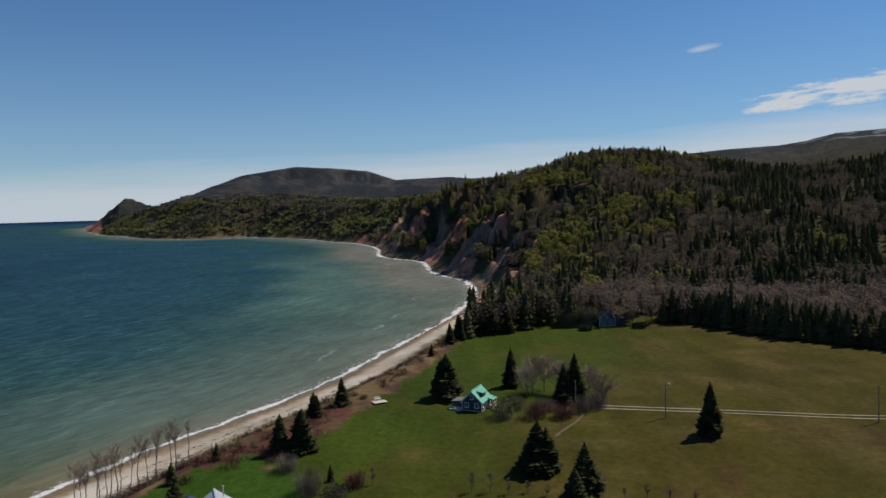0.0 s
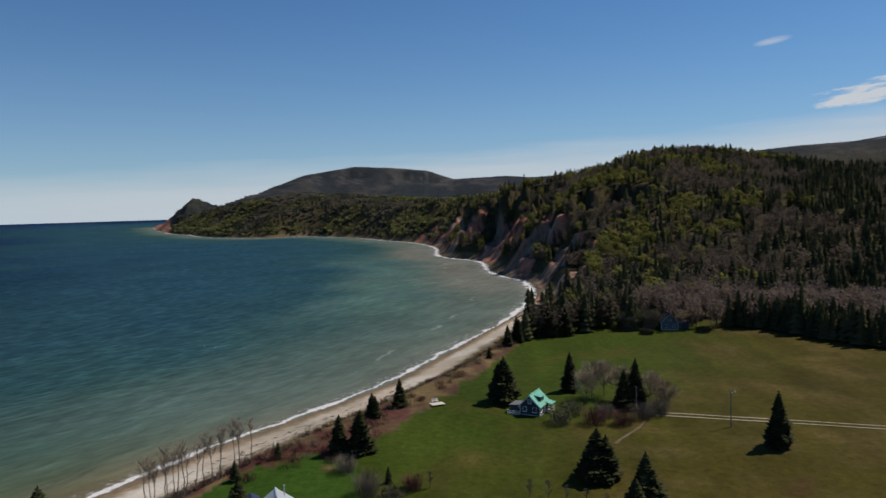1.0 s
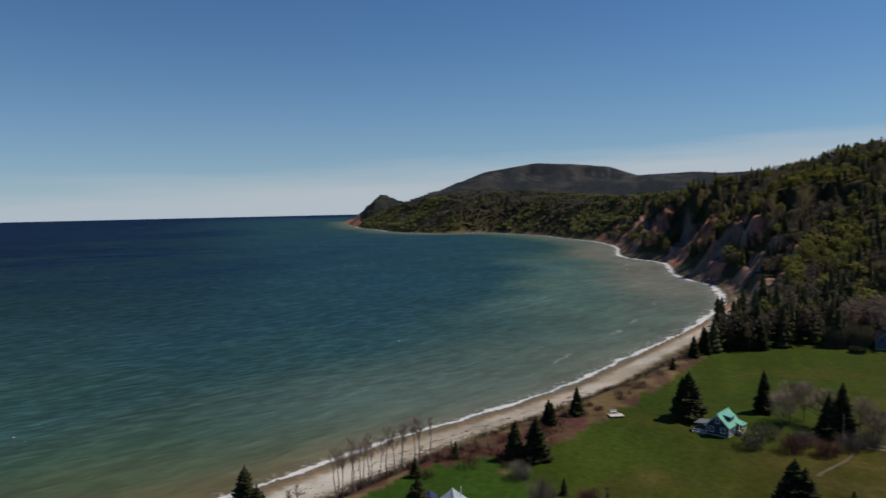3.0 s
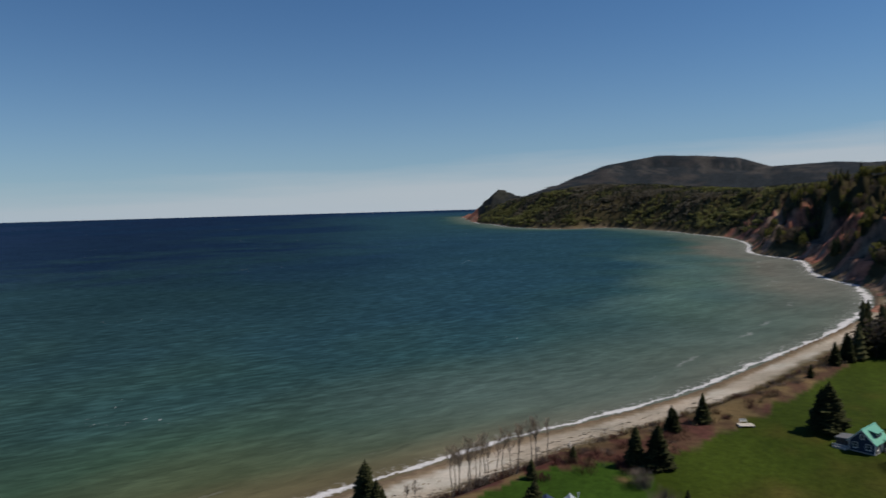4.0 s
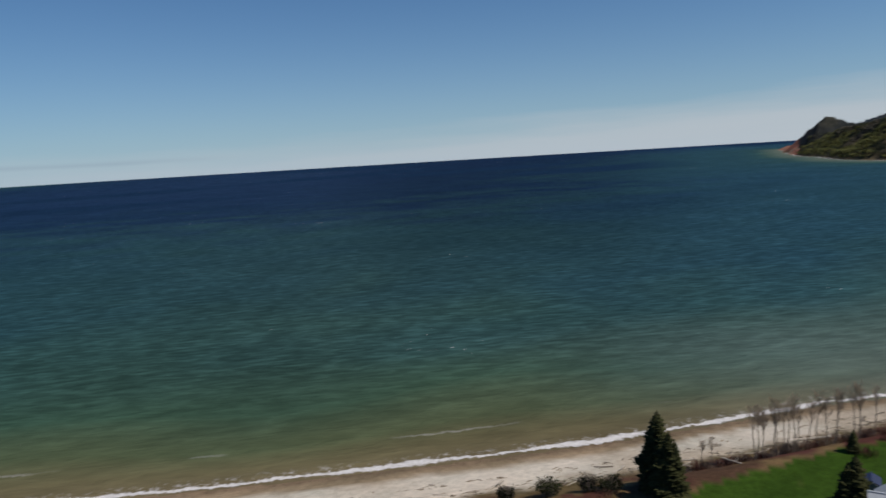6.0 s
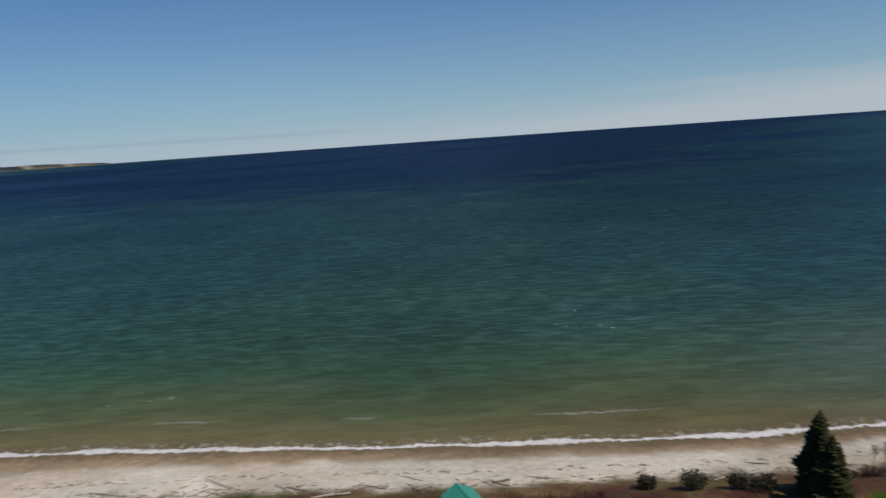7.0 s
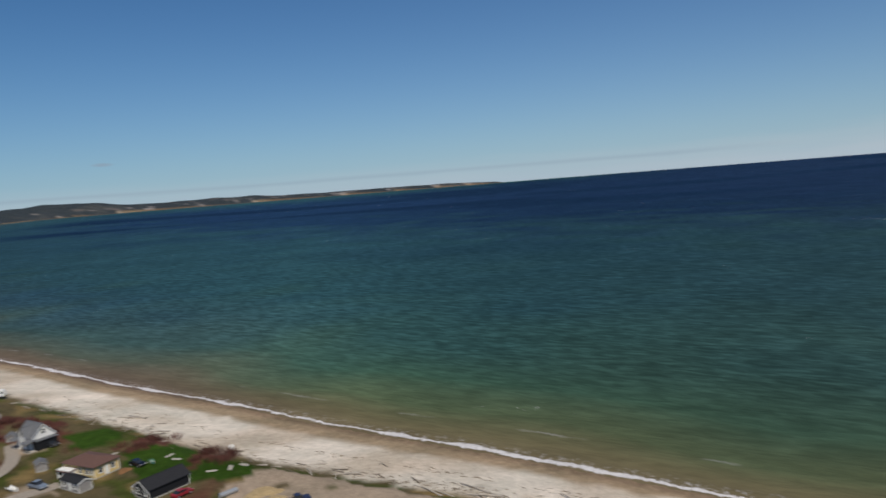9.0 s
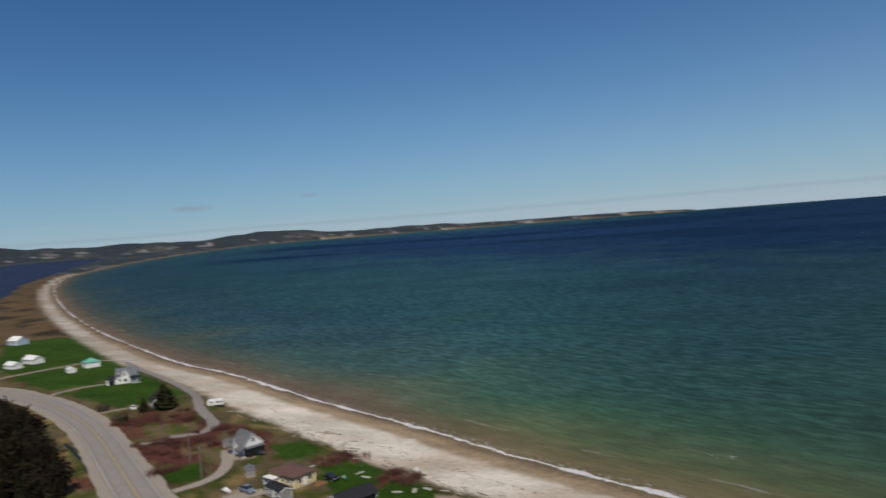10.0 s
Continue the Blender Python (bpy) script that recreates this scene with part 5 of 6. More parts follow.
def gable_roof(L, W, eave, ridge, over=0.35, thick=0.16):
    """Two thick slopes and a ridge cap, ridge along x."""
    bm = bmesh.new()
    run = W / 2
    slope = (ridge - eave) / run
    for s in (-1, 1):
        y1, z1 = s * (run + over), eave - slope * over
        n = bm.verts.new
        a = [n((-L / 2 - over, 0, ridge)), n((L / 2 + over, 0, ridge)), n((L / 2 + over, y1, z1)), n((-L / 2 - over, y1, z1))]
        b = [n((v.co.x, v.co.y, v.co.z + thick)) for v in a]
        bm.faces.new(a)
        bm.faces.new(b)
        for i in range(4):
            j = (i + 1) % 4
            bm.faces.new((a[i], a[j], b[j], b[i]))
    bmesh.ops.recalc_face_normals(bm, faces=bm.faces)
    box(bm, -L / 2 - over - 0.02, L / 2 + over + 0.02, -0.14, 0.14, ridge + thick * 0.7, ridge + thick + 0.05)
    return bm


def hip_roof(L, W, eave, ridge, over=0.4, inset=None):
    bm = bmesh.new()
    x, y, e = L / 2 + over, W / 2 + over, eave
    k = (W / 2 if inset is None else inset) + over
    n = bm.verts.new
    low = [n((-x, -y, e)), n((x, -y, e)), n((x, y, e)), n((-x, y, e))]
    up = [n((v.co.x, v.co.y, e + 0.16)) for v in low]
    r0, r1 = n((-x + k, 0, ridge)), n((x - k, 0, ridge))
    bm.faces.new(low[::-1])
    for i in range(4):
        j = (i + 1) % 4
        bm.faces.new((low[i], low[j], up[j], up[i]))
    bm.faces.new((up[0], up[1], r1, r0))
    bm.faces.new((up[2], up[3], r0, r1))
    bm.faces.new((up[1], up[2], r1))
    bm.faces.new((up[3], up[0], r0))
    bmesh.ops.recalc_face_normals(bm, faces=bm.faces)
    return bm


def house(name, label, x, y, rz, L, W, eave, ridge, wall, roof, trim, wins=(), doors=(), hip=False, chimney=None, over=0.35, group="", door_mat=None, dz=0.0, category="house"):
    t = thing(name, spot(x, y, rz, dz), label, category, group)
    part("foundation", boxes((-L / 2 - 0.05, L / 2 + 0.05, -W / 2 - 0.05, W / 2 + 0.05, -0.8, 0.25)), CONCRETE, t)
    bm = bmesh.new()
    if hip:
        box(bm, -L / 2, L / 2, -W / 2, W / 2, 0.25, eave + 0.02)
    else:
        prism(bm, [(-W / 2, 0.25), (W / 2, 0.25), (W / 2, eave), (0, ridge), (-W / 2, eave)], -L / 2, L / 2)
        bmesh.ops.rotate(bm, matrix=Matrix.Rotation(radians(90), 3, "Z"), verts=bm.verts)
    part("wall", bm, wall, t)
    part("roof", hip_roof(L, W, eave, ridge, over) if hip else gable_roof(L, W, eave, ridge, over), roof, t)
    if not hip:   # barge boards on the gables
        slope = (ridge - eave) / (W / 2)
        for sx in (-1, 1):
            bm = bmesh.new()
            for s in (-1, 1):
                y1 = s * (W / 2 + over)
                n = bm.verts.new
                xx = sx * (L / 2 + over)
                q = [n((xx, 0, ridge - 0.16)), n((xx, y1, eave - slope * over - 0.16)), n((xx, y1, eave - slope * over + 0.06)), n((xx, 0, ridge + 0.06))]
                p = [n((xx + sx * 0.05, v.co.y, v.co.z)) for v in q]
                bm.faces.new(q)
                bm.faces.new(p)
                for i in range(4):
                    j = (i + 1) % 4
                    bm.faces.new((q[i], q[j], p[j], p[i]))
            bmesh.ops.recalc_face_normals(bm, faces=bm.faces)
            part("barge_board", bm, trim, t)
    for cx in (-1, 1):
        for cy in (-1, 1):
            part("corner_board", boxes((cx * L / 2 - 0.07, cx * L / 2 + 0.07, cy * W / 2 - 0.07, cy * W / 2 + 0.07, 0.25, eave - 0.05)), trim, t)
    for side, u, z, w, h in wins:
        add_window(t, wall_frame(side, L, W), u, z, w, h, trim)
    for side, u, w, h in doors:
        add_door(t, wall_frame(side, L, W), u, w, h, door_mat or trim, trim)
    if chimney:
        cx, cy, top = chimney
        bm = boxes((cx - 0.32, cx + 0.32, cy - 0.28, cy + 0.28, eave, top), (cx - 0.38, cx + 0.38, cy - 0.34, cy + 0.34, top - 0.18, top - 0.05))
        part("chimney", bm, BRICK_RED, t)
    return t


def add_gable(t, x, L, out, W, eave, ridge, wall, roof, trim, side=-1, win=None):
    """A cross gable that stands out of the long wall at x, facing side * y."""
    bm = bmesh.new()
    prism(bm, [(x - L / 2, 0.25), (x + L / 2, 0.25), (x + L / 2, eave), (x, ridge), (x - L / 2, eave)], side * 0.1, side * (W / 2 + out))
    part("gable_wall", bm, wall, t)
    g = gable_roof(W / 2 + out - 0.1, L, eave, ridge, 0.3)
    bmesh.ops.transform(g, matrix=Matrix.Translation((x, side * (W / 4 + out / 2), 0)) @ Matrix.Rotation(radians(90), 4, "Z"), verts=g.verts)
    part("gable_roof", g, roof, t)
    if win:
        for u, z, w, h in win:
            add_window(t, pose(x, side * (W / 2 + out), 0, 0, 0, 0 if side < 0 else 180), u, z, w, h, trim)


def add_porch(t, x0, x1, y0, y1, top, roof, posts, drop=0.35, side=-1, deck=True, rail=True):
    """A porch along a long wall: deck, posts, rail and a sloping roof."""
    if deck:
        part("porch_deck", boxes((x0, x1, min(y0, y1), max(y0, y1), 0.0, 0.28)), DECKING, t)
    n = max(2, int((x1 - x0) / 2.2) + 1)
    for i in range(n):
        px = x0 + 0.12 + (x1 - x0 - 0.24) * i / (n - 1)
        part("post", boxes((px - 0.07, px + 0.07, y1 - 0.07 - 0.08 * side, y1 + 0.07 - 0.08 * side, 0.28, top - drop)), posts, t)
    if rail:
        yy = y1 - 0.08 * side
        part("rail", boxes((x0 + 0.1, x1 - 0.1, yy - 0.04, yy + 0.04, 1.12, 1.22), (x0 + 0.1, x1 - 0.1, yy - 0.03, yy + 0.03, 0.42, 0.5)), posts, t)
    bm = bmesh.new()
    v = bm.verts.new
    a = [v((x0 - 0.2, y0, top)), v((x1 + 0.2, y0, top)), v((x1 + 0.2, y1 + 0.25 * side, top - drop)), v((x0 - 0.2, y1 + 0.25 * side, top - drop))]
    b = [v((p.co.x, p.co.y, p.co.z + 0.12)) for p in a]
    bm.faces.new(a)
    bm.faces.new(b)
    for i in range(4):
        j = (i + 1) % 4
        bm.faces.new((a[i], a[j], b[j], b[i]))
    bmesh.ops.recalc_face_normals(bm, faces=bm.faces)
    part("porch_roof", bm, roof, t)


# the slate-blue cottage with the mint roof
c = house("cottage", "slate-blue shingled cottage with a mint green metal roof", 5.5, 131.5, 67, 6.2, 4.9, 2.35, 4.75, SLATE, MINT, WHITE,
          wins=[("x-", 0.0, 3.35, 0.7, 0.8), ("x-", -1.3, 1.45, 0.8, 1.0), ("x-", 1.2, 1.45, 0.9, 1.0), ("y-", -2.0, 1.45, 0.8, 1.0)], doors=[("y-", 0.3, 0.9, 1.95)], dz=-0.1)
bm = bmesh.new()
prism(bm, [(-1.3, 3.0), (1.3, 3.0), (1.3, 4.25), (-1.3, 4.25)], -1.95, -0.4)
dormer = part("dormer", bm, SLATE, c)
part("dormer_window", boxes((-0.95, 0.95, -1.99, -1.94, 3.42, 4.05)), WHITE, dormer, "white dormer window frame")
part("dormer_pane", boxes((-0.85, -0.05, -2.01, -1.985, 3.50, 3.97), (0.05, 0.85, -2.01, -1.985, 3.50, 3.97)), GLASS, dormer)
bm = bmesh.new()
box(bm, -1.55, 1.55, -2.35, -0.1, 0, 0.12, pose(0, 0, 4.52, 11, 0, 0))
part("dormer_roof", bm, MINT, dormer)
add_porch(c, 0.9, 3.3, -2.45, -3.9, 2.45, MINT, WHITE, 0.45)
# its low wing towards the sea
w = bmesh.new()
box(w, -2.6, 0.9, 2.45, 5.2, 0.2, 2.05)
wing = part("wing", w, SLATE, c)
w = bmesh.new()
box(w, -2.8, 1.1, 2.4, 5.45, 0, 0.15, pose(0, 0, 2.35, -5, 0, 0))
part("wing_roof", w, GREY_SHINGLE, wing)
for u in (-2.0, -0.8, 0.4):
    bm = bmesh.new()
    box(bm, u - 0.45, u + 0.45, 5.2, 5.26, 0.95, 1.75)
    part("wing_window", bm, WHITE, wing)
for i in range(3):
    part("wing_pane", boxes((-2.64, -2.59, 2.75 + i * 0.8, 3.35 + i * 0.8, 1.0, 1.75)), GLASS, wing)
part("wing_deck", boxes((-4.0, -2.6, 2.6, 5.4, 0.0, 0.45)), DECKING, c)
part("wing_rail", boxes((-4.0, -3.94, 2.6, 5.4, 0.95, 1.05), (-4.0, -3.94, 2.6, 2.68, 0.45, 0.95), (-4.0, -3.94, 5.32, 5.4, 0.45, 0.95), (-4.0, -3.94, 3.96, 4.04, 0.45, 0.95)), WHITE, c)

fc = house("farm_cottage", "small blue-grey cottage at the foot of the woods", 48.6, 212.8, 90, 6.6, 6.2, 3.0, 6.0, plain("blue_grey_siding", (0.075, 0.098, 0.12), 0.8, 2.0, 0.25), DARK_SHINGLE, PALE_BLUE,
      wins=[("x-", 0.0, 3.9, 0.8, 0.9), ("x-", -1.4, 1.5, 0.8, 1.0), ("x-", 1.4, 1.5, 0.8, 1.0)], doors=[("y-", 0.0, 0.9, 2.0)])
bm = boxes((-1.6, 2.6, -7.4, -3.1, 0.0, 2.5))
wing = part("wing", bm, SLATE, fc)
bm = bmesh.new()
box(bm, -1.9, 2.9, -7.7, -2.9, 0, 0.15, pose(0, 0, 2.75, 4, 0, 0))
part("wing_roof", bm, DARK_SHINGLE, wing)

# the grey-roofed house under the big spruces
g = house("beach_house", "white house with a pale grey metal roof and cross gable", -28.6, 85.0, 112, 8.6, 6.4, 2.9, 5.3, WHITE, GREY_METAL, WHITE,
          wins=[("x+", -1.4, 1.6, 1.0, 1.1), ("x+", 1.4, 1.6, 1.0, 1.1), ("y+", -2.0, 1.6, 1.0, 1.1)], doors=[("y+", 1.0, 0.95, 2.0)])
add_gable(g, -0.8, 3.6, 1.0, 6.4, 2.9, 4.7, WHITE, GREY_METAL, WHITE, 1, [(0, 1.6, 1.0, 1.1)])
add_gable(g, -1.6, 3.2, 1.0, 6.4, 2.9, 4.5, WHITE, GREY_METAL, WHITE, -1, [(0, 1.6, 1.0, 1.1)])
bm = bmesh.new()
tube(bm, (3.2, -1.3, 4.1), (3.2, -1.3, 6.1), 0.09, 0.09, 10)
tube(bm, (3.2, -1.3, 6.1), (3.2, -1.3, 6.25), 0.15, 0.15, 10)
part("flue", bm, GREY_METAL, g)
house("garden_shed", "low shed with a navy blue roof", -34.0, 90.4, 112, 3.0, 2.4, 1.7, 2.3, GREY_WALL, NAVY, GREY_WALL, over=0.2, category="shed", doors=[("y-", 0, 0.8, 1.4)])

# two teal-roofed cottages and a dark one behind the beach
for i, (x, y, rz) in enumerate(((-72.9, 38.2, -4), (-82.6, 13.2, 4))):
    house("beach_cottage", "small beach cottage with a teal metal roof", x, y, rz, 6.4, 4.8, 2.3, 3.6 if i == 0 else 3.2, WHITE, TEAL, WHITE,
          wins=[("x-", 0, 1.5, 1.4, 1.0), ("y-", -1.4, 1.5, 0.8, 1.0)], doors=[("y-", 1.2, 0.9, 1.9)], group="teal-roofed cottages")
house("beach_shed", "small dark-roofed shed beside a gravel yard", -95.0, -18.2, -10, 5.0, 3.6, 2.0, 2.9, GREY_WALL, DARK_SHINGLE, WHITE, over=0.25, category="shed",
      doors=[("x-", 0, 1.6, 1.7)])

# the yellow bungalow
yb = house("bungalow", "yellow bungalow with a low brown shingled roof", -119.6, -72.2, 68, 10.4, 6.6, 2.9, 4.3, YELLOW, BROWN_SHINGLE, WHITE, hip=True, over=0.45,
           wins=[("y-", 2.8, 1.7, 1.1, 1.1), ("y-", 0.6, 1.7, 1.1, 1.1), ("y-", 4.3, 1.7, 0.7, 0.9), ("x+", -1.6, 1.7, 1.0, 1.1), ("x+", 1.6, 1.7, 1.0, 1.1)], doors=[("x+", 0.0, 0.9, 2.0)])
yb_base = yb.matrix_world.copy()
bm = bmesh.new()
box(bm, -4.9, -0.6, -5.3, -3.3, 0.0, 2.2)
lean = part("lean_to", bm, WHITE, yb, "white enclosed porch")
bm = bmesh.new()
box(bm, -5.1, -0.4, -5.6, -3.2, 0, 0.14, pose(0, 0, 2.55, 8, 0, 0))
part("lean_to_roof", bm, BROWN_SHINGLE, lean)
part("lean_to_door", boxes((-2.2, -1.3, -5.36, -5.28, 0.1, 2.0)), BLACK, lean)
part("lean_to_pane", boxes((-4.3, -3.0, -5.34, -5.29, 0.9, 1.8)), GLASS, lean)
house("trailer_cabin", "grey mobile cabin with a dark flat-pitched roof", -112.2, -70.6, 62, 7.0, 3.0, 2.3, 2.9, GREY_WALL, DARK_SHINGLE, WHITE, over=0.2, category="cabin",
      wins=[("y-", -2.0, 1.4, 1.1, 0.8), ("y-", 1.8, 1.4, 1.1, 0.8), ("x-", 0.0, 1.4, 1.3, 0.9)], doors=[("y-", 0.1, 0.85, 1.9)])
house("grey_shed", "small weathered grey board shed", -121.6, -83.4, 40, 3.4, 2.4, 1.8, 2.4, GREY_WALL, GREY_SHINGLE, GREY_WALL, over=0.2, category="shed", doors=[("y-", 0, 0.9, 1.6)])

# the black house with white trim
bh = house("black_house", "black clapboard house with white trim and a charcoal roof", -110.2, -54.2, 148, 9.6, 5.4, 2.4, 3.8, BLACK, DARK_SHINGLE, WHITE,
           wins=[("x-", -1.3, 1.55, 1.2, 1.1), ("x-", 1.4, 1.55, 1.0, 1.1), ("y+", -2.6, 1.5, 1.0, 1.0), ("y+", 0.2, 1.5, 1.0, 1.0)], doors=[("y+", 2.4, 0.9, 2.0)])
part("side_deck", boxes((-4.4, 1.6, 2.7, 4.6, 0.1, 0.6)), DECKING, bh)
part("deck_rail", boxes((-4.4, 1.6, 4.5, 4.58, 1.35, 1.45), (-4.4, -4.32, 4.5, 4.58, 0.6, 1.35), (1.52, 1.6, 4.5, 4.58, 0.6, 1.35), (-1.44, -1.36, 4.5, 4.58, 0.6, 1.35)), WHITE, bh)

# the white cottage with grey roofs
wc = house("white_cottage", "white cottage with grey roofs and a dark porch", -135.2, -93.4, 62, 7.4, 6.0, 3.3, 6.2, WHITE, GREY_SHINGLE, WHITE,
           wins=[("y-", -2.6, 4.0, 0.8, 1.0), ("y-", -2.6, 1.7, 0.8, 1.2), ("x+", 0.0, 4.3, 0.9, 1.1), ("x+", -1.6, 1.7, 0.9, 1.2), ("x+", 1.6, 1.7, 0.9, 1.2)], over=0.3)
add_gable(wc, 0.6, 3.4, 0.9, 6.0, 3.5, 5.8, WHITE, GREY_SHINGLE, WHITE, -1, [(0, 4.0, 0.9, 1.2), (0, 1.7, 1.2, 1.2)])
add_porch(wc, -3.7, -1.2, -3.0, -4.7, 3.0, GREY_SHINGLE, BLACK, 0.5)
add_porch(wc, 2.4, 5.2, -3.0, -5.0, 3.0, GREY_SHINGLE, BLACK, 0.5)
part("side_porch", boxes((3.75, 5.4, -2.9, 2.6, 0.0, 2.5)), BLACK, wc, "dark screened porch")
part("side_porch_roof", boxes((3.72, 5.7, -3.0, 2.9, 2.5, 2.68)), GREY_SHINGLE, wc)
house("well_house", "small grey-roofed shed beside the white cottage", -139.0, -101.8, 30, 2.6, 2.2, 1.5, 2.1, GREY_WALL, GREY_SHINGLE, GREY_WALL, over=0.2, category="shed", doors=[("y-", 0, 0.8, 1.3)])

# further down the shore road
fh = house("farmhouse", "white gabled farmhouse with dark porch roofs", -204.0, -193.0, 126, 8.6, 6.4, 3.8, 6.8, WHITE, GREY_SHINGLE, WHITE,
           wins=[("y-", -3.0, 4.4, 0.9, 1.2), ("y-", -3.0, 1.8, 0.9, 1.3), ("y-", 3.1, 1.8, 0.9, 1.3), ("x+", 0, 4.6, 0.9, 1.2)], doors=[("y-", 1.0, 1.0, 2.1)])
add_gable(fh, -0.4, 3.6, 1.2, 6.4, 4.0, 6.6, WHITE, GREY_METAL, WHITE, -1, [(0, 4.4, 1.0, 1.2), (0, 1.8, 1.4, 1.3)])
add_porch(fh, 1.8, 6.2, -3.2, -5.4, 3.1, DARK_SHINGLE, WHITE, 0.6)
bm = boxes((-8.6, -4.2, -3.0, 1.8, 0.0, 2.7))
gar = part("garage", bm, WHITE, fh)
bm = bmesh.new()
box(bm, -8.9, -4.0, -3.3, 2.1, 0, 0.2, pose(0, 0, 2.85, 6, 0, 0))
part("garage_roof", bm, DARK_SHINGLE, gar)
part("garage_door", boxes((-7.8, -5.0, -3.08, -2.99, 0.05, 2.2)), BLACK, gar)
dk = house("dark_house", "black-stained house shaded by a big dark tree", -172.0, -150.4, 50, 9.4, 6.6, 3.0, 5.4, BLACK, DARK_SHINGLE, WHITE,
           wins=[("y-", -2.0, 1.6, 1.0, 1.1), ("y-", 2.0, 1.6, 1.0, 1.1)], doors=[("y-", 0.2, 0.9, 2.0)])
part("white_porch", boxes((-6.5, -4.72, -2.4, 0.4, 0.0, 2.3)), WHITE, dk)
conifer(-170.6, -147.4, 7.8, 5.4, 800, "big dark spruce leaning over the black house")
conifer(-166.4, -151.4, 4.6, 2.2, 801, "dark spruce at the corner of the black house")
house("green_cottage", "white cottage with a sea-green hipped roof", -232.0, -239.0, 60, 7.6, 7.0, 3.0, 5.2, WHITE, MINT, WHITE, hip=True,
      wins=[("y-", -2.0, 1.7, 1.1, 1.2), ("y-", 2.0, 1.7, 1.1, 1.2)], doors=[("y-", 0.0, 0.95, 2.0)])
house("white_shed", "low white outbuilding beside the green-roofed cottage", -221.0, -238.5, 60, 5.4, 3.6, 2.1, 2.9, WHITE, WHITE, WHITE, over=0.2, category="shed", doors=[("y-", 0.0, 1.6, 1.9)])
house("long_barn", "long low white barn with a white metal roof", -241.0, -282.5, 74, 12.5, 6.4, 2.8, 4.6, WHITE, WHITE, WHITE, category="barn",
      wins=[("y-", -4.0, 1.6, 1.0, 0.9), ("y-", 0.0, 1.6, 1.0, 0.9)], doors=[("y-", 3.8, 2.4, 2.3)], group="white barns")
house("long_barn", "smaller white barn with a white metal roof", -230.0, -281.5, 74, 10.5, 5.2, 2.5, 3.9, WHITE, WHITE, WHITE, category="barn",
      wins=[("y-", -3.0, 1.6, 1.0, 0.9)], doors=[("y-", 2.8, 2.4, 2.2)], group="white barns")
house("blue_house", "pale blue house with a white roof near the lagoon", -295.0, -357.0, 80, 12.0, 8.0, 3.4, 6.0, PALE_BLUE, WHITE, WHITE,
      wins=[("y-", -3.5, 1.8, 1.2, 1.3), ("y-", 0.0, 1.8, 1.2, 1.3)], doors=[("y-", 3.5, 1.0, 2.1)])

# ---- roads and tracks ----
ASPHALT = plain("worn_asphalt", (0.225, 0.200, 0.178), 0.9, 0.6, 0.3)
ROAD_GRAVEL = plain("road_gravel", (0.30, 0.26, 0.215), 0.95, 1.2, 0.45)
TRACK_DIRT = plain("pale_track", (0.27, 0.235, 0.15), 0.95, 1.2, 0.6)
YELLOW_LINE = plain("yellow_line", (0.50, 0.36, 0.09), 0.8, 3.0, 0.4)
WHITE_LINE = plain("white_line", (0.55, 0.54, 0.52), 0.8, 3.0, 0.4)


def ribbon(line, left, right, lift, step=1.5, crown=0.0, ragged=0.0, seed=1):
    """A strip along a line on the ground, from left to right metres off it."""
    p = smooth_line(line, 0.0)[:, :2]
    d = np.gradient(p, axis=0)
    d /= np.linalg.norm(d, axis=1)[:, None] + 1e-9
    nrm = np.stack([-d[:, 1], d[:, 0]], -1)
    rng = np.random.RandomState(seed)
    cols = [left, (left + right) / 2, right]
    V, F = [], []
    for i, c in enumerate(cols):
        q = p + nrm * (c + (rng.uniform(-ragged, ragged, len(p)) if i != 1 else 0))[..., None] if ragged and i != 1 else p + nrm * c
        z = ground_z(q[:, 0], q[:, 1]) + (lift + (crown if i == 1 else 0)) / PLAN
        V.append(np.c_[q, z])
    n = len(p)
    V = np.concatenate(V) * PLAN
    for c in range(2):
        for i in range(n - 1):
            F.append((c * n + i, c * n + i + 1, (c + 1) * n + i + 1, (c + 1) * n + i))
    return V, F


def lay(name, line, left, right, lift, mat, label="", category="", parent=None, kind="structure", **kw):
    V, F = ribbon(line, left, right, lift, **kw)
    ob = mesh_part(name, V, F, mat, parent, smooth=True)
    return tagged(ob, label, category, kind=kind) if not parent else ob


ROAD = [(-62, -36), (-86, -70), (-106.5, -98), (-119.5, -115), (-141, -143), (-156.5, -166), (-174.5, -200), (-188, -238), (-196, -285), (-215, -345), (-260, -430)]
lay("road_shoulder", ROAD, -6.0, 6.0, 0.10, ROAD_GRAVEL, "gravel shoulder along the shore road", "road", ragged=0.3)
road = lay("road", ROAD, -4.0, 4.0, 0.16, ASPHALT, "sun-bleached two-lane asphalt road", "road", crown=0.04)
lay("centre_line", ROAD, -0.09, 0.09, 0.225, YELLOW_LINE, parent=road)
for s in (-3.5, 3.5):
    lay("edge_line", ROAD, s - 0.05, s + 0.05, 0.195, WHITE_LINE, parent=road)
for s in (-1.75, 1.75):   # tyre-polished lanes
    lay("lane_wear", ROAD, s - 1.0, s + 1.0, 0.20, plain("lane_wear", (0.25, 0.225, 0.203), 0.85, 0.5, 0.3), parent=road)
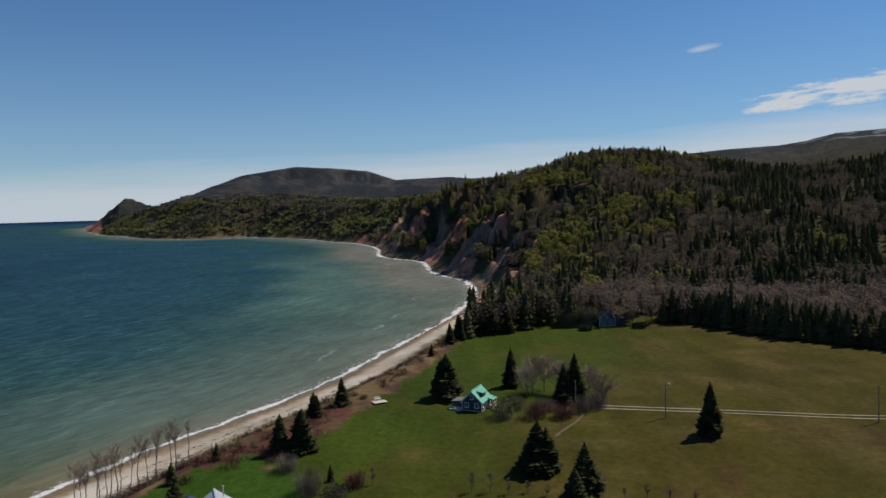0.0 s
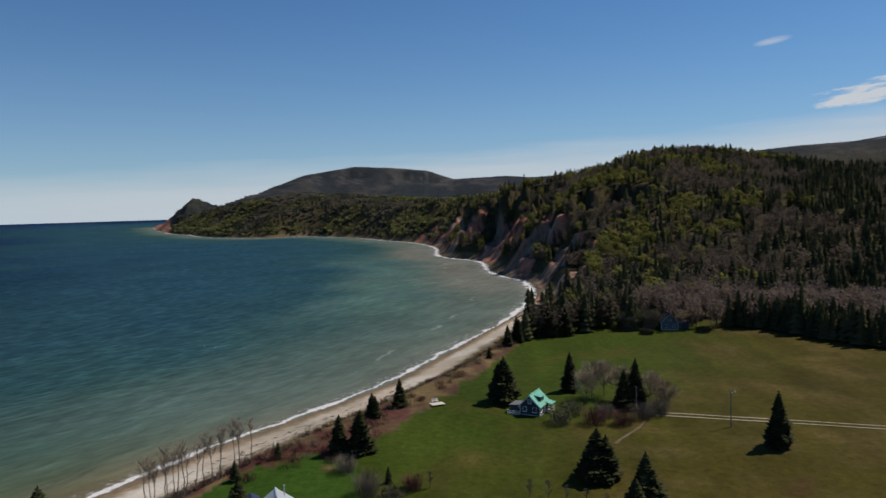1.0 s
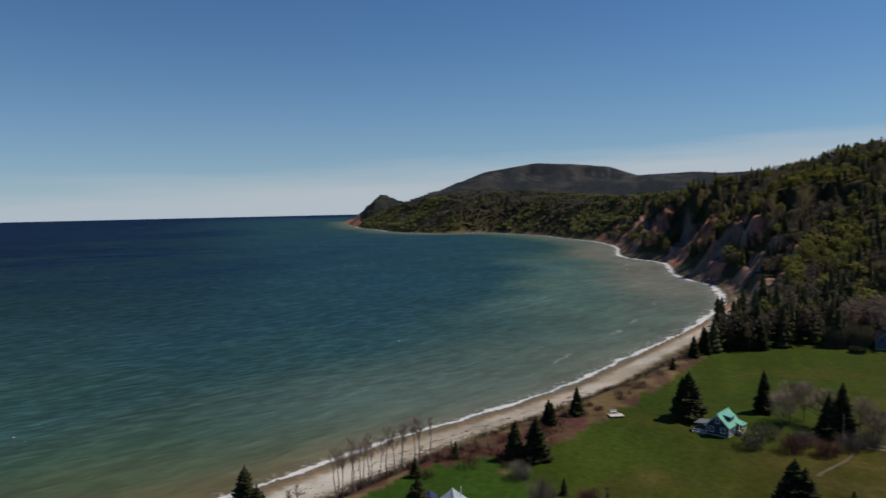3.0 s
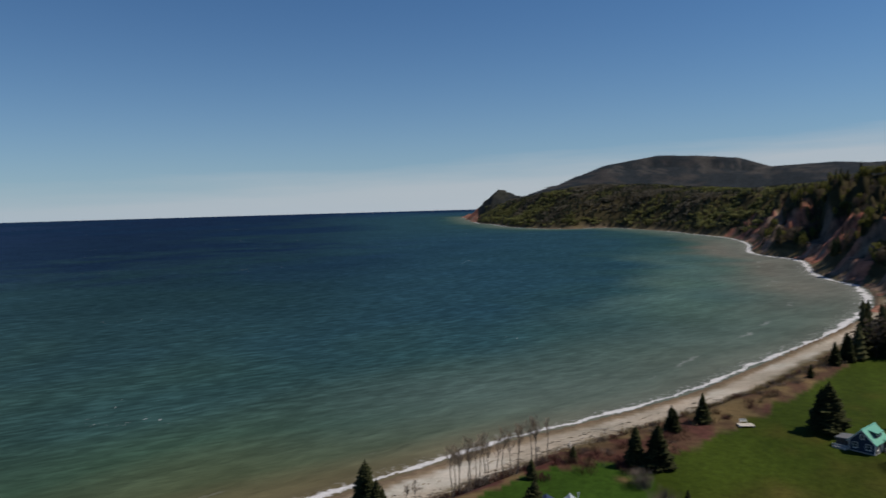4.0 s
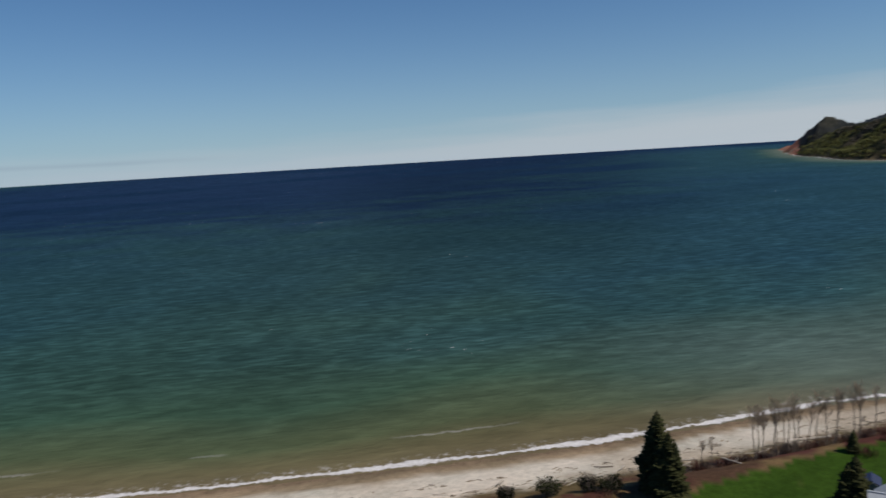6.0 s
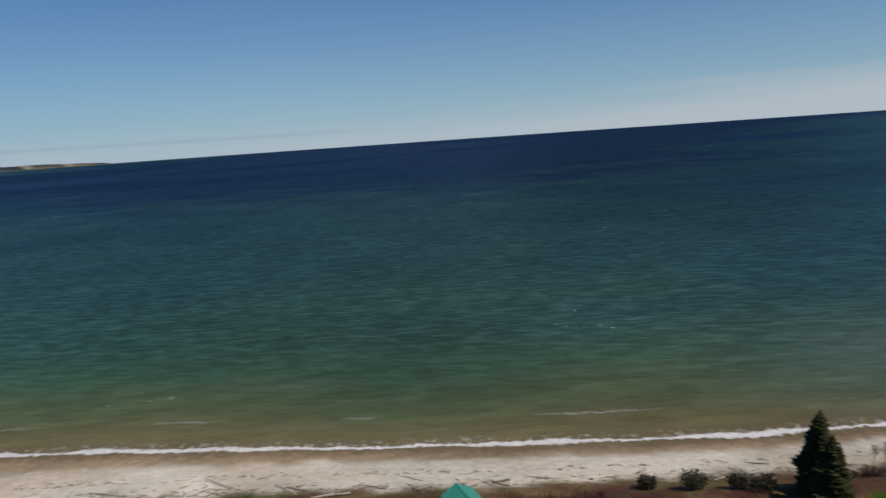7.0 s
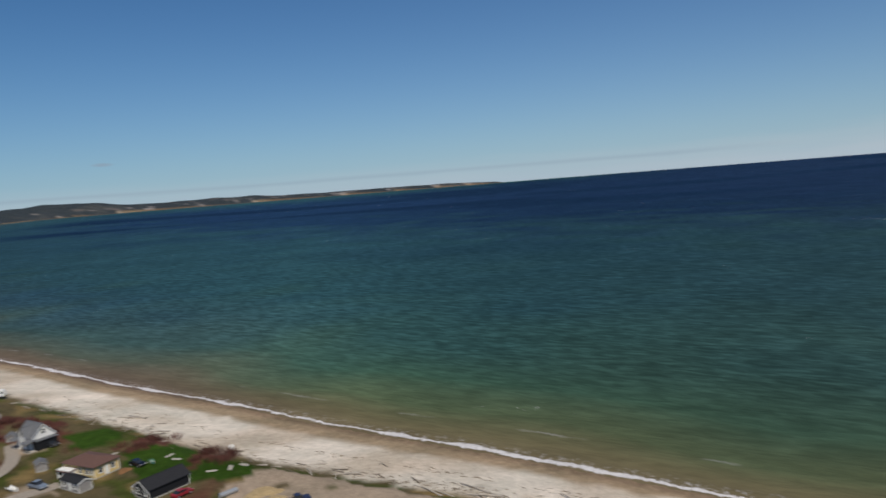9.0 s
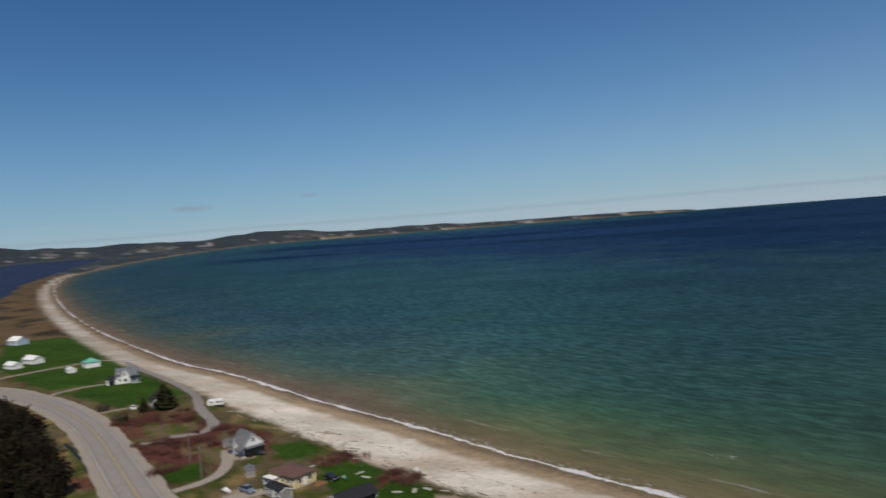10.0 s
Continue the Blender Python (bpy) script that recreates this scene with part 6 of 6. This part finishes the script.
DRIVES = [
    ([(-111, -94), (-115, -91.5), (-120, -90.5), (-126, -92.5), (-131, -96), (-136, -99.5)], 1.3, "gravel drive to the white cottage"),
    ([(-180, -206), (-187, -209), (-196, -206), (-202, -199)], 1.0, "gravel drive to the farmhouse"),
    ([(-196, -262), (-211, -264), (-232, -256), (-250, -248), (-258, -238)], 1.2, "gravel lane between the lawns"),
    ([(-155, -163), (-162, -165.5), (-168, -161), (-174, -156)], 0.8, "narrow drive to the black house"),
    ([(-132, -130), (-137, -127.5), (-141, -122)], 1.0, "short gravel turnout beside the road"),
    ([(-100, -89), (-106, -83), (-111, -78), (-114, -75)], 1.6, "gravel drive to the bungalow"),
]
for line, half, label in DRIVES:
    lay("driveway", line, -half, half, 0.12, ROAD_GRAVEL, label, "driveway", ragged=0.15)
lay("beach_lane", [(-250, -238), (-232, -212), (-218, -191), (-200.5, -166), (-185, -147.5), (-172, -136), (-164, -127), (-155, -118), (-148, -117), (-144, -123)], -1.5, 1.5, 0.12,
    ASPHALT, "grey lane along the top of the beach", "road", ragged=0.2)
for s in (-0.85, 0.85):
    lay("field_track", [(24.5, 130.6), (30, 129), (41.6, 126.2), (58.3, 122.6), (75, 119.6), (100, 115.5), (150, 108)], s - 0.24, s + 0.24, 0.10, TRACK_DIRT,
        "pale wheel rut of a track across the field", "track", ragged=0.08)
lay("footpath", [(24.6, 125.6), (22.5, 121.5), (20, 118), (17.6, 114.2)], -0.22, 0.22, 0.08, plain("path_dirt", (0.115, 0.080, 0.045), 0.95, 1.2, 0.5), "worn dirt path on the grass", "path", ragged=0.15)
lay("ditch_water", [(-104, -104.5), (-109.5, -110.5), (-120.5, -125.5), (-130, -139.5), (-136, -149)], -0.45, 0.45, 0.06, plain("ditch_water", (0.014, 0.015, 0.018), 0.45, 1.0, 0.1, spec=0.05),
    "dark ditch water beside the road", "ditch", ragged=0.2)

# ---- poles ----
POLE_WOOD = plain("pole_wood", (0.20, 0.175, 0.15), 0.9, 4.0, 0.4)
LAMP_SHELL = plain("lamp_shell", (0.55, 0.56, 0.57), 0.4, 3.0, 0.1, metal=0.3)


def pole(x, y, h, label, lamp=False, arm=True):
    h *= PLAN
    t = thing("utility_pole", spot(x, y, 20), label, "pole", "wooden poles")
    bm = bmesh.new()
    tube(bm, (0, 0, -0.4), (0, 0, h), 0.15, 0.10, 10)
    part("shaft", bm, POLE_WOOD, t)
    if arm:
        part("crossarm", boxes((-0.9, 0.9, -0.06, 0.06, h - 0.6, h - 0.46)), POLE_WOOD, t)
        for s in (-0.75, 0.0, 0.75):
            bm = bmesh.new()
            tube(bm, (s, 0, h - 0.46), (s, 0, h - 0.26), 0.06, 0.035, 8)
            part("insulator", bm, LAMP_SHELL, t)
    if lamp:
        bm = bmesh.new()
        tube(bm, (0, 0, h - 0.5), (0.9, 0, h - 0.15), 0.035, 0.03, 6)
        part("bracket", bm, LAMP_SHELL, t)
        bm = bmesh.new()
        tube(bm, (1.0, 0, h - 0.35), (1.0, 0, h - 0.02), 0.26, 0.12, 12)
        part("lamp_head", bm, LAMP_SHELL, t)


pole(38.1, 121.9, 6.2, "wooden pole with a yard lamp beside the track", True, False)
pole(72.5, 117.3, 6.4, "wooden utility pole beside the track")
pole(24.2, 131.6, 4.6, "wooden utility pole among garden trees", False, False)
pole(-127.4, -103.1, 6.6, "wooden utility pole in red scrub")
pole(-118.2, -92.8, 6.8, "wooden utility pole beside a gravel drive")

# ---- vehicles and boats ----
TYRE = plain("tyre_rubber", (0.02, 0.02, 0.02), 0.9, 5.0, 0.2)
RIM = plain("wheel_rim", (0.45, 0.45, 0.46), 0.35, 5.0, 0.1, metal=0.6)
LIGHT_LENS = plain("lamp_lens", (0.6, 0.6, 0.58), 0.2, 5.0, 0.1)
TAIL_LENS = plain("tail_lens", (0.35, 0.02, 0.02), 0.25, 5.0, 0.1)


def vehicle(name, x, y, rz, paint_mat, label, shape="car"):
    t = thing(name, spot(x, y, rz, 0.03), label, "car" if shape == "car" else "pickup")
    if shape == "car":
        low = [(-2.2, 0.35), (2.2, 0.35), (2.25, 0.62), (2.1, 0.82), (1.0, 0.95), (-1.9, 0.98), (-2.25, 0.85)]
        top = [(-1.75, 0.96), (0.95, 0.94), (0.25, 1.42), (-1.15, 1.45)]
    else:
        low = [(-2.6, 0.45), (2.6, 0.45), (2.65, 0.8), (2.5, 1.02), (1.2, 1.12), (-2.6, 1.08)]
        top = [(-0.75, 1.08), (1.2, 1.1), (0.6, 1.75), (-0.6, 1.78)]
    bm = bmesh.new()
    prism(bm, low, -0.88, 0.88)
    bmesh.ops.bevel(bm, geom=list(bm.edges), offset=0.06, segments=2, affect="EDGES")
    body = part("body", bm, paint_mat, t)
    bm = bmesh.new()
    prism(bm, top, -0.74, 0.74)
    bmesh.ops.bevel(bm, geom=list(bm.edges), offset=0.05, segments=2, affect="EDGES")
    part("cabin", bm, GLASS, t, "dark window glass")
    rx = [p[0] for p in top[2:]]
    part("roof", boxes((min(rx) - 0.02, max(rx) + 0.02, -0.7, 0.7, top[3][1] - 0.02, top[3][1] + 0.03)), paint_mat, t)
    if shape != "car":
        part("bed", boxes((-2.5, -0.85, -0.75, 0.75, 0.95, 1.10)), BLACK, t)
    for wx in ((-1.4, 1.4) if shape == "car" else (-1.65, 1.65)):
        for wy in (-0.82, 0.82):
            bm = bmesh.new()
            tube(bm, (wx, wy - 0.11, 0.34), (wx, wy + 0.11, 0.34), 0.34, 0.34, 16)
            wheel = part("wheel", bm, TYRE, t)
            bm = bmesh.new()
            s = 0.115 if wy > 0 else -0.115
            tube(bm, (wx, wy + s * 0.8, 0.34), (wx, wy + s * 1.1, 0.34), 0.2, 0.18, 12)
            part("rim", bm, RIM, wheel)
    fx = max(p[0] for p in low)
    for wy in (-0.62, 0.62):
        part("headlight", boxes((fx - 0.12, fx + 0.01, wy - 0.18, wy + 0.18, 0.66, 0.80)), LIGHT_LENS, t)
        part("tail_light", boxes((-fx - 0.01, -fx + 0.1, wy - 0.14, wy + 0.14, 0.70, 0.86)), TAIL_LENS, t)


vehicle("car", -121.6, -64.6, 65, plain("black_car_paint", (0.010, 0.011, 0.016), 0.25, 2.0, 0.1, spec=0.6), "black car parked on the lawn")
vehicle("pickup", -113.0, -78.2, 65, plain("blue_grey_paint", (0.16, 0.20, 0.26), 0.3, 2.0, 0.1, spec=0.6), "blue-grey pickup in front of the bungalow", "pickup")
vehicle("car", -107.6, -49.6, 150, plain("red_car_paint", (0.25, 0.02, 0.03), 0.3, 2.0, 0.1, spec=0.6), "small red car beside the black house")
vehicle("car", -134.0, -89.6, 70, plain("dark_grey_paint", (0.03, 0.032, 0.036), 0.3, 2.0, 0.1, spec=0.6), "dark car parked at the white cottage")
vehicle("car", -168.3, -157.2, 50, plain("white_car_paint", (0.7, 0.7, 0.7), 0.3, 2.0, 0.1, spec=0.6), "white car beside the black house")
vehicle("pickup", -103.0, -29.0, 120, NAVY, "navy pickup on the gravel yard", "pickup")


def camper(x, y, rz):
    t = thing("camper_trailer", spot(x, y, rz), "white camper trailer parked above the beach", "trailer")
    bm = bmesh.new()
    prism(bm, [(-3.0, 0.55), (2.7, 0.55), (3.1, 1.3), (2.7, 2.65), (-2.8, 2.7), (-3.1, 1.6)], -1.15, 1.15)
    bmesh.ops.bevel(bm, geom=list(bm.edges), offset=0.12, segments=3, affect="EDGES")
    part("body", bm, WHITE, t)
    for x0 in (-2.0, 0.2, 1.6):
        part("window", boxes((x0, x0 + 0.9, -1.18, -1.14, 1.5, 2.1)), GLASS, t)
    part("stripe", boxes((-2.9, 2.8, -1.17, -1.145, 1.0, 1.14)), GREY_METAL, t)
    part("hitch", boxes((2.9, 4.2, -0.06, 0.06, 0.5, 0.62)), BLACK, t)
    for wy in (-1.0, 1.0):
        bm = bmesh.new()
        tube(bm, (-0.4, wy - 0.1, 0.33), (-0.4, wy + 0.1, 0.33), 0.33, 0.33, 16)
        part("wheel", bm, TYRE, t)
    part("roof_vent", boxes((-0.6, 0.2, -0.4, 0.4, 2.68, 2.86)), GREY_METAL, t)


camper(-175.4, -132.6, 118)


def boat(x, y, rz, L, mat, label):
    t = thing("rowing_boat", spot(x, y, rz, 0.05), label, "boat", "small boats")
    n, V, F = 9, [], []
    for i in range(n):
        u = i / (n - 1)
        w = 0.62 * L * 0.27 * (math.sin(math.pi * min(1, 0.28 + 0.72 * u * 0.98)) ** 0.6 if u < 0.999 else 0.0) + 0.01
        sheer = 0.5 + 0.22 * (2 * abs(u - 0.45)) ** 2
        for y1, z in ((-w, sheer), (-w * 0.75, 0.18), (0, 0.02 + 0.25 * max(0, u - 0.75) * 2), (w * 0.75, 0.18), (w, sheer), (w * 0.86, sheer - 0.02), (0, 0.16 + 0.2 * max(0, u - 0.75) * 2), (-w * 0.86, sheer - 0.02)):
            V.append(((u - 0.5) * L, y1, z))
    for i in range(n - 1):
        for k in range(8):
            j = (k + 1) % 8
            F.append((i * 8 + k, i * 8 + j, i * 8 + 8 + j, i * 8 + 8 + k))
    F.append((0, 1, 2, 3, 4, 5, 6, 7))
    mesh_part("hull", V, F, mat, t, smooth=False)
    for u in (-0.2, 0.15):
        part("thwart", boxes((u * L - 0.12, u * L + 0.12, -0.5, 0.5, 0.38, 0.43)), PLANK, t)


boat(-131.6, -50.6, 35, 3.6, WHITE, "white rowing boat hauled up on the sand")
boat(-112.4, -82.4, 60, 4.2, WHITE, "white rowing boat beside the bungalow drive")
boat(-122.4, -62.2, 40, 2.8, plain("green_boat_paint", (0.12, 0.28, 0.22), 0.5), "green dinghy lying on the lawn")

# ---- things lying about ----
DRIFT = plain("bleached_driftwood", (0.40, 0.36, 0.31), 0.9, 5.0, 0.5)
DARK_DRIFT = plain("weathered_driftwood", (0.15, 0.125, 0.10), 0.9, 5.0, 0.5)


def log_mesh(L, r, seed, stubs=2):
    rng = random.Random(seed)
    V, F = [], []
    p, d = Vector((-L / 2, 0, r * 0.8)), Vector((1, rng.uniform(-0.1, 0.1), 0)).normalized()
    n = 5
    for i in range(n):
        q = p + d * L / n
        limb(V, F, p, q, r * (1.25 if i == 0 else 1) * (1 - 0.55 * i / n), r * (1 - 0.55 * (i + 1) / n), 7)
        d = (d + Vector((0, rng.uniform(-0.12, 0.12), rng.uniform(-0.03, 0.03)))).normalized()
        p = q
    for _ in range(stubs):
        s = Vector((rng.uniform(-0.4, 0.4) * L, 0, r))
        limb(V, F, s, s + Vector((rng.uniform(-0.3, 0.5), rng.choice((-1, 1)) * rng.uniform(0.3, 0.9), rng.uniform(0.1, 0.6))), r * 0.35, r * 0.12, 4)
    return V, F


LOGS = []
for i, (L, r, mat, label) in enumerate(((5.5, 0.17, DRIFT, "long bleached driftwood log on the sand"), (3.4, 0.15, DRIFT, "bleached driftwood log on the sand"), (2.2, 0.12, DRIFT, "short bleached driftwood log"),
                                        (4.2, 0.17, DARK_DRIFT, "dark weathered log on the sand"), (2.6, 0.14, DARK_DRIFT, "short dark log on the sand"))):
    V, F = log_mesh(L, r, 700 + i)
    ob = tagged(mesh_part("driftwood_log", V, F, mat, smooth=True), label, "log", "driftwood on the beach")
    LOGS.append(ob)
rng = random.Random(77)
spots = []
line = SHORE[(SHORE[:, 1] > -110) & (SHORE[:, 1] < 185)]
for i in range(180):
    k = rng.randrange(1, len(line) - 1)
    a, b = line[k], line[k + 1]
    u = rng.random()
    p = a + (b - a) * u
    d = (b - a) / np.linalg.norm(b - a)
    inland = np.array((-d[1], d[0]))
    if inland[0] < 0:
        inland = -inland
    wide = float(beach_width(p[1]))
    q = p + inland * wide * min(1.08, max(0.5, rng.gauss(0.93, 0.10)))
    spots.append((q[0], q[1], math.degrees(math.atan2(d[1], d[0])) + rng.gauss(0, 24)))
spots += [(-50.3, 89.9, 10), (-8.0, 208.0, 20), (-2.5, 214.0, 15)]
for i, (x, y, rz) in enumerate(spots):
    src = LOGS[rng.choice((0, 0, 1, 1, 2, 2, 3, 4))]
    m = spot(x, y, rz, -0.03) @ pose(0, 0, 0, 0, rng.uniform(-2, 2), 0) @ Matrix.Scale(rng.uniform(0.7, 1.25), 4)
    if i < 5:
        LOGS[i].matrix_world = m
    else:
        copy_thing(src, m)
# wrack and small sticks strewn along the drift line
V, F = [], []
rng = random.Random(78)
for i in range(1700):
    k = rng.randrange(1, len(line) - 1)
    a, b = line[k], line[k + 1]
    p = a + (b - a) * rng.random()
    d = (b - a) / np.linalg.norm(b - a)
    inland = np.array((-d[1], d[0])) * (1 if -d[1] > 0 else -1)
    wide = float(beach_width(p[1]))
    q = p + inland * wide * (rng.gauss(0.62, 0.03) if rng.random() < 0.25 else rng.gauss(0.95, 0.07))
    a = math.atan2(d[1], d[0]) + rng.gauss(0, 0.6)
    L, w = rng.uniform(0.2, 1.3), rng.uniform(0.03, 0.14)
    V.append((q[0], q[1], a, L, w))
zs = ground_z([v[0] for v in V], [v[1] for v in V])
VV = []
for (x, y, a, L, w), z in zip(V, zs):
    c, s, k = math.cos(a), math.sin(a), len(VV)
    x, y, z = x * PLAN, y * PLAN, z * PLAN
    VV += [(x - c * L - s * w, y - s * L + c * w, z), (x - c * L + s * w, y - s * L - c * w, z), (x + c * L, y + s * L, z + 0.02), (x, y, z + w * 1.6)]
    F += [(k, k + 1, k + 3), (k + 1, k + 2, k + 3), (k + 2, k, k + 3)]
tagged(mesh_part("beach_wrack", VV, F, plain("wrack_mix", (0.22, 0.18, 0.135), 0.95, 0.4, 0.8)), "strewn sticks and dark weed along the drift line", "debris", kind="stuff")

deck = thing("boat_landing", spot(-13.1, 135.6, 25), "pale plank platform at the edge of the lawn", "platform")
for i in range(8):
    part("plank", boxes((-1.7, 1.7, -1.2 + i * 0.3, -0.93 + i * 0.3, 0.35, 0.42)), PLANK, deck)
for sx in (-1.5, 1.5):
    part("bearer", boxes((sx - 0.08, sx + 0.08, -1.2, 1.2, -0.2, 0.35)), GREY_WALL, deck)
bench = thing("garden_bench", spot(-13.6, 136.4, 25, 0.42), "white wooden bench on the platform", "bench")
part("seat", boxes((-0.8, 0.8, -0.22, 0.22, 0.38, 0.43)), WHITE, bench)
part("backrest", boxes((-0.8, 0.8, 0.2, 0.25, 0.5, 0.9)), WHITE, bench)
for sx in (-0.7, 0.7):
    part("leg", boxes((sx - 0.04, sx + 0.04, -0.2, 0.24, 0.0, 0.38)), WHITE, bench)

pipe = bmesh.new()
for r in (0.55, 0.47):
    bmesh.ops.create_cone(pipe, cap_ends=False, segments=20, radius1=r, radius2=r, depth=4.0, matrix=pose(0, 0, 0.55, 0, 90, 0))
cp = part("culvert_pipe", pipe, plain("galvanised_steel", (0.36, 0.38, 0.40), 0.45, 3.0, 0.3, metal=0.5))
cp.matrix_world = spot(-107.0, -41.6, 140)
tagged(cp, "grey corrugated culvert pipe beside the gravel yard", "pipe")


def heap(x, y, w, h, mat, label, seed, name="straw_heap"):
    rng = random.Random(seed)
    V, F, n, m = [], [], 18, 7
    for i in range(m):
        u = i / (m - 1)
        for k in range(n):
            a = 6.283 * k / n
            r = w * (1 - u) * (1 + 0.22 * math.sin(3 * a + seed) + rng.uniform(-0.08, 0.08))
            V.append((math.cos(a) * r * 1.4, math.sin(a) * r, h * (1 - (1 - u) ** 2) * (1 + rng.uniform(-0.12, 0.12)) - 0.08))
    for i in range(m - 1):
        for k in range(n):
            j = (k + 1) % n
            F.append((i * n + k, i * n + j, (i + 1) * n + j, (i + 1) * n + k))
    ob = mesh_part(name, V, F, mat, smooth=True)
    ob.matrix_world = spot(x, y, seed * 37)
    tagged(ob, label, "heap")


STRAW = plain("straw_chips", (0.42, 0.31, 0.16), 0.95, 1.6, 0.75, relief=0.12)
heap(-107.6, -36.0, 3.0, 0.35, STRAW, "low heap of yellow straw on gravel", 3)
heap(-104.6, -33.4, 2.2, 0.3, STRAW, "small heap of yellow straw on gravel", 4)
heap(-119.5, -66.0, 1.6, 0.4, plain("rust_leaves", (0.20, 0.10, 0.04), 0.95, 1.5, 0.5), "flat heap of rusty dead leaves beside the bungalow", 5, "leaf_heap")
rng = random.Random(91)
for i, (x, y) in enumerate(((-118.0, -45.5), (-119.2, -43.4), (-117.0, -48.6), (-126.0, -60.5), (-123.8, -58.2), (-128.0, -73.0))):
    p = thing("plank_stack", spot(x, y, rng.uniform(0, 180)), "loose stack of weathered planks on the grass", "planks", "plank stacks")
    for k in range(5):
        part("plank", boxes((-1.2 + rng.uniform(-0.3, 0.3), 1.2 + rng.uniform(-0.3, 0.3), -0.5 + k * 0.2, -0.33 + k * 0.2, 0.02, 0.10 + 0.05 * (k % 2))), DECKING, p)
